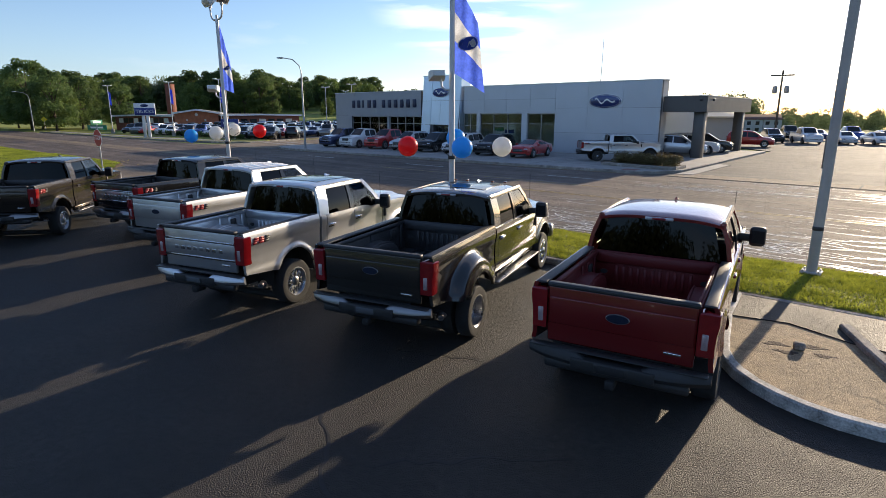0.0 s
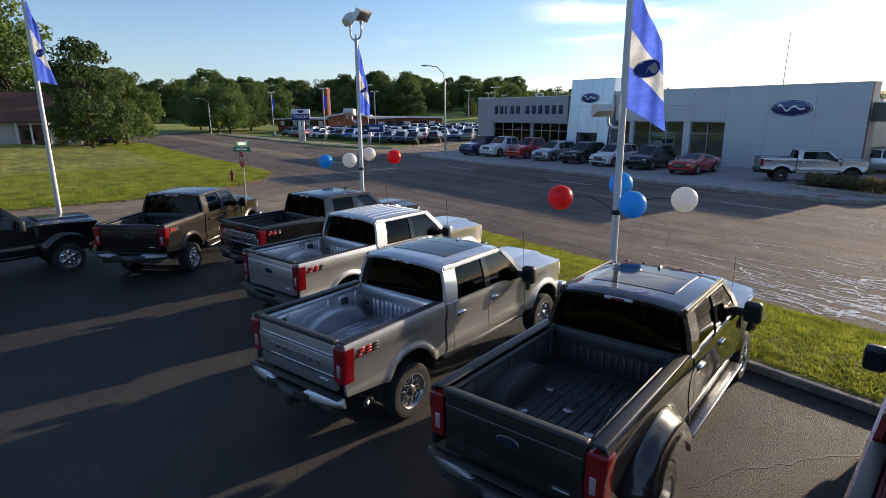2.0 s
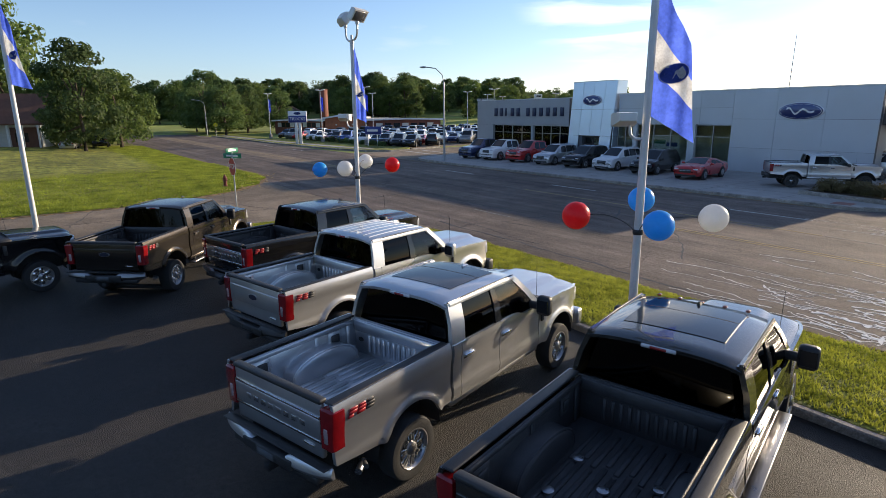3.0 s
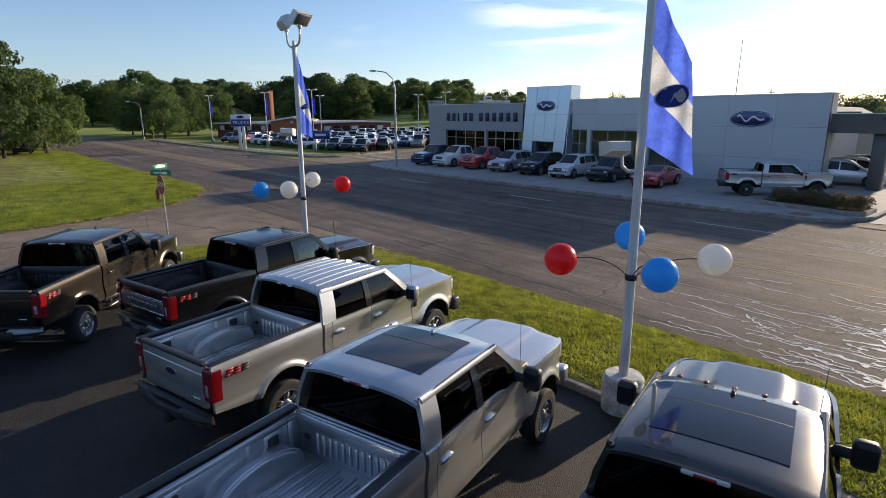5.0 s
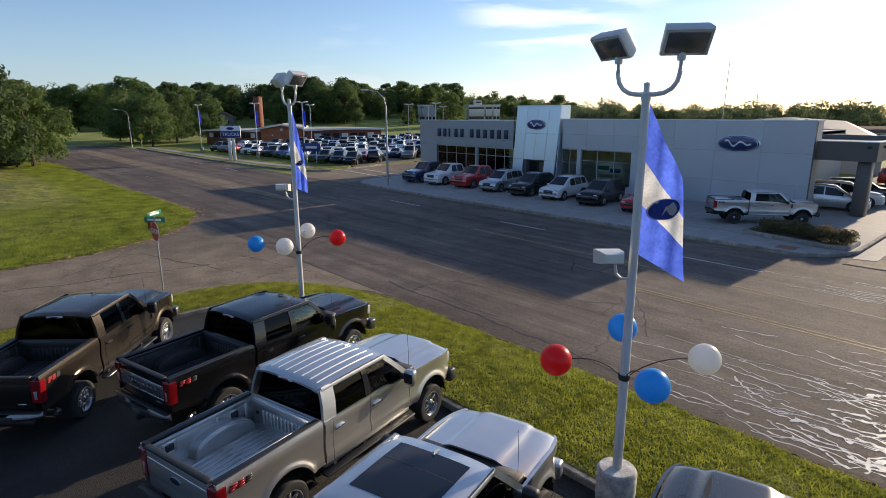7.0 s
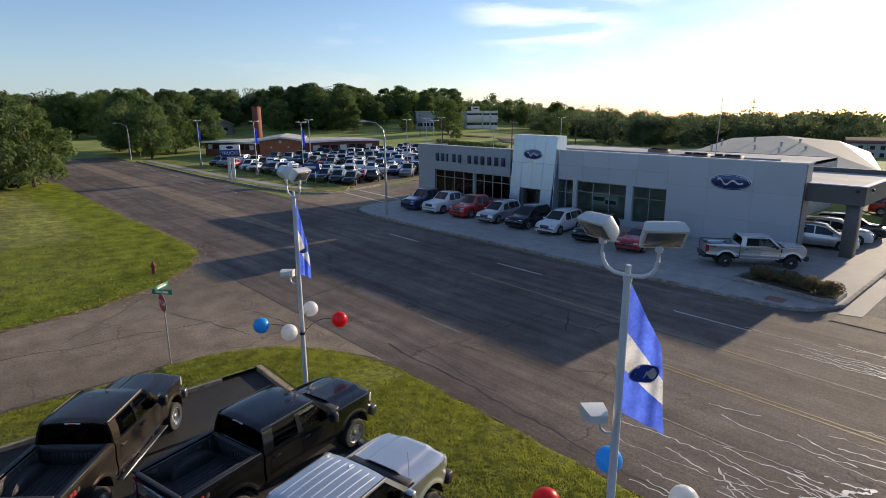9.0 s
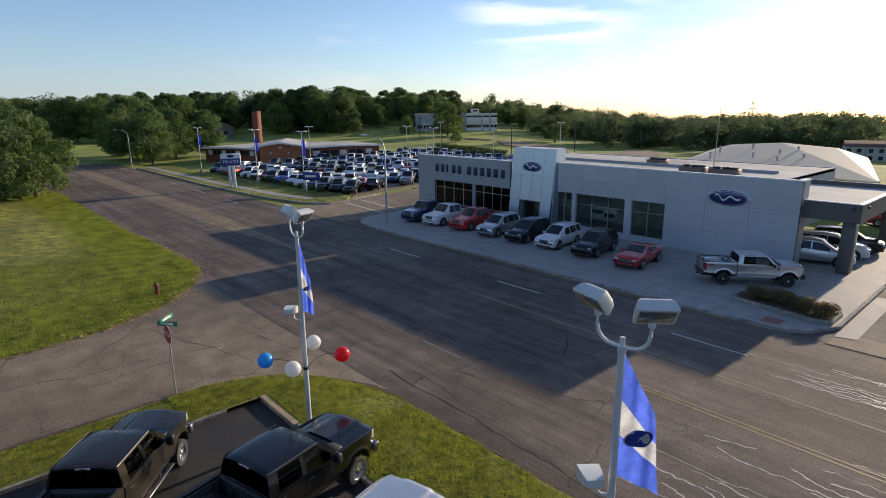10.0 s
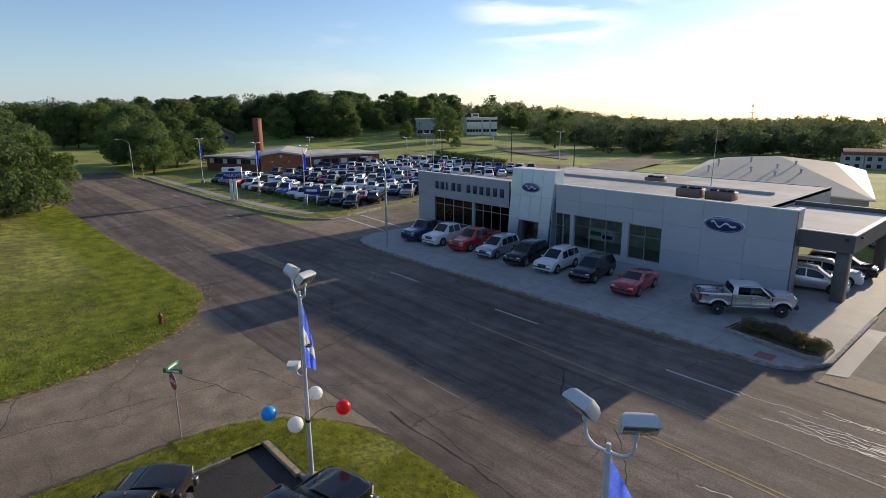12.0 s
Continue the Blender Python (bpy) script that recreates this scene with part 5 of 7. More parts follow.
def flag(parent, top, width, out_dir, drop, tall, seed, corner=(0.52, 2.9)):
    """A drooping three-band banner: blue, white with an oval, blue."""
    rng = random.Random(seed)
    o, side = Vector(out_dir).normalized(), Vector((-out_dir[1], out_dir[0], 0)).normalized()
    ph = rng.uniform(0, 6)

    def at(u, v):
        free = Vector((0, 0, -drop)) * (1 - v) + Vector((0, 0, -corner[1])) * v
        fx = width * (1 - v) + corner[0] * v
        p = o * (fx * u) + Vector((0, 0, -tall * v * (1 - u) + free.z * u))
        rip = 0.07 * u * math.sin(4.0 * u + 4 * v + ph) + 0.022 * math.sin(14 * u + 3 * v + ph) * min(1, 3 * u)
        return Vector(top) + o * 0.05 + p + side * rip
    nb = []
    for name, v0, v1, mm in (("blue_band", 0.0, 0.37, "flag_blue"), ("white_band", 0.37, 0.66, "flag_white"), ("lower_band", 0.66, 1.0, "flag_blue")):
        rows = [[tuple(at(i / 16, v0 + (v1 - v0) * k / 8)) for i in range(17)] for k in range(9)]
        nb.append(part(name, smooth(from_lists(*grid(rows)), 80), M[mm], parent))
    centre = at(0.52, 0.515)

    def level(du, dz):
        """The spot on the cloth du across and dz metres above the oval's centre, with no shear."""
        u = 0.52 + du
        v = (Vector(top).z - centre.z - dz - drop * u) / (tall * (1 - u) + (corner[1] - drop) * u)
        return at(u, v)
    tilt, high = 0.10, 0.21 * corner[0]
    for off in (0.008, -0.008):
        for grow, lift_, mm, nm in ((1.0, 1.0, "flag_white", "oval_rim"), (0.93, 1.4, "flag_mark", "oval_mark")):
            ring = [tuple(level(0.40 * grow * math.cos(2 * math.pi * k / 28), high * grow * math.sin(2 * math.pi * k / 28) + tilt * 0.40 * math.cos(2 * math.pi * k / 28)) + side * off * lift_) for k in range(28)]
            part(nm, from_lists(ring + [tuple(level(0, 0) + side * off * lift_)], [(k, (k + 1) % 28, 28) for k in range(28)]), M[mm], nb[1], "plain blue oval on the white band" if nm == "oval_mark" else "")
        wave = [[tuple(level(-0.25 + 0.50 * i / 20, high * (0.42 * math.sin(0.6 + i * 0.6) * (1 - 0.7 * i / 20) + 0.16 * k) - 0.08 * high + tilt * (-0.25 + 0.50 * i / 20)) + side * off * 1.9) for i in range(21)] for k in (-1, 1)]
        part("oval_stroke", from_lists(*grid(wave)), M["flag_white"], nb[1])


def light_pole(x, y, label, colours, ground, block, flag_dir, flag_kind, heads=True, balloons=True, fork=R_DIR, look_to=-F_DIR, lift=0.0, low=True, spots=((-1.07, 0.05, 0.31), (1.29, 0.1, 0.27), (0.10, -0.85, 0.32), (0.27, 1.0, 0.48))):
    p = thing("light_pole", (x, y, ground), 0, label, "light pole", "lot light poles")
    part("pole", tube([(0, 0, 0.02), (0, 0, 3.5), (0, 0, 7.05 + lift - ground)], 0.085, 12, 0.062), M["pole"], p)
    z7 = 7.1 + lift - ground
    part("collar", lathe([(0.075, z7 - 0.12), (0.075, z7 - 0.02), (0.045, z7), (0.045, z7 + 0.14), (0.0001, z7 + 0.15)], "z", 12), M["pole"], p)
    if heads:
        for s in (-1, 1):
            c = Vector(fork) * s
            pts = [tuple(c * a + Vector((0, 0, z7 + b))) for a, b in ((0.0, -0.02), (0.12, -0.03), (0.26, -0.01), (0.37, 0.05), (0.44, 0.15), (0.47, 0.28), (0.47, 0.50))]
            arm = part("arm", tube(pts, 0.035, 8), M["pole"], p)
            part("knuckle", moved(lathe([(0.055, 0.0), (0.065, 0.05), (0.05, 0.13)], "z", 10), Matrix.Translation(c * 0.47 + Vector((0, 0, z7 + 0.43)))), M["pole"], arm)
            face = (Vector(look_to) + Vector(fork) * (0.15 if s > 0 else -0.85)).normalized()
            lamp_box(p, c * (0.50 if s > 0 else 0.54) + Vector((0, 0, z7 + 0.74)), (face.x, face.y, 0), 38)
    z4 = 4.2 + lift - ground
    pts = [tuple(-R_DIR * a + Vector((0, 0, z4 + b))) for a, b in ((0.03, 0.0), (0.18, 0.0), (0.27, 0.08), (0.29, 0.25))]
    if low:
        part("low_arm", tube(pts, 0.028, 8), M["pole"], p)
        lamp_box(p, -R_DIR * 0.38 + Vector((0, 0, z4 + 0.36)), tuple(F_DIR), 8, (0.40, 0.52, 0.22), "low_lamp")
    if block:
        part("base_block", lathe([(0.345, -0.1), (0.345, 0.58), (0.32, 0.62), (0.30, 0.64), (0.0001, 0.65)], "z", 28), M["whitewash"], p, "round whitewashed concrete footing")
    else:
        part("base_plate", lathe([(0.26, -0.05), (0.26, 0.06), (0.22, 0.09), (0.0001, 0.09)], "z", 20), M["kerb"], p)
    zc = 2.47 - ground
    if balloons:
        part("clamp", lathe([(0.09, zc - 0.05), (0.10, zc - 0.03), (0.10, zc + 0.03), (0.09, zc + 0.05)], "z", 12), M["cable"], p)
        for (dx, dy, up), c in zip(spots, colours):
            d = R_DIR * dx * 1.0 + F_DIR * dy
            pts = [tuple(d * a + Vector((0, 0, zc + up * b))) for a, b in ((0.05 + 0.80 * q / 9, 1.06 * math.sin(math.pi * 0.58 * (q / 9) ** 0.8)) for q in range(10))]
            rod = part("balloon_rod", tube(pts, 0.009, 6), M["cable"], p)
            part("balloon", ball(0.265, tuple(d * 1.08 + Vector((0, 0, zc + up * 0.95))), (1, 1, 1.0), 24), M["balloon_" + c], rod, c + " vinyl balloon")
    w, drop, corner, tall = flag_kind
    flag(p, (0, 0, z7 - 0.13), w, tuple(flag_dir), drop, tall, int(abs(x) * 10), corner)
    return p


light_pole(-6.68, 13.25, "white steel light pole with blue banner and balloons", ("red", "white", "blue", "blue"), LOT_Z, True, R_DIR, (0.60, 1.15, (0.82, 2.85), 2.36), fork=(R_DIR * 0.74 - F_DIR * 0.67).normalized(), look_to=(-F_DIR - R_DIR * 0.25).normalized())
light_pole(-18.45, 13.43, "white steel light pole with furled banner and balloons", ("blue", "red", "white", "white"), 0.2, False, R_DIR, (0.30, 1.4, (0.36, 2.6), 2.45), fork=(R_DIR * 0.62 - F_DIR * 0.78).normalized(), look_to=(R_DIR * 0.8 - F_DIR * 0.35).normalized(), spots=((-1.27, 0.05, 0.28), (1.15, 0.1, 0.46), (-0.18, -0.85, 0.42), (0.06, 1.0, 0.50)))
light_pole(-22.83, 3.91, "white steel light pole with blue banner", (), 0.2, False, R_DIR, (0.36, 1.4, (0.62, 2.75), 2.6), heads=True, balloons=False, lift=1.25, low=False)


# ---- showroom ----
def clad(parent_name, x0, x1, y, z0, z1, nx, nz, material, label, gap=0.014, proud=0.035):
    """A wall of panels on a dark backing, the joints recessed."""
    back = solid(parent_name, box(x0, x1, y + 0.02, y + 0.32, z0, z1), M["joint"], label, "wall")
    for i in range(nx):
        for k in range(nz):
            a, b = x0 + (x1 - x0) * i / nx + gap / 2, x0 + (x1 - x0) * (i + 1) / nx - gap / 2
            c, d = z0 + (z1 - z0) * k / nz + gap / 2, z0 + (z1 - z0) * (k + 1) / nz - gap / 2
            part("panel", box(a, b, y - proud + 0.02, y + 0.03, c, d), M[material], back)
    return back


FY = 48.2
clad("wall_left_front", -54.35, -39.9, FY, 3.32, 6.0, 4, 1, "panel_grey", "pale grey clad showroom wall over the left windows")
clad("wall_left_pier", -54.35, -51.4, FY, -0.2, 3.32, 1, 1, "panel_grey", "pale grey clad pier at the showroom corner")
clad("wall_right_top", -34.0, -23.4, FY, 3.62, 6.2, 4, 2, "panel", "bluish metal panels over the showroom windows")
clad("wall_right_front", -23.4, -13.9, FY, -0.2, 6.2, 3, 3, "panel", "bluish metal panel wall of the showroom")
solid("wall_left_side", box(-54.35, -54.05, FY + 0.33, 56.3, -0.2, 5.3), M["panel_grey"], "pale grey side wall of the showroom", "wall")
solid("wall_right_side", box(-14.25, -13.95, FY + 0.33, FY + 1.6, -0.2, 6.2), M["panel_grey"], "end return of the showroom wall", "wall")
solid("wall_left_rear", box(-54.35, -46.6, 56.32, 56.6, -0.2, 5.06), M["panel_grey"], "plain rear wall of the shallow showroom wing", "wall")
solid("wall_rear_side", prism([(-46.9, 56.62), (-46.6, 56.62), (-50.2, 73.68), (-50.5, 73.68)], -0.2, 5.06), M["panel_grey"], "plain side wall of the rear showroom block", "wall")
solid("wall_back", box(-50.5, -18.3, 73.7, 74, -0.2, 5.06), M["panel_grey"], "plain rear wall of the showroom", "wall")
solid("wall_inner_side", box(-18.6, -18.3, FY + 0.4, 73.7, -0.2, 5.04), M["panel_grey"], "side wall of the showroom under the canopy", "wall")
solid("roof_showroom", prism([(-54.0, FY + 0.35), (-18.3, FY + 0.35), (-18.3, 73.6), (-50.15, 73.6), (-46.55, 56.3), (-54.0, 56.3)], 4.75, 5.0), M["roofing"], "flat pale gravel roof of the showroom", "roof")
solid("roof_rear_parapet", box(-48.0, -20.5, 64.0, 64.3, 5.0, 5.25), M["panel_grey"], "low rear parapet on the showroom roof", "roof")
solid("trim_coping_left", box(-54.4, -39.2, FY - 0.06, FY + 0.36, 6.002, 6.06), M["coping"], "thin pale coping along the showroom roof edge", "coping")
solid("trim_coping_right", box(-34.0, -13.86, FY - 0.06, FY + 0.36, 6.202, 6.28), M["coping"], "bright white coping along the showroom roof edge", "coping")
solid("trim_coping_side", box(-14.3, -13.86, FY + 0.36, FY + 1.64, 6.202, 6.28), M["coping"], "bright white coping on the wall return", "coping")
solid("pavement_side_yard", prism([(-66.5, 57), (-47.4, 57), (-51, 74.5), (-22, 75), (-22, 80), (-70, 80)], -0.3, 0.02), M["street"], "worn asphalt yard behind the showroom wing", "pavement")
solid("floor_showroom", box(-54.0, -18.6, FY + 0.35, 54.0, -0.1, 0.165), M["interior_floor"], "tiled showroom floor behind the glass", "floor")
solid("wall_showroom_back", box(-54.0, -18.6, 53.8, 54, 0.16, 4.7), M["interior"], "dim back wall inside the showroom", "wall")
solid("ceiling_showroom", box(-54.0, -18.6, FY + 0.4, 53.8, 3.75, 3.85), M["interior"], "dim showroom ceiling", "ceiling")


def shop_window(name, x0, x1, z0, z1, n, bars, label):
    w = tagged(new(name), label, "window", "", "structure")
    w.matrix_basis = pose(0, FY + 0.18, 0)
    f = 0.06
    part("window_frame", join(box(x0, x1, -0.06, 0.06, z0, z0 + f), box(x0, x1, -0.06, 0.06, z1 - f, z1), box(x0, x0 + f, -0.06, 0.06, z0 + f, z1 - f), box(x1 - f, x1, -0.06, 0.06, z0 + f, z1 - f)), M["mullion"], w)
    for k in range(1, n):
        x = x0 + (x1 - x0) * k / n
        part("mullion", box(x - 0.03, x + 0.03, -0.065, 0.065, z0 + f, z1 - f), M["mullion"], w)
    for zb in bars:
        part("transom", box(x0 + f, x1 - f, -0.055, 0.055, zb - 0.025, zb + 0.025), M["mullion"], w)
    for k in range(n):
        a, b = x0 + (x1 - x0) * k / n, x0 + (x1 - x0) * (k + 1) / n
        pane = part("pane", box(a + 0.031, b - 0.031, -0.006, 0.006, z0 + f, z1 - f), M["shop_glass"], w)
        pane.visible_shadow = False
    return w


shop_window("window_1", -51.4, -45.2, 0.15, 3.3, 4, (2.5,), "tall glazed shopfront with slim grey mullions")
shop_window("window_2", -44.9, -39.9, 0.15, 3.3, 4, (2.5,), "tall glazed shopfront with slim grey mullions")
solid("wall_left_mullion_pier", box(-45.2, -44.9, FY - 0.02, FY + 0.3, 0.0, 3.32), M["panel_grey"], "grey pier between the showroom windows", "wall")
shop_window("window_3", -31.9, -26.95, 0.62, 3.6, 3, (2.65,), "dark glazed showroom window with slim mullions")
shop_window("window_4", -26.35, -23.42, 0.62, 3.6, 2, (2.65,), "dark glazed showroom window with slim mullions")
shop_window("window_5", -34.0, -32.3, 0.15, 3.6, 2, (2.4,), "glazed entrance doors of the showroom")
solid("wall_window_pier", box(-26.95, -26.35, FY - 0.015, FY + 0.3, 0.0, 3.62), M["panel"], "metal pier between the showroom windows", "wall")
solid("wall_entrance_pier", box(-32.3, -31.9, FY - 0.015, FY + 0.3, 0.0, 3.62), M["panel"], "metal pier beside the entrance doors", "wall")
solid("wall_sill", box(-31.9, -23.4, FY - 0.03, FY + 0.3, 0.0, 0.62), M["panel"], "low metal sill wall below the windows", "wall")
sign = thing("window_banner", (-29.3, FY + 0.55, 2.05), 0, "pale banner hung behind the showroom window", "banner")
part("sheet", box(-1.35, 1.35, -0.01, 0.01, -0.5, 0.5), M["sign_white"], sign)
part("print_bar", box(-1.1, 0.0, -0.018, -0.008, -0.12, 0.22, 0.004), M["sign_green"], sign)
part("print_bar", box(0.1, 1.15, -0.018, -0.008, -0.32, 0.02, 0.004), M["sign_blue"], sign)

# entrance tower of bright metal panels
tower = tagged(new("wall_tower"), "bright brushed-metal entrance tower with tapering front", "wall", "", "structure")
TY0, TY1, TZ = FY - 0.55, FY + 1.2, 7.43
ty = lambda z: TY0 - 0.15 + 0.05 * z
part("tower_core", box(-38.9, -34.2, ty(TZ) + 0.06, TY1, 2.45, TZ - 0.03), M["joint"], tower)
part("tower_leg", box(-38.95, -37.75, TY0 + 0.1, TY1, -0.2, 2.45), M["joint"], tower)
part("tower_leg", box(-35.6, -34.25, TY0 + 0.1, TY1, -0.2, 2.45), M["joint"], tower)
for i in range(4):
    for k in range(3):
        z0, z1 = (0.0, 2.45, 4.9)[k], (2.45, 4.9, TZ)[k]
        xl = lambda z, q: (-39.45 + 0.3 * z / TZ) + (5.05 + 0.15 * z / TZ) * q
        if k == 0 and i in (1, 2):
            continue
        q0, q1 = i / 4, (i + 1) / 4
        g = 0.012
        ring = lambda d: [(xl(z0, q0) + g, ty(z0) + d, z0 + g), (xl(z0, q1) - g, ty(z0) + d, z0 + g), (xl(z1, q1) - g, ty(z1) + d, z1 - g), (xl(z1, q0) + g, ty(z1) + d, z1 - g)]
        part("panel", loft([ring(0.0), ring(0.08)]), M["tower_metal"], tower)
for s_, x_ in ((-1, -39.2), (1, -34.12)):
    for k in range(3):
        z0, z1 = (0.0, 2.45, 4.9)[k], (2.45, 4.9, TZ)[k]
        part("side_panel", loft([[(x, ty(z0) + 0.085, z0 + 0.01), (x, TY1, z0 + 0.01), (x, TY1, z1 - 0.01), (x, ty(z1) + 0.085, z1 - 0.01)] for x in (x_ - 0.03, x_ + 0.03)]), M["tower_metal"], tower)
part("tower_cap", box(-39.2, -34.1, ty(TZ) - 0.02, TY1, TZ - 0.02, TZ + 0.05), M["coping"], tower)
door = tagged(new("door_1"), "dark glazed double entrance door in the tower", "door", "", "structure")
door.matrix_basis = pose(-36.65, TY0 + 0.5, 0.15)
part("door_frame", join(box(-1.06, -0.98, -0.05, 0.05, 0, 2.28), box(0.98, 1.04, -0.05, 0.05, 0, 2.28), box(-1.06, 1.04, -0.05, 0.05, 2.2, 2.28)), M["dark_frame"], door)
for x in (-0.98, 0.02):
    leaf = part("door_leaf", join(box(x, x + 0.07, -0.03, 0.03, 0, 2.2), box(x + 0.89, x + 0.96, -0.03, 0.03, 0, 2.2), box(x, x + 0.96, -0.03, 0.03, 2.1, 2.2), box(x, x + 0.96, -0.03, 0.03, 0, 0.12)), M["dark_frame"], door)
    part("glass", box(x + 0.07, x + 0.89, -0.005, 0.005, 0.12, 2.1), M["shop_glass"], leaf)


# wall sign: the name is shown as plain dark upright bars
letters = thing("wall_sign", (0, FY - 0.06, 0), 0, "row of plain dark letter-sized bars on the showroom wall", "sign")
xs = [-51.3 + 0.92 * k for k in range(5)] + [-46.1 + 0.98 * k for k in range(6)]
for k, x in enumerate(xs):
    part("letter_bar", box(x + 0.15, x + (0.30 if k == 2 else 0.62), -0.09, 0.055, 4.25, 5.12, 0.02), M["letter"], letters)


def oval_sign(x, y, z, w, h, label):
    o = thing("oval_sign", (x, y, z), 0, label, "sign", "oval wall signs")
    part("rim", oval(w, h, 0.14), M["logo_white"], o)
    part("border", moved(oval(w * 0.95, h * 0.91, 0.05), Matrix.Translation((0, -0.03, 0))), M["logo_blue"], o)
    part("inner_line", moved(oval(w * 0.90, h * 0.80, 0.03), Matrix.Translation((0, -0.040, 0))), M["logo_white"], o)
    part("field", moved(oval(w * 0.88, h * 0.77, 0.03), Matrix.Translation((0, -0.048, 0))), M["logo_blue"], o)
    rows = [[(-w * 0.30 + w * 0.60 * i / 28, y, h * ((0.20 - 0.15 * i / 28) * math.sin(0.6 + i * 0.42) + q)) for y, q in ((-0.048, -0.055), (-0.064, -0.055), (-0.064, 0.055), (-0.048, 0.055))] for i in range(29)]
    part("word_wave", loft(rows), M["logo_white"], o)
    return o


oval_sign(-36.7, ty(5.72) - 0.06, 5.72, 2.3, 0.98, "blue oval sign with white rim on the tower").rotation_euler.x = -math.atan(0.05)
oval_sign(-18.62, FY - 0.10, 4.62, 3.0, 1.22, "large blue oval sign with white rim on the wall")

# canopy beside the showroom
canopy = tagged(new("canopy"), "dark grey clad drive-through canopy with a pale roof edge", "canopy", "", "structure")
part("roof_slab", box(-18.2, -10.7, 49.0, 62.4, 4.0, 4.55), M["roofing"], canopy)
part("fascia_front", box(-13.9, -10.55, 48.75, 49.0, 3.72, 4.92), M["portico"], canopy)
part("fascia_side", box(-10.8, -10.55, 49.0, 62.6, 3.72, 4.92), M["portico"], canopy)
part("fascia_back", box(-18.2, -10.8, 62.35, 62.6, 3.72, 4.92), M["portico"], canopy)
part("coping", box(-13.85, -10.5, 48.7, 49.05, 4.922, 4.98), M["coping"], canopy)
part("coping", box(-10.85, -10.5, 49.05, 62.65, 4.922, 4.98), M["coping"], canopy)
for y in (49.2, 61.0):
    part("column", box(-11.6, -10.85, y, y + 0.95, 0.1, 3.72, 0.02), M["portico"], canopy)
for x, y in ((-11.0, 48.68), (-10.5, 50.2)):
    part("flood_lamp", box(x - 0.1, x + 0.1, y - 0.12, y + 0.06, 4.55, 4.72, 0.03), M["dark_frame"], canopy)

# service building behind with a hipped white roof
ann = tagged(new("arena_building"), "large low building with a broad cream hipped roof", "building", "", "")
part("wall", prism([(-40.2, 87), (-16.3, 81.2), (-24.6, 115), (-49, 118)], -5.5, 3.15), M["panel_grey"], ann)
E = [(-41, 86, 3.1), (-15.5, 80, 3.1), (-24, 116, 3.1), (-50, 119, 3.1)]
RA, RB, RM = (-38.9, 100, 5.5), (-24.6, 100, 5.55), (-31.7, 100, 6.05)
part("roof", smooth(from_lists([*E, *[(x, y, z + 0.15) for x, y, z in E], RA, RB, RM], [(0, 1, 5, 4), (1, 2, 6, 5), (2, 3, 7, 6), (3, 0, 4, 7), (4, 5, 10), (4, 10, 8), (5, 9, 10), (5, 6, 9), (6, 10, 9), (6, 7, 10), (7, 8, 10), (7, 4, 8), (0, 3, 2, 1)]), 5), M["white_roof"], ann, "broad cream metal hipped roof")
for k, (u, v) in enumerate(((0.2, 0.35), (0.62, 0.55), (0.72, 0.7), (0.66, 0.3), (0.35, 0.75), (0.48, 0.4), (0.15, 0.6), (0.8, 0.42))):
    x, y = -39 + 14.5 * u + (1 - v) * (u - 0.5) * 8, 84 + 16 * v
    z = 3.3 + 2.45 * v
    part("roof_vent", moved(lathe([(0.13, -0.5), (0.13, 0.6), (0.20, 0.62), (0.20, 0.78), (0.03, 0.85)], "z", 10), Matrix.Translation((x, y, z))), M["galv"], ann)
units = [(-25.6, 57.6, 2.2, 0.8), (-22.9, 57.9, 2.4, 0.75), (-33.5, 66.0, 2.0, 0.5)]
for x, y, w, h in units:
    u = thing("rooftop_unit", (x, y, 5.0), 0, "brown rooftop air handling unit on the flat roof", "rooftop unit", "rooftop units")
    part("casing", box(-w / 2, w / 2, -0.7, 0.7, 0, h, 0.03), M["brown_casing"], u)
    for q in (-0.3, 0.05, 0.33):
        part("fan_cowl", moved(lathe([(0.32, h), (0.36, h + 0.14), (0.30, h + 0.15), (0.28, h + 0.02)], "z", 14), Matrix.Translation((q * w, 0, 0))), M["dark_frame"], u)
mast = thing("radio_mast", (-24.8, 60.0, 5.0), 0, "thin galvanised whip mast on the roof", "mast")
part("mast_tube", tube([(0, 0, 0), (0.05, 0, 3), (0.1, 0, 6.3)], 0.045, 6, 0.02), M["galv"], mast)

# planter on the pad
planter = [(-13.95, 40.1), (-14.1, 38.6), (-9.7, 37.7), (-9.0, 38.0), (-8.95, 39.7), (-11.8, 40.3)]
solid("pavement_planter", prism(planter, 0.1, 0.30), M["mulch"], "mulched planting bed on the display pad", "planter")
kerb("kerb_planter", planter + planter[:2], 0.2, 0.1, 0.36)


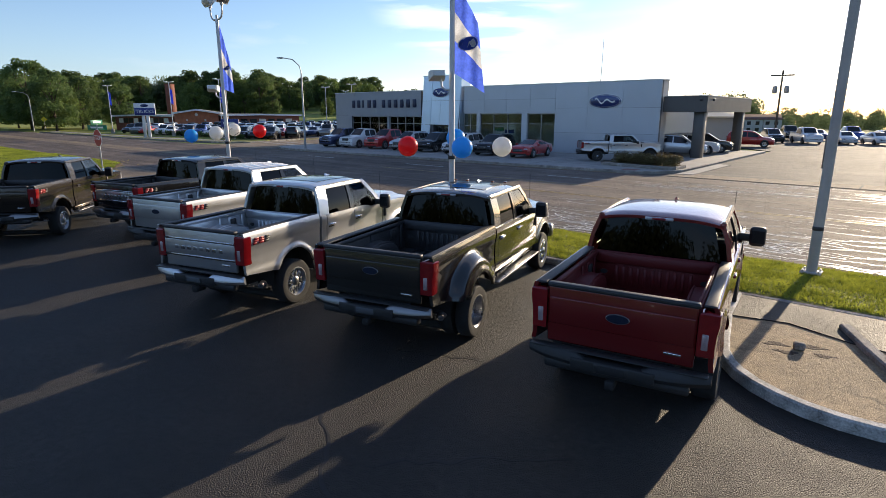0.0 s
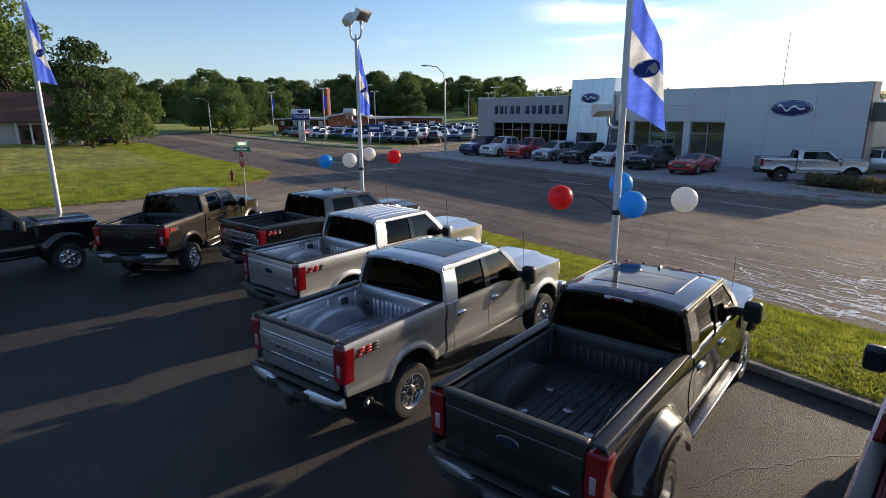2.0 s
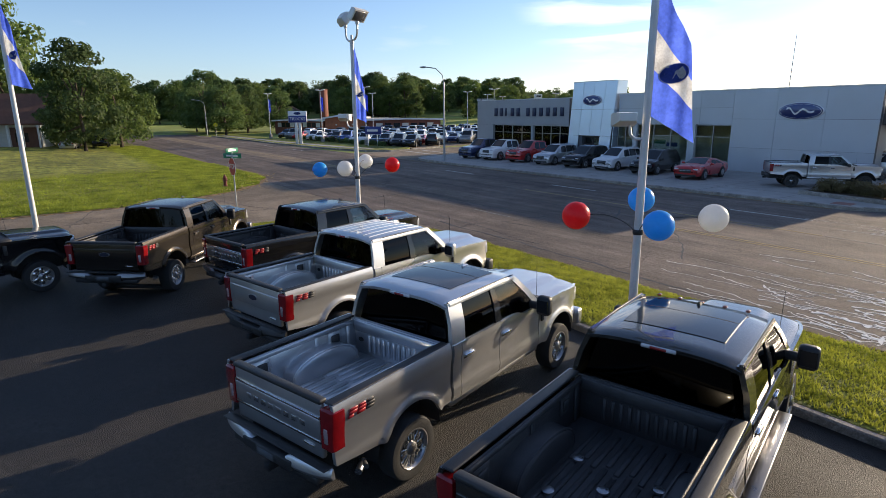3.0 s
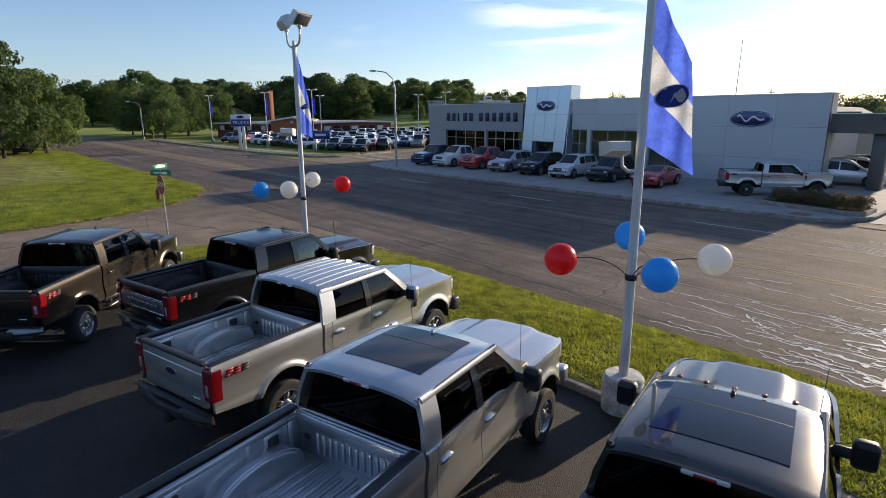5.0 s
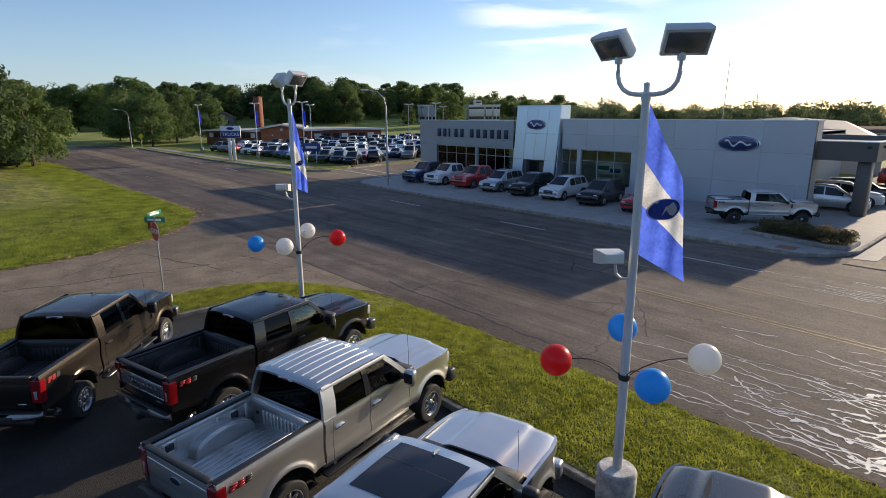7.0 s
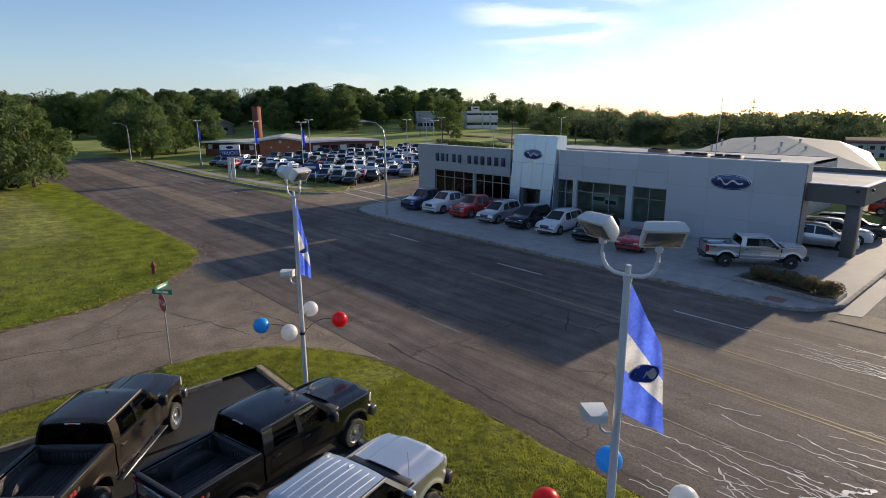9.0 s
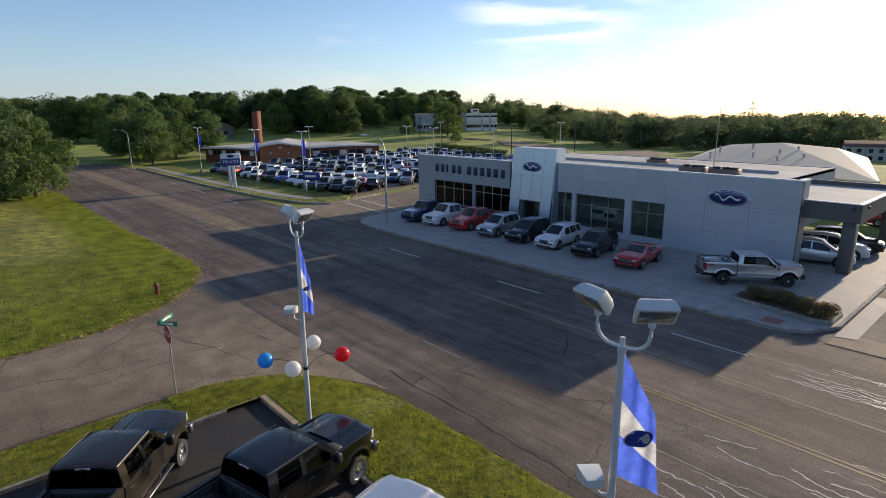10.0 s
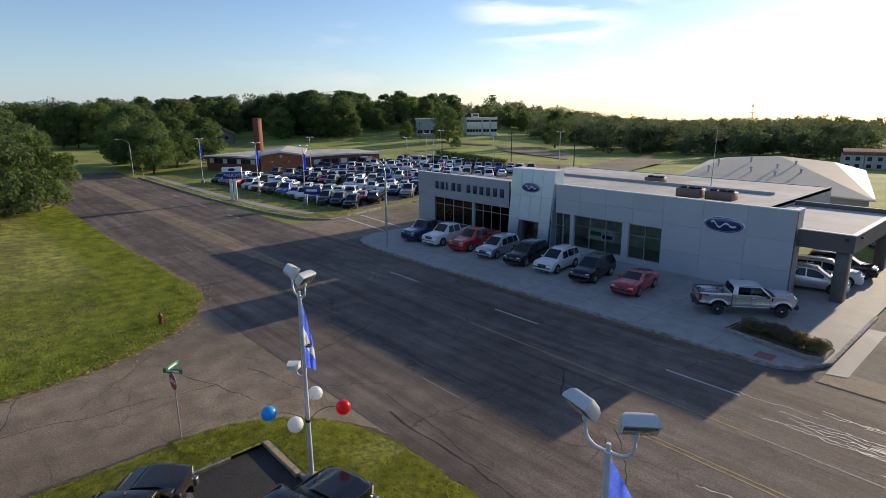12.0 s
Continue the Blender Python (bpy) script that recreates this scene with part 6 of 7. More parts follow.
# ---- other vehicles ----
CARS = {
    # half width, wheel radius, front axle, rear axle, stations (y, belt, top, top half width share)
    "suv": (0.93, 0.36, 1.42, -1.36, [(-2.36, 0.62, 0.78, 0.80), (-2.32, 0.86, 1.02, 0.84), (-2.22, 1.04, 1.40, 0.76), (-2.05, 1.08, 1.64, 0.70), (-1.80, 1.08, 1.70, 0.71), (-0.50, 1.05, 1.74, 0.73), (0.30, 1.02, 1.67, 0.72), (1.18, 1.00, 1.10, 0.80), (1.75, 0.96, 1.04, 0.82), (2.15, 0.86, 0.95, 0.80), (2.30, 0.70, 0.80, 0.74), (2.36, 0.52, 0.60, 0.66)],
            (-2.21, 1.41, -2.06, 1.62, 0.30, 1.655, 1.16, 1.115), [(-1.95, -1.30), (-1.24, -0.36), (-0.28, 0.80)]),
    "sedan": (0.91, 0.33, 1.45, -1.38, [(-2.42, 0.60, 0.74, 0.80), (-2.36, 0.84, 0.98, 0.84), (-1.80, 0.93, 1.03, 0.84), (-0.85, 0.95, 1.40, 0.68), (-0.20, 0.94, 1.45, 0.70), (0.35, 0.93, 1.42, 0.69), (1.20, 0.90, 0.98, 0.80), (1.85, 0.85, 0.92, 0.82), (2.25, 0.74, 0.82, 0.78), (2.40, 0.55, 0.62, 0.66)],
              (-1.72, 1.07, -0.90, 1.37, 0.38, 1.40, 1.16, 1.00), [(-1.30, -0.42), (-0.34, 0.85)]),
    "coupe": (0.95, 0.35, 1.44, -1.30, [(-2.38, 0.60, 0.76, 0.82), (-2.30, 0.86, 1.02, 0.86), (-1.85, 0.95, 1.06, 0.84), (-0.75, 0.98, 1.34, 0.66), (-0.25, 0.97, 1.37, 0.67), (0.10, 0.96, 1.35, 0.66), (0.98, 0.93, 1.00, 0.80), (1.75, 0.88, 0.96, 0.84), (2.20, 0.78, 0.86, 0.80), (2.38, 0.55, 0.64, 0.70)],
              (-1.70, 1.10, -0.80, 1.31, 0.13, 1.335, 0.94, 1.02), [(-1.15, -0.55), (-0.48, 0.70)]),
    "pickup": (0.99, 0.40, 1.80, -1.70, [(-2.85, 0.70, 0.85, 0.90), (-2.82, 1.10, 1.22, 0.92), (-0.98, 1.14, 1.26, 0.92), (-0.95, 1.16, 1.80, 0.74), (-0.70, 1.16, 1.90, 0.74), (0.20, 1.15, 1.93, 0.75), (0.65, 1.14, 1.88, 0.74), (1.36, 1.12, 1.24, 0.82), (2.10, 1.10, 1.20, 0.86), (2.65, 1.02, 1.12, 0.84), (2.80, 0.82, 0.95, 0.82), (2.85, 0.60, 0.70, 0.78)],
               (-0.975, 1.30, -0.955, 1.76, 0.66, 1.865, 1.33, 1.265), [(-0.78, 0.02), (0.10, 0.98)]),
}


def body_car(name, kind, colour, label, group="", plain=False):
    """A parked car that faces +y: one body shell, panes proud of it, wheels and lamps."""
    W, R_, ya, yb, st, (rb, rbz, rt, rtz, wt, wtz, wb_, wbz), sides = CARS[kind]
    c = thing(name, (0, 0, 0), 0, label, "pickup truck" if kind == "pickup" else "car", group)
    ys = [q[0] for q in st]
    rows = []
    for y, zb, zt, ws in st:
        w = W * (0.86 if y in (ys[0], ys[-1]) else 0.95 if y in (ys[1], ys[-2]) else 1.0)
        lo = 0.42 if y in (ys[0], ys[-1]) else 0.27
        half = [(0.5 * w, lo - 0.03), (0.90 * w, lo), (0.985 * w, lo + 0.20), (1.0 * w, lo + (zb - lo) * 0.62), (0.955 * w, zb), (ws * w, zt - 0.05), (ws * w * 0.86, zt - 0.008), (ws * w * 0.45, zt + 0.012)]
        rows.append([(x, y, z) for x, z in half] + [(-x, y, z) for x, z in reversed(half)])
    part("body", loft(rows), M[colour], c)
    at = lambda y, k: interp(y, ys, [q[k] for q in st])

    def skin(y, z):
        zb, zt, ws = at(y, 1), at(y, 2) - 0.05, at(y, 3)
        u = min(1.0, max(0.0, (z - zb) / max(0.02, zt - zb)))
        return W * (0.955 + (ws - 0.955) * u) + 0.008

    def across(name_, y0, z0, y1, z1, share, lift):
        rows_ = []
        for k in range(4):
            y, z = y0 + (y1 - y0) * k / 3, z0 + (z1 - z0) * k / 3
            hw = W * at(y, 3) * share
            rows_.append([(hw * q, y, at(y, 2) + 0.012 + lift - 0.018 * q * q) for q in span(-1, 1, 6)])
        part(name_, smooth(from_lists(*grid(rows_)), 60), M["pane_dark"], c)
    across("windscreen", wt - 0.0, wtz + 0.01, wb_, wbz + 0.015, 0.86, 0.012)
    back = 0.012 if kind in ("sedan", "coupe") else 0.0
    rows_ = [[(W * at(rb + (rt - rb) * k / 3, 3) * 0.84 * q, rb + (rt - rb) * k / 3 - 0.014, rbz + (rtz - rbz) * k / 3 + back) for q in span(-1, 1, 4)] for k in range(4)]
    part("rear_window", smooth(from_lists(*grid(rows_)), 60), M["pane_dark"], c)
    for s in (-1, 1):
        for a, b in ([(sides[0][0], sides[-1][1])] if plain else sides):
            rows_ = []
            for k in range(4):
                row = []
                for i in range(6):
                    y = a + (b - a) * i / 5
                    z0, z1 = at(y, 1) + 0.03, at(y, 2) - 0.12
                    z = z0 + max(0.015, z1 - z0) * k / 3
                    row.append((s * skin(y, z), y, z))
                rows_.append(row)
            part("side_window", smooth(from_lists(*grid(rows_)), 60), M["pane_dark"], c)
        for y in (ya, yb):
            if not plain:
                part("wheel_arch", moved(lathe([(R_ + 0.055, -0.03), (R_ + 0.055, 0.004), (R_ * 0.5, 0.006)] if s > 0 else [(R_ + 0.055, 0.03), (R_ + 0.055, -0.004), (R_ * 0.5, -0.006)], "x", 20), Matrix.Translation((s * W, y, R_ + 0.01))), M["chassis"], c)
            wh = part("wheel", moved(lathe([(R_ * 0.6, -0.11), (R_ * 0.9, -0.12), (R_, -0.08), (R_, 0.08), (R_ * 0.9, 0.12), (R_ * 0.6, 0.11)], "x", 20), Matrix.Translation((s * (W - 0.075), y, R_))), M["rubber"], c)
            if not plain:
                e_ = s * 0.012
                part("rim", moved(lathe([(R_ * 0.66, -e_), (R_ * 0.64, e_), (R_ * 0.3, e_ * 0.3), (0.06, e_ * 0.4), (0.05, e_ * 1.4), (0.001, e_ * 1.4)], "x", 16), Matrix.Translation((s * (W + 0.038), y, R_))), M["dark_chrome"], wh)
        f, rr_ = ys[-1], ys[0]
        zf, zr = at(f - 0.2, 2), at(rr_ + 0.1, 2)
        part("headlight", box(min(s * W * 0.52, s * W * 0.84), max(s * W * 0.52, s * W * 0.84), f - 0.42, f - 0.05, zf - 0.19, zf - 0.09, 0.03), M["clear_lens"], c)
        part("tail_light", box(min(s * W * 0.62, s * W * 0.86), max(s * W * 0.62, s * W * 0.86), rr_ - 0.005, rr_ + 0.2, zr - 0.26, zr - 0.08, 0.02), M["red_lens"], c)
        if not plain:
            part("mirror", box(min(s * W * 0.95, s * (W + 0.17)), max(s * W * 0.95, s * (W + 0.17)), wb_ - 0.42, wb_ - 0.32, at(wb_ - 0.4, 1) + 0.0, at(wb_ - 0.4, 1) + 0.14, 0.03), M[colour], c)
            if kind == "suv":
                part("roof_rail", tube([(s * W * 0.62, -1.75, 1.685), (s * W * 0.64, -0.5, 1.775), (s * W * 0.63, 0.2, 1.70)], 0.018, 5), M["dark_chrome"], c)
    if not plain:
        part("grille", box(-W * 0.44, W * 0.44, f - 0.12, f + 0.008, zf - 0.40, zf - 0.13, 0.05, 2), M["black_plastic"], c)
        part("grille_bar", box(-W * 0.46, W * 0.46, f + 0.004, f + 0.018, zf - 0.23, zf - 0.21, 0.006), M["chrome"], c)
        part("lower_bumper", box(-W * 0.74, W * 0.74, f - 0.2, f - 0.01, 0.25, 0.44, 0.04), M["black_plastic"], c)
    if kind == "pickup":
        part("bed_well", box(-W * 0.78, W * 0.78, -2.72, -1.06, 1.20, 1.285), M["chassis"], c)
        for s in (-1, 1):
            part("bed_rail", box(min(s * W * 0.78, s * W * 0.93), max(s * W * 0.78, s * W * 0.93), -2.80, -1.0, 1.20, 1.31, 0.02), M[colour], c)
        part("tailgate", box(-W * 0.78, W * 0.78, -2.83, -2.73, 0.85, 1.30, 0.02), M[colour], c)
    return c


PAD = "cars on the showroom pad"
pad_cars = [("pickup_truck", "pickup", "navy_paint", "dark blue pickup truck on the concrete pad", -46.0, 42.3, 186), ("pickup_truck", "pickup", "white_paint", "white pickup truck on the concrete pad", -43.0, 42.6, 185),
            ("pickup_truck", "pickup", "bright_red", "bright red pickup truck on the concrete pad", -39.5, 42.9, 185), ("suv_car", "suv", "silver", "silver crossover on the concrete pad", -36.0, 42.4, 187),
            ("suv_car", "suv", "black_paint", "black boxy crossover on the concrete pad", -32.6, 42.4, 186), ("suv_car", "suv", "white_paint", "white crossover with roof rails on the pad", -29.4, 42.5, 185),
            ("suv_car", "suv", "black_paint", "black crossover on the concrete pad", -25.9, 42.4, 187), ("coupe_car", "coupe", "bright_red", "bright red coupe on the concrete pad", -22.0, 42.0, 186)]
for name, kind, col, lab, x, y, a in pad_cars:
    body_car(name, kind, col, lab, PAD).matrix_basis = pose(x, y, 0.15, 0, 0, a)
truck((-16.2, 41.75, 0.15), -52.4, "silver", "silver pickup truck parked beside the planted bed", bumper="black", scale=0.93, style="dark", badge=True, big_mirrors=False, emblem=False, group=PAD)
for col, y, x in (("silver", 51.6, -13.4), ("white_paint", 54.5, -13.2), ("black_paint", 57.4, -12.9)):
    body_car("suv_car", "suv", col, {"silver": "silver", "white_paint": "white", "black_paint": "black"}[col] + " crossover parked under the canopy", "cars under the canopy").matrix_basis = pose(x, y, 0.15, 0, 0, -78)
body_car("suv_car", "suv", "bright_red", "dark red crossover on the driveway").matrix_basis = pose(-12.3, 72, 0.03, 0, 0, -80)

rng = random.Random(11)
kinds = [("suv", "white_paint"), ("suv", "magnetic"), ("suv", "silver"), ("pickup", "white_paint"), ("pickup", "grey_paint"), ("sedan", "silver"), ("sedan", "navy_paint"), ("suv", "black_paint"), ("pickup", "blue_paint"), ("sedan", "white_paint"), ("suv", "bronze"), ("sedan", "bright_red"), ("pickup", "black_paint"), ("sedan", "grey_paint")]
word = {"white_paint": "white", "magnetic": "dark grey", "silver": "silver", "grey_paint": "grey", "navy_paint": "dark blue", "black_paint": "black", "blue_paint": "bright blue", "bronze": "grey-brown", "bright_red": "red"}
templates = {}
U, V = Vector((-0.966, -0.05, 0)).normalized(), Vector((-0.23, 0.97, 0)).normalized()
o = Vector((-68.5, 47.6, 0))
n_cars = 0
for row in range(10):
    for k in range(15):
        if rng.random() < 0.06 or (row in (2, 5) and k % 7 == 6):
            continue
        p = o + U * (2.95 * k) + V * (row * 5.3 + (row // 2) * 2.2) + Vector((rng.uniform(-0.15, 0.15), rng.uniform(-0.3, 0.3), 0))
        kd = rng.choice(kinds)
        turn = math.degrees(math.atan2(-V.x, V.y)) + 30 + (180 if row % 2 == 0 else 0) + rng.uniform(-2, 2)
        m = pose(p.x, p.y, 0.035 + max(0.0, height(p.x, p.y)), 0, 0, turn)
        if kd not in templates:
            templates[kd] = body_car("pickup_truck" if kd[0] == "pickup" else kd[0] + "_car", kd[0], kd[1], word[kd[1]] + " " + {"suv": "crossover", "sedan": "saloon", "pickup": "pickup truck"}[kd[0]] + " in the crowded vehicle lot", "cars in the far lot", True)
            templates[kd].matrix_basis = m
        else:
            copy_thing(templates[kd], m)
for k in range(9):
    kd = rng.choice(list(templates))
    copy_thing(templates[kd], pose(-12.5 + 3.6 * (k % 5) + rng.uniform(-0.4, 0.4), 84 + 10 * (k // 5) + 0.8 * (k % 5), 0.03, 0, 0, 205 + rng.uniform(-6, 6)))
for k in range(5):
    kd = list(templates)[(k * 3 + 1) % len(templates)]
    copy_thing(templates[kd], pose(13.2, 46 + 3.3 * k, 0.0, 0, 0, 95))


# ---- brick building across the far street ----
def block(name, a, b, depth, height_, material, label, roof_mat, apex=0.0, base=0.0):
    """A building whose front runs from a to b; apex lifts a front gable."""
    a, b = Vector((*a, 0)), Vector((*b, 0))
    u = (b - a).normalized()
    n = Vector((-u.y, u.x, 0))
    w = (b - a).length
    t = thing(name, (a.x, a.y, base), math.degrees(math.atan2(u.y, u.x)), label, "building")
    part("wall", loft([[(0, y, -1), (w, y, -1), (w, y, height_), (w / 2, y, height_ + apex), (0, y, height_)] for y in (0, depth)]), M[material], t)
    for s in (0, 1):
        x0, x1 = (-0.5, w / 2) if s == 0 else (w / 2, w + 0.5)
        z0, z1 = (height_, height_ + apex) if s == 0 else (height_ + apex, height_)
        part("roof", loft([[(x0, y, z0 + 0.02), (x1, y, z1 + 0.02), (x1, y, z1 + 0.3), (x0, y, z0 + 0.3)] for y in (-0.6, depth + 0.4)]), M[roof_mat], t)
    part("fascia", loft([[(-0.5, y, height_ - 0.05), (w / 2, y, height_ + apex - 0.05), (w + 0.5, y, height_ - 0.05), (w + 0.5, y, height_ + 0.28), (w / 2, y, height_ + apex + 0.28), (-0.5, y, height_ + 0.28)] for y in (-0.66, -0.6)]), M["coping"], t)
    return t, w


bk, w = block("brick_building", (-122.6, 59.2), (-118.0, 66.8), 20, 3.5, "brick", "low red brick building with a pale shallow gable", "roofing", 0.75)
for x in (2.3, 6.0):
    part("wall_lamp", box(x, x + 0.35, -0.15, 0.0, 2.0, 2.35, 0.03), M["lamp_head"], bk)
part("louvre", moved(lathe([(0.32, -0.12), (0.32, 0.0)], "y", 16), Matrix.Translation((w / 2, 0, 3.35))), M["siding"], bk)
bl_, w = block("brick_building", (-137, 52.6), (-123.0, 58.9), 16, 2.95, "brick_dark", "brown brick wing with a window band under the eaves", "roofing", 0.2)
for k in range(10):
    part("window_pane", box(1.0 + 1.35 * k, 2.15 + 1.35 * k, -0.06, 0.02, 1.6, 2.6), M["stucco"] if k % 3 == 0 else M["pane_dark"], bl_)
br_, w = block("brick_building", (-117.6, 67.4), (-115.0, 86), 16, 3.05, "brick_dark", "brown brick wing with window groups", "roofing", 0.2)
for k in range(7):
    part("window_pane", box(2 + 2.2 * k, 3.6 + 2.2 * k, -0.06, 0.02, 1.3, 2.4), M["pane_dark"] if k % 3 else M["stucco"], br_)
ch = thing("brick_chimney", (-152.9, 72.7, 0), 30, "tall square red brick chimney", "chimney")
part("shaft", box(-0.85, 0.85, -0.85, 0.85, -0.5, 11.0, 0.03), M["brick_dark"], ch)
part("shaft_cap", box(-0.92, 0.92, -0.92, 0.92, 11.0, 11.25), M["brick_dark"], ch)

# school on the hill
sc = thing("hill_building", (-172.4, 171.7, 3.0), 55, "pale concrete two-storey school with recessed window bands", "building")
part("wall", box(0, 12.8, 0.5, 14, -2, 6.9), M["siding"], sc)
# grey slab over the left side, its shade put into the colour
part("side_wall", box(-0.25, 0, 0.1, 14, -2, 7.1), M["panel_grey"], sc)
for x0, x1 in ((0.0, 6.3), (6.9, 9.6), (10.2, 12.8)):
    part("base_band", box(x0, x1, 0, 0.5, -2, 1.2, 0.03), M["stucco"], sc)
    part("spandrel_panel", box(x0, x1, -0.15, 0.5, 2.4, 5.3, 0.03), M["stucco"], sc)
    part("parapet", box(x0, x1, -0.15, 0.6, 6.1, 7.1, 0.03), M["stucco"], sc)
    for z0, z1 in ((1.25, 2.35), (5.35, 6.05)):
        n = max(2, round((x1 - x0) / 1.3))
        for k in range(n):
            w = (x1 - x0) / n
            part("window_pane", box(x0 + w * k + 0.06, x0 + w * k + w - 0.06, 0.42, 0.52, z0, z1), M["pane_dark"], sc)
part("roof_slab", box(-0.1, 12.7, 0.6, 13.9, 6.9, 7.0), M["roofing"], sc)
part("stair_tower", box(2.6, 5.4, 1.4, 5, 6.9, 8.8, 0.05), M["stucco"], sc)
part("stair_tower_window", box(3.0, 5.0, 1.34, 1.42, 7.7, 8.3), M["pane_dark"], sc)
sc2 = thing("hill_building", (-181.0, 151.5, 3.0), 50, "low grey wing half hidden by trees", "building")
part("wall", box(0, 9, 0, 12, -2, 6.6), M["panel_grey"], sc2)
part("roof_edge", box(-0.3, 9.3, -0.3, 12.3, 6.6, 7.0), M["roofing"], sc2)
for x in (0.8, 3.4, 6.0):
    part("window_pane", box(x, x + 1.9, -0.1, 0.02, 1.2, 2.4), M["pane_dark"], sc2)


def draped(corners, nu, nv, lift):
    """A thin slab that follows the land between four corners."""
    a, b, c, d = (Vector(p) for p in corners)
    rows = []
    for i in range(nu + 1):
        p, q = a.lerp(b, i / nu), d.lerp(c, i / nu)
        rows.append([(*v, height(*v) + lift) for v in (p.lerp(q, j / nv) for j in range(nv + 1))])
    return smooth(from_lists(*grid(rows)), 60)


solid("pavement_court", draped([(-136, 150.5), (-109, 156), (-96, 136), (-122, 139)], 14, 8, 0.10), M["street"], "grey asphalt court on the grassy slope", "pavement")
solid("pavement_school_drive", draped([(-158, 146), (-139, 152), (-137, 148), (-156, 142.5)], 8, 2, 0.13), M["drive"], "asphalt drive below the school", "pavement")
for k in range(3):
    rh = thing("row_house", (-39.4 + 4.1 * k, 168.6 + 1.3 * k, -1.5), 17, "grey two-storey row house with a shingle roof", "house", "row houses")
    part("wall", box(0, 4.2, 0, 7, -1, 3.6), M["panel_grey"], rh)
    part("roof", loft([[(x, -0.3, 3.55), (x, 3.5, 4.7), (x, 7.3, 3.55), (x, 7.3, 3.7), (x, 3.5, 4.9), (x, -0.3, 3.7)] for x in (-0.05, 4.25)]), M["shingle"], rh)
    for x in (0.5, 2.5):
        for z in (0.5, 2.2):
            part("window_pane", box(x, x + 0.9, -0.06, 0.02, z, z + 0.9), M["pane_dark"], rh)

# houses
hs = thing("house", (-97.5, -0.6, 0.3), 78, "single-storey house with brown shingle roof and pale siding", "house")
wall = part("wall", box(-8, 7, -4, 4, -0.5, 3.3), M["siding"], hs)
for k in range(14):
    part("siding_board", box(-8, 3.4, -4.03, -3.99, 0.0 + 0.235 * k, 0.222 + 0.235 * k, 0.006), M["siding"], wall)
part("roof", loft([[(x, -5, 3.2), (x, 0, 7.0), (x, 5, 3.2), (x, 5, 3.4), (x, 0, 7.25), (x, -5, 3.4)] for x in (-8.8, 7.8)]), M["shingle"], hs)
for x in (3.6, 5.2, 6.9):
    part("porch_post", box(x - 0.1, x + 0.1, -4.9, -4.7, 0.0, 3.25), M["coping"], hs)
part("porch_recess", box(3.7, 6.9, -4.04, -3.98, 0.0, 2.9), M["shingle"], hs)
part("garage_door", box(-6.6, -3.2, -4.06, -3.99, 0, 2.4), M["coping"], hs)
part("window_pane", box(-1.0, 1.2, -4.07, -3.99, 1.0, 2.3), M["pane_dark"], hs)
part("window_pane", box(4.2, 5.6, -4.10, -4.02, 1.0, 2.2), M["pane_dark"], hs)
for kd, x, y, a in ((("sedan", "silver"), -90.0, 8.2, 80), (("suv", "black_paint"), -93.5, 12.2, 80)):
    if kd in templates:
        copy_thing(templates[kd], pose(x, y, 0.32, 0, 0, a))


# ---- signs, lamps, small street things ----
def stop_sign(x, y):
    t = thing("stop_sign", (x, y, 0.15), 0, "red octagonal stop sign under green street name blades", "road sign")
    part("post", tube([(0, 0, -0.1), (0.02, 0, 1.5), (0.03, 0, 3.0)], 0.03, 8), M["galv"], t)
    face = Matrix.Translation((0.03, 0, 2.42)) @ Matrix.Rotation(radians(4), 4, "Z")
    oct_ = lambda r, y0, y1: loft([[(r * math.cos(math.pi / 8 + k * math.pi / 4), yy, r * math.sin(math.pi / 8 + k * math.pi / 4)) for k in range(8)] for yy in (y0, y1)])
    plate = part("plate", moved(oct_(0.40, -0.045, -0.035), face), M["sign_white"], t)
    part("red_face", moved(oct_(0.375, -0.050, -0.044), face), M["stop_red"], plate)
    tx = bpy.data.curves.new("word", "FONT")
    tx.body, tx.size, tx.extrude, tx.align_x, tx.align_y = "STOP", 0.27, 0.003, "CENTER", "CENTER"
    w_ = new("word", tx)
    w_.data.materials.append(M["sign_white"])
    w_.parent = plate
    w_.matrix_basis = face @ Matrix.Translation((0, -0.054, 0)) @ Matrix.Rotation(radians(90), 4, "X")
    for k, (z, a) in enumerate(((2.86, 40), (3.08, -50))):
        b = part("name_blade", moved(box(-0.42, 0.42, -0.008, 0.008, -0.1, 0.1, 0.004), Matrix.Translation((0.03, 0, z)) @ Matrix.Rotation(radians(a), 4, "Z")), M["sign_green"], t, "green street name blade with plain white bar")
        for s in (-1, 1):
            part("name_bar", moved(box(-0.28, 0.26, s * 0.011 - 0.002, s * 0.011 + 0.002, -0.035, 0.04), Matrix.Translation((0.03, 0, z)) @ Matrix.Rotation(radians(a), 4, "Z")), M["sign_white"], b)
    return t


stop_sign(-24.62, 10.85)

hy = thing("fire_hydrant", (-38.75, 14.15, 0.06), 20, "faded red fire hydrant in the lawn", "hydrant")
part("barrel", lathe([(0.16, 0), (0.16, 0.06), (0.11, 0.08), (0.11, 0.5), (0.14, 0.52), (0.14, 0.57), (0.11, 0.6), (0.08, 0.7), (0.03, 0.75), (0.03, 0.8)], "z", 16), M["hydrant"], hy)
for a in (0, 90, 180):
    part("outlet_cap", moved(lathe([(0.055, 0.1), (0.055, 0.19), (0.03, 0.2)], "x", 10), Matrix.Rotation(radians(a), 4, "Z") @ Matrix.Translation((0, 0, 0.42))), M["hydrant"], hy)

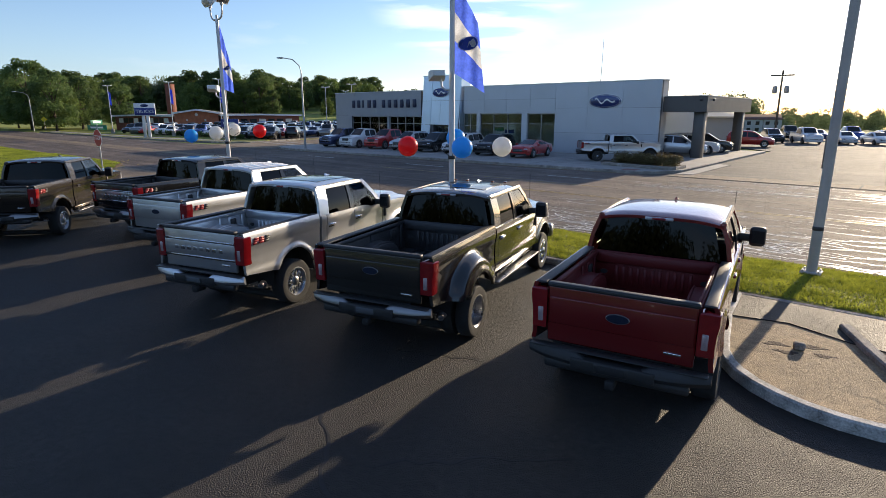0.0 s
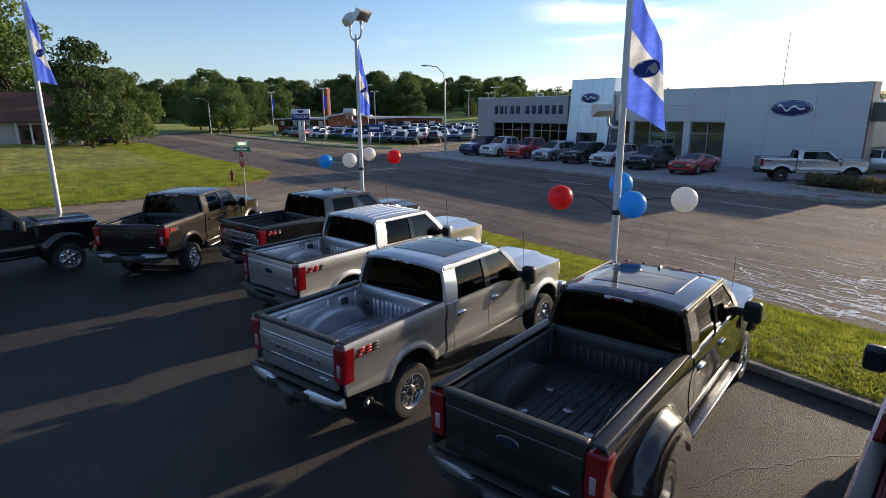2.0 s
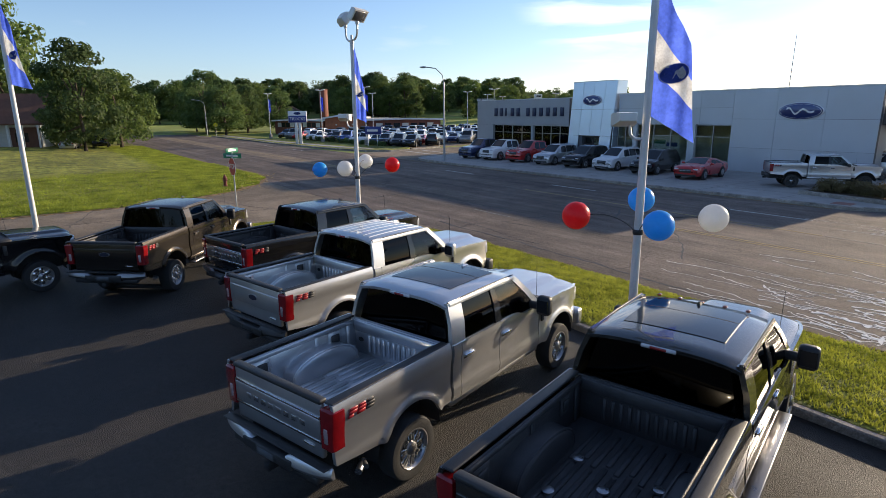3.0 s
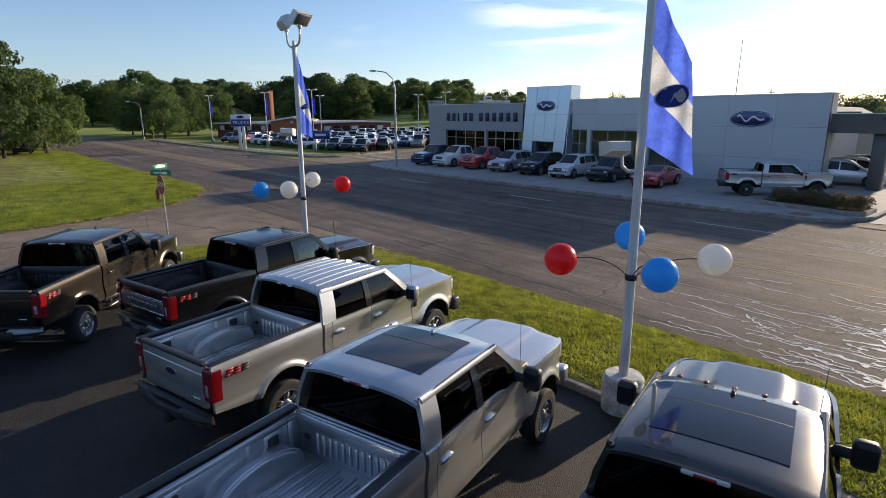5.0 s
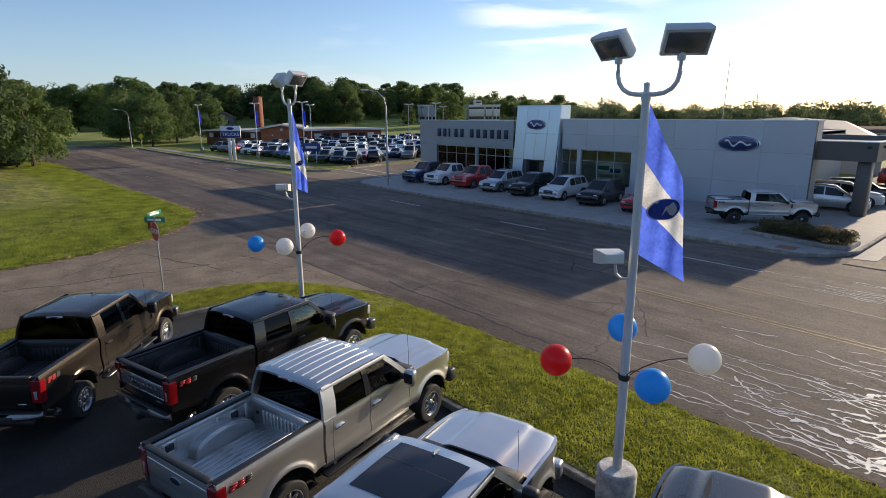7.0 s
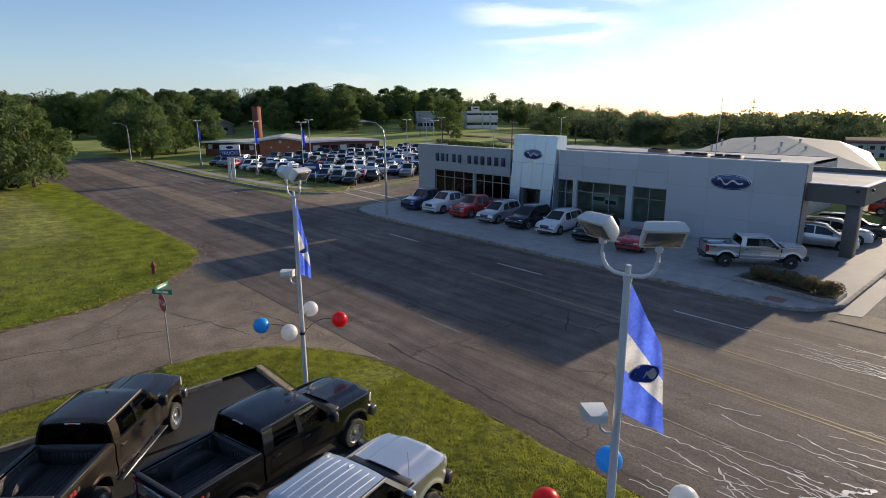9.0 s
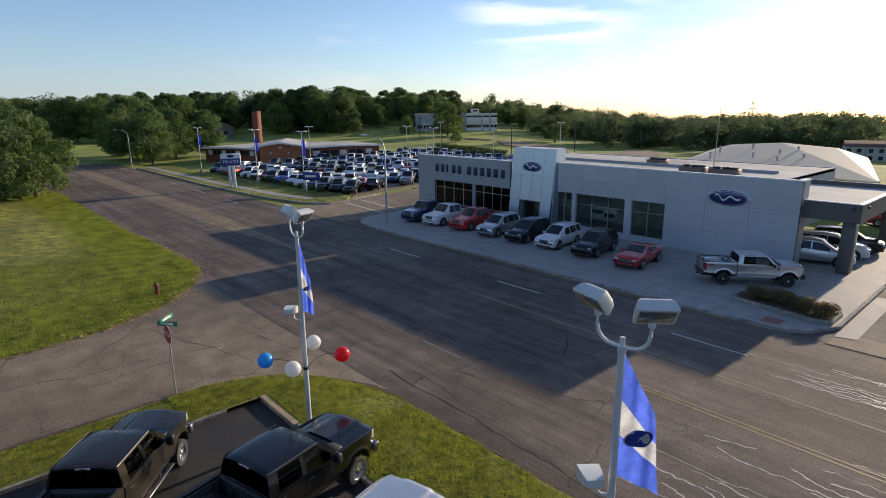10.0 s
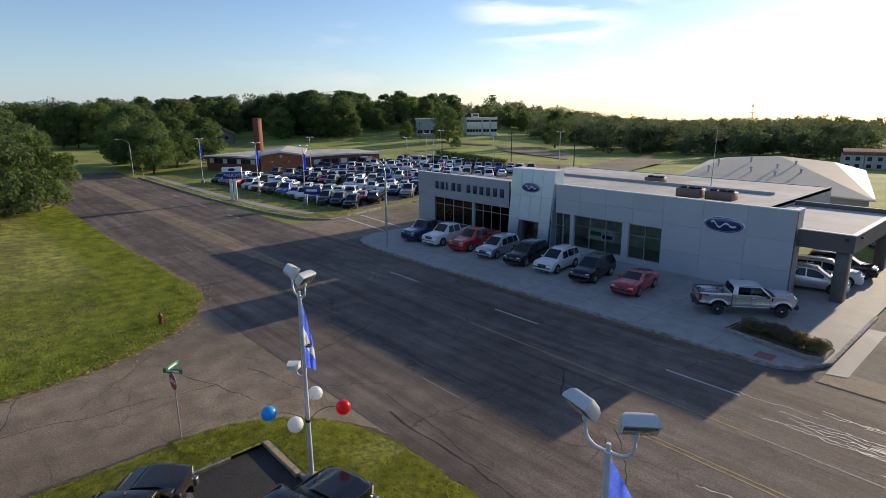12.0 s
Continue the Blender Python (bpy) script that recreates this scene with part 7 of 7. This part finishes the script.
up = thing("utility_pole", (1.37, 16.0, 0.18), 0, "stout weathered grey pole on a bolted base plate", "utility pole")
part("shaft", tube([(0, 0, 0), (0.02, 0, 5), (0.04, 0, 11)], 0.105, 14, 0.085), M["utility"], up)
part("base_plate", box(-0.2, 0.2, -0.2, 0.2, 0.0, 0.035, 0.005), M["utility"], up)
for sx in (-1, 1):
    for sy in (-1, 1):
        part("anchor_bolt", moved(lathe([(0.022, 0.03), (0.022, 0.075), (0.001, 0.08)], "z", 6), Matrix.Translation((0.15 * sx, 0.15 * sy, 0))), M["galv"], up)
part("band", lathe([(0.104, 0.95), (0.112, 0.96), (0.112, 1.03), (0.104, 1.04)], "z", 14), M["dark_frame"], up)
part("sign_panel", moved(box(-0.23, 0.23, -0.012, 0.012, 2.25, 2.95, 0.005), Matrix.Translation((-0.06, 0.12, 0)) @ Matrix.Rotation(radians(112), 4, "Z")), M["sign_back"], up, "brown back of a sign panel")

stub = thing("capped_stub", (1.93, 10.85, 0.225), 15, "small concrete stub in the island", "post stub")
part("cap", box(-0.075, 0.075, -0.06, 0.06, 0, 0.11, 0.02), M["kerb"], stub)
for k, (dx, dy, r) in enumerate(((-0.28, 0.10, 0.13), (0.22, 0.18, 0.12), (0.30, -0.12, 0.10), (-0.18, -0.18, 0.11))):
    blot = [(dx + r * (1.0 + 0.35 * math.sin(5 * q + k)) * 1.3 * math.cos(q * 0.45), dy + r * (1.0 + 0.35 * math.sin(5 * q + k)) * 0.6 * math.sin(q * 0.45)) for q in range(14)]
    part("rust_patch", prism(blot, 0.0, 0.003), M["mulch"], stub)


def street_lamp(x, y, h, arm, turn, label):
    t = thing("street_lamp", (x, y, 0.1), turn, label, "street lamp", "street lamps")
    part("pole", tube([(0, 0, 0), (0, 0, h * 0.5), (0, 0, h * 0.84)], 0.11, 10, 0.07), M["galv"], t)
    part("arm", tube([(0, 0, h * 0.84), (0.15, 0, h * 0.92), (arm * 0.4, 0, h * 0.985), (arm * 0.85, 0, h)], 0.045, 8), M["galv"], t)
    part("luminaire", moved(ball(0.22, (0, 0, 0), (1.7, 0.8, 0.4), 12), Matrix.Translation((arm, 0, h))), M["lamp_head"], t)


street_lamp(-45.2, 36.6, 8.75, 1.9, -128, "tall galvanised street lamp at the pad corner")
street_lamp(-133, 35.9, 7.6, 2.2, -100, "galvanised street lamp beside the road")
street_lamp(-125, 17, 7.5, 1.8, 60, "galvanised street lamp under the trees")
ys_ = thing("warning_sign", (-127.5, 36.4, 0.1), 0, "small yellow diamond warning sign", "road sign")
part("post", tube([(0, 0, 0), (0, 0, 2.6)], 0.03, 6), M["galv"], ys_)
part("diamond", moved(box(-0.38, 0.38, -0.01, 0.01, -0.38, 0.38), Matrix.Translation((0, 0, 2.4)) @ Matrix.Rotation(radians(60), 4, "Z") @ Matrix.Rotation(radians(45), 4, "Y")), M["sign_yellow"], ys_)

# dealership pylon sign
py = thing("pylon_sign", (-85.6, 38.0, 0.1), 62, "white pylon sign with blue panel and oval", "sign")
py.scale = (0.9, 0.9, 0.92)
part("column", box(-0.55, -0.1, -0.2, 0.2, 0, 3.6, 0.03), M["coping"], py)
part("column", box(0.1, 0.55, -0.2, 0.2, 0, 3.6, 0.03), M["coping"], py)
cab = part("cabinet", box(-1.55, 1.55, -0.28, 0.28, 3.5, 5.4, 0.05), M["sign_white"], py)
part("blue_panel", box(-1.5, 1.5, -0.30, -0.27, 3.55, 4.65, 0.01), M["sign_blue"], cab)
part("oval", moved(oval(1.15, 0.46, 0.04), Matrix.Translation((0, -0.31, 5.02))), M["logo_blue"], cab)
tx = bpy.data.curves.new("word", "FONT")
tx.body, tx.size, tx.extrude, tx.align_x, tx.align_y = "TRUCKS", 0.70, 0.01, "CENTER", "CENTER"
wd = new("word", tx)
wd.data.materials.append(M["sign_white"])
wd.parent = cab
wd.matrix_basis = Matrix.Translation((0, -0.315, 4.1)) @ Matrix.Rotation(radians(90), 4, "X")
bs = thing("lot_sign", (-72.7, 44.0, 0.13), 40, "blue rectangular sign on two white posts", "sign")
part("board", box(-1.25, 1.25, -0.06, 0.06, 1.6, 2.7, 0.02), M["sign_blue"], bs)
part("board_bar", box(-0.9, 0.7, -0.075, -0.06, 2.0, 2.3), M["sign_white"], bs)
for x in (-0.8, 0.6):
    part("post", box(x - 0.06, x + 0.06, -0.05, 0.05, 0, 1.6), M["coping"], bs)


def lot_pole(x, y, h, label):
    t = thing("lot_pole", (x, y, 0.05), 25, label, "light pole", "far lot poles")
    part("pole", tube([(0, 0, 0), (0, 0, h)], 0.07, 8, 0.05), M["pole"], t)
    part("crossarm", box(-0.6, 0.6, -0.03, 0.03, h - 0.1, h), M["pole"], t)
    for s in (-1, 1):
        part("lamp_head", box(s * 0.6 - 0.25, s * 0.6 + 0.25, -0.18, 0.18, h - 0.04, h + 0.08, 0.03), M["lamp_head"], t)
    part("footing", lathe([(0.3, -0.05), (0.3, 0.8), (0.26, 0.85), (0.001, 0.86)], "z", 12), M["kerb"], t)
    if y < 46:
        part("pennant", sheet([[(0.1 + 0.35 * i / 4, 0.06 * math.sin(2.2 * i), h - 1.0 - 2.2 * k / 5 - 0.25 * i / 4) for i in range(5)] for k in range(6)], 0.01, (0, 1, 0)), M["flag_blue"], t, "blue pennant hung on the pole")


for x, y in ((-108.4, 41.5), (-88, 43), (-74.8, 44), (-98, 58), (-84, 70), (-72, 66), (-95, 84), (-83, 92), (-106, 98), (-78, 108)):
    lot_pole(x, y, 8.3, "white lot light pole with pennant and twin heads")
tp = thing("telegraph_pole", (-14.6, 97, -0.2), 0, "timber telegraph pole with crossarm and transformers", "utility pole")
part("pole", tube([(0, 0, 0), (0, 0, 9.8)], 0.17, 8, 0.12), M["wood_pole"], tp)
part("crossarm", box(-1.5, 1.5, -0.07, 0.07, 9.0, 9.2), M["wood_pole"], tp)
for s in (-1, 1):
    part("transformer", moved(lathe([(0.3, 0), (0.34, 0.05), (0.34, 0.95), (0.2, 1.05)], "z", 12), Matrix.Translation((s * 0.75, 0, 6.6))), M["galv"], tp)


# far things beyond the lots
rt = thing("radio_tower", (-108.7, 300, -4.5), 0, "thin far lattice tower with cross arms", "tower")
for x, y in ((-0.7, -0.5), (0.7, -0.5), (0.0, 0.8)):
    part("tower_leg", tube([(x, y, 0), (x * 0.25, y * 0.25, 20)], 0.09, 5), M["galv"], rt)
for z in range(2, 20, 2):
    q = 1 - 0.75 * z / 20
    part("tower_brace", tube([(-0.7 * q, -0.5 * q, z), (0.7 * q, -0.5 * q, z + 1.5)], 0.05, 4), M["galv"], rt)
for z in (15.5, 18.0):
    part("cross_arm", box(-1.8, 1.8, -0.12, 0.12, z, z + 0.3), M["galv"], rt)

fh = thing("house", (-212, 86, 2.6), 62, "small grey gabled house among the trees", "house")
fh.scale = (0.8, 0.8, 0.8)
part("wall", loft([[(-4.5, y, -1), (4.5, y, -1), (4.5, y, 3.4), (0, y, 5.6), (-4.5, y, 3.4)] for y in (-4, 4)]), M["portico"], fh)
part("roof", loft([[(-5.0, y, 3.2), (0, y, 5.75), (5.0, y, 3.2), (5.0, y, 3.4), (0, y, 6.0), (-5.0, y, 3.4)] for y in (-4.6, 4.6)]), M["shingle"], fh)
part("window_pane", box(-2.4, -0.8, -4.06, -3.99, 1.0, 2.3), M["pane_dark"], fh)
part("window_pane", box(0.9, 2.5, -4.06, -3.99, 1.0, 2.3), M["pane_dark"], fh)

for x, y, h in ((-107.2, 175.8, 9.5), (-94.7, 172.9, 6.0), (-102.8, 95.5, 8.0), (-88.9, 104.4, 8.5), (-78.7, 114.5, 8.0), (-154.2, 131.4, 8.0)):
    wp = thing("wooden_pole", (x, y, height(x, y) - 0.2), 30, "slim weathered timber pole on the far grass", "utility pole", "far timber poles")
    part("pole", tube([(0, 0, 0), (0, 0, h)], 0.13, 6, 0.09), M["wood_pole"], wp)
    part("crossarm", box(-0.8, 0.8, -0.05, 0.05, h - 0.7, h - 0.55), M["wood_pole"], wp)


# ---- trees and greenery ----
def leaf_cloud(clumps, per, size, seed, flat=0.7):
    """Many small leaf cards in clumps, as one mesh."""
    g = np.random.default_rng(seed)
    cs, rs = np.array([c[:3] for c in clumps]), np.array([c[3] for c in clumps])
    n = len(clumps) * per
    idx = np.repeat(np.arange(len(clumps)), per)
    d = g.normal(size=(n, 3))
    d /= np.linalg.norm(d, axis=1)[:, None]
    rad = rs[idx] * (0.55 + 0.5 * g.random(n) ** 0.6)
    p = cs[idx] + d * rad[:, None] * np.array([1, 1, flat])
    nrm = d + g.normal(scale=0.55, size=(n, 3)) + np.array([0, 0, 0.3])
    nrm /= np.linalg.norm(nrm, axis=1)[:, None]
    t = np.cross(nrm, g.normal(size=(n, 3)))
    t /= np.linalg.norm(t, axis=1)[:, None]
    b = np.cross(nrm, t)
    s = size * (0.6 + 0.8 * g.random(n))[:, None]
    v = np.stack([p - t * s * 0.5, p + b * s * 0.32 + nrm * s * 0.08, p + t * s * 0.5, p - b * s * 0.32 + nrm * s * 0.08], axis=1).reshape(-1, 3)
    me = bpy.data.meshes.new("leaves")
    me.from_pydata(v.tolist(), [], np.arange(n * 4).reshape(-1, 4).tolist())
    return me


def tree(seed, h, w, leaf, label, n_clump=70, per=120, size=0.42):
    r = random.Random(seed)
    t = thing("tree", (0, 0, 0), 0, label, "tree", "street trees")
    trunk = [tube([(0, 0, -0.3), (r.uniform(-.1, .1), r.uniform(-.1, .1), h * 0.2), (r.uniform(-.3, .3), r.uniform(-.3, .3), h * 0.45), (r.uniform(-.5, .5), r.uniform(-.5, .5), h * 0.8)], 0.028 * h, 8, 0.006 * h)]
    clumps = []
    for k in range(n_clump):
        a, u = r.uniform(0, 2 * math.pi), r.random()
        z = h * (0.13 + 0.83 * u)
        prof = math.sin(math.pi * min(1, 0.20 + 0.78 * u)) ** 0.6
        rad = w / 2 * prof * (0.35 + 0.62 * math.sqrt(r.random()))
        clumps.append((rad * math.cos(a), rad * math.sin(a), z, w * r.uniform(0.10, 0.17)))
    for k in range(9):
        c = clumps[k * 4 % n_clump]
        z0 = h * r.uniform(0.22, 0.5)
        trunk.append(tube([(0, 0, z0), (c[0] * 0.45, c[1] * 0.45, z0 + (c[2] - z0) * 0.55), (c[0], c[1], c[2])], 0.010 * h, 5, 0.003 * h))
    part("trunk", join(*trunk), M["bark"], t)
    part("crown", leaf_cloud(clumps, per, size, seed), M[leaf], t)
    return t


def place(tpl, first, x, y, z, s, a):
    m = pose(x, y, z, 0, 0, a) @ Matrix.Scale(s, 4)
    if first:
        tpl.matrix_basis = m
        return tpl
    return copy_thing(tpl, m @ Matrix.Scale(1 / tpl.scale.x, 4))


tpls = [tree(1, 12, 10, "leaf", "leafy broad deciduous tree in full summer crown"), tree(2, 13, 9, "leaf_dark", "dense dark green deciduous tree"), tree(3, 11, 10.5, "leaf", "spreading green deciduous tree with uneven crown"), tree(4, 14, 9.5, "leaf_dark", "tall dark green deciduous tree")]
spots = [(-108, 1.0, 1.75), (-84, 9.6, 1.0), (-94.5, 14.8, 0.92), (-120, -2, 1.3), (-112, -6.0, 1.6), (-104, -14, 1.5), (-100, 10, 1.0), (-104, 15.5, 0.85), (-112, 10, 1.0), (-118, 15, 0.95), (-128, 13, 1.0), (-138, 15, 1.0), (-150, 12, 1.1),
         (-137, 41, 1.0), (-144, 43, 1.0), (-150, 40, 1.05), (-158, 44, 1.0), (-147, 49, 0.9), (-156, 52, 0.95), (-167, 47, 1.0), (-165, 41, 1.0), (-150, 58, 0.9),
         (-158.4, 148.4, 1.12), (-124.5, 168, 0.95), (-172, 140, 0.6), (-190, 128, 0.75), (-140, 135, 0.35), (-182, 150, 0.5), (-205, 150, 0.8), (-210, 135, 0.8)]
rng = random.Random(5)
for k, (x, y, s) in enumerate(spots):
    place(tpls[k % 4], k < 4, x, y, max(0, height(x, y)) - 0.05, s * rng.uniform(0.95, 1.05), rng.uniform(0, 360))
# woodland edge behind the brick building and along the hill
for k in range(150):
    a = radians(rng.uniform(34, 98))
    behind = a < radians(57)
    d = rng.uniform(262, 330) if behind else rng.uniform(225, 300)
    x, y = -2 - d * math.sin(a), 5 + d * math.cos(a)
    if 28 < y < 38 and x > -260:
        continue
    place(tpls[k % 4], False, x, y, height(x, y) - 0.1, (rng.uniform(0.55, 0.8) if a < radians(46) else rng.uniform(0.9, 1.15)) if behind else rng.uniform(1.0, 1.32), rng.uniform(0, 360))


def woods(name, a0, a1, d0, d1, count, h, seed, label, per=26, leaf=0.065):
    r = random.Random(seed)
    clumps = []
    for k in range(count):
        a, d = radians(r.uniform(a0, a1)), r.uniform(d0, d1)
        x, y = -2 - d * math.sin(a), 5 + d * math.cos(a)
        z0, hh = height(x, y), h * r.uniform(0.75, 1.2)
        for j in range(12):
            q = r.random()
            rad = hh * 0.36 * math.sin(math.pi * (0.2 + 0.75 * q)) * math.sqrt(r.random())
            b = r.uniform(0, 6.28)
            clumps.append((x + rad * math.cos(b), y + rad * math.sin(b), z0 + hh * (0.12 + 0.8 * q), hh * r.uniform(0.17, 0.25)))
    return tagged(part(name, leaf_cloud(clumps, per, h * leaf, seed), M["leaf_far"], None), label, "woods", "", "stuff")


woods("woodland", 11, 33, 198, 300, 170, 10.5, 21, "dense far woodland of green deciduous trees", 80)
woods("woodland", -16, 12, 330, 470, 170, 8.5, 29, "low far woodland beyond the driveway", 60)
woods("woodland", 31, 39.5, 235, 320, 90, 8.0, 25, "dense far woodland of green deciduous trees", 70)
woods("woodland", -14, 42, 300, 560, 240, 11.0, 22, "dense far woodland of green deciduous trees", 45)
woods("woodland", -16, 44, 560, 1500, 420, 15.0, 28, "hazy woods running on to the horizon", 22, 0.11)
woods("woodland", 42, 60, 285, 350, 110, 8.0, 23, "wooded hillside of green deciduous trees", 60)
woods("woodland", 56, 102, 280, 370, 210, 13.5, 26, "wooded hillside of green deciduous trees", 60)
r_ = random.Random(27)
hedge = []
for k in range(150):
    u = k / 149
    for z in (0.35, 0.95, 1.6, 2.2):
        hedge.append((-85.4 - 33 * u + r_.uniform(-.3, .3), 98.3 + 9.5 * u + r_.uniform(-.5, .5), z + r_.uniform(-.15, .15), 0.62))
hd = thing("hedge", (0, 0, 0), 0, "long clipped dark green hedge behind the vehicle lot", "hedge")
part("foliage", leaf_cloud(hedge, 34, 0.24, 27), M["leaf_dark"], hd)
# unseen trees behind the camera, added so rear windows mirror something dark
woods("woodland", 125, 255, 75, 115, 190, 14.5, 24, "unseen trees added behind the lot to darken reflections", 95, 0.06)

# shrubs in the planter and hedge row along the vehicle lot
r_ = random.Random(8)
for k in range(9):
    x, y = -13.2 + 0.48 * k, 39.5 - 0.10 * k + r_.uniform(-0.25, 0.25)
    sb = thing("shrub", (x, y, 0.29), 0, "low brownish ornamental shrub in the mulch bed", "shrub", "planter shrubs")
    part("stems", join(*[tube([(0, 0, 0), (r_.uniform(-.2, .2), r_.uniform(-.2, .2), 0.5)], 0.012, 4) for j in range(5)]), M["bark"], sb)
    part("foliage", leaf_cloud([(r_.uniform(-.34, .34), r_.uniform(-.34, .34), r_.uniform(0.12, 0.62), 0.30) for j in range(14)], 110, 0.085, 50 + k), M["shrub"], sb)
for k in range(14):
    x = -72 - 2.6 * k
    hb = thing("hedge_bush", (x, 44.6 - 0.02 * k, 0.1), 0, "low clipped green bush along the lot edge", "shrub", "lot edge bushes")
    part("stems", tube([(0, 0, 0), (0, 0, 0.5)], 0.03, 4), M["bark"], hb)
    part("foliage", leaf_cloud([(r_.uniform(-.8, .8), r_.uniform(-.3, .3), r_.uniform(0.2, 0.6), 0.4) for j in range(9)], 40, 0.22, 80 + k), M["leaf_dark"], hb)


def grass_field(name, pts_fn, count, h, seed, label, broad=1.0, blade="blade"):
    """Grass blades as thin bent triangles over a patch."""
    g = np.random.default_rng(seed)
    p = pts_fn(g, count)
    n = len(p)
    a = g.random(n) * 2 * np.pi
    hh = h * (0.5 + g.random(n))
    lean = g.normal(scale=0.45, size=(n, 2)) * hh[:, None]
    wd = broad * (0.008 + 0.013 * g.random(n))
    dx, dy = np.cos(a) * wd, np.sin(a) * wd
    v = np.empty((n, 3, 3))
    v[:, 0] = p + np.stack([-dx, -dy, np.zeros(n)], 1)
    v[:, 1] = p + np.stack([dx, dy, np.zeros(n)], 1)
    v[:, 2] = p + np.stack([lean[:, 0], lean[:, 1], hh], 1)
    me = bpy.data.meshes.new(name)
    me.from_pydata(v.reshape(-1, 3).tolist(), [], np.arange(n * 3).reshape(-1, 3).tolist())
    return tagged(part(name, me, M[blade], None), label, "grass", "", "stuff")


def verge_pts(g, n):
    x = g.uniform(-24.3, 6, n)
    y = g.uniform(3, 17.3, n)
    keep = ((y > 13.35) | (x < -21.75))
    cx, cy = -17.6, 10.4
    out = (x < cx) & (y > cy) & (np.hypot(x - cx, y - cy) > 6.85)
    keep &= ~out & (y < 17.28 + 0.1 * np.sin(x * 3))
    x, y = x[keep], y[keep]
    ix, iy = np.maximum(x, -21.6), np.minimum(y, 13.3)
    d_in = np.hypot(x - ix, y - iy)
    full = np.where(y < cy, 2.8, np.where(x > cx, 3.95, 3.6))
    s = np.clip(1 - d_in / full, 0, 1)
    z = 0.005 + 0.23 * (1 - (1 - s) ** 2)
    return np.stack([x, y, z], 1)


def lawn_pts(g, n):
    """Denser towards the lawn's edge by the crossing."""
    x, y = g.uniform(-98, -33.6, n), g.uniform(-8, 18.4, n)
    cx, cy = -46.5, 5.6
    keep = np.where((x > cx) & (y > cy), np.hypot(x - cx, y - cy) < 12.95 + 0.15 * np.sin(7 * np.arctan2(y - cy, x - cx) * 3), y < np.where(x < -58, 17.95, 18.4) - 0.1)
    x, y = x[keep], y[keep]
    e = np.minimum(np.where((x > cx) & (y > cy), 12.9 - np.hypot(x - cx, y - cy), np.minimum(-33.6 - x, 18.2 - y)), 12)
    keep = g.random(len(x)) < np.clip(1.1 - e / 9, 0.35, 1)
    x, y, e = x[keep], y[keep], e[keep]
    return np.stack([x, y, 0.02 + 0.02 * np.maximum(e, 0)], 1)


g_ = np.random.default_rng(12)
n_ = 150
th = g_.uniform(0.15, 1.5, n_)
rad_ = 12.6 + g_.normal(scale=0.9, size=n_)
lx, ly, la = -46.5 + rad_ * np.cos(th), 5.6 + rad_ * np.sin(th), g_.uniform(0, 6.28, n_)
quads = np.stack([np.stack([lx + 0.11 * np.cos(la + k * np.pi / 2), ly + 0.08 * np.sin(la + k * np.pi / 2), 0.06 + 0.05 * g_.random(n_)], 1) for k in range(4)], axis=1).reshape(-1, 3)
lit = bpy.data.meshes.new("litter")
lit.from_pydata(quads.tolist(), [], np.arange(n_ * 4).reshape(-1, 4).tolist())
tagged(part("leaf_litter", lit, M["litter"], None), "scattered yellow fallen leaves at the lawn edge", "leaf litter", "", "stuff")
grass_field("grass", lawn_pts, 460000, 0.075, 6, "grass tufts of the lawn across the street", 2.2, "lawn_blade")
grass_field("grass", verge_pts, 480000, 0.060, 4, "short mown grass blades on the verge")
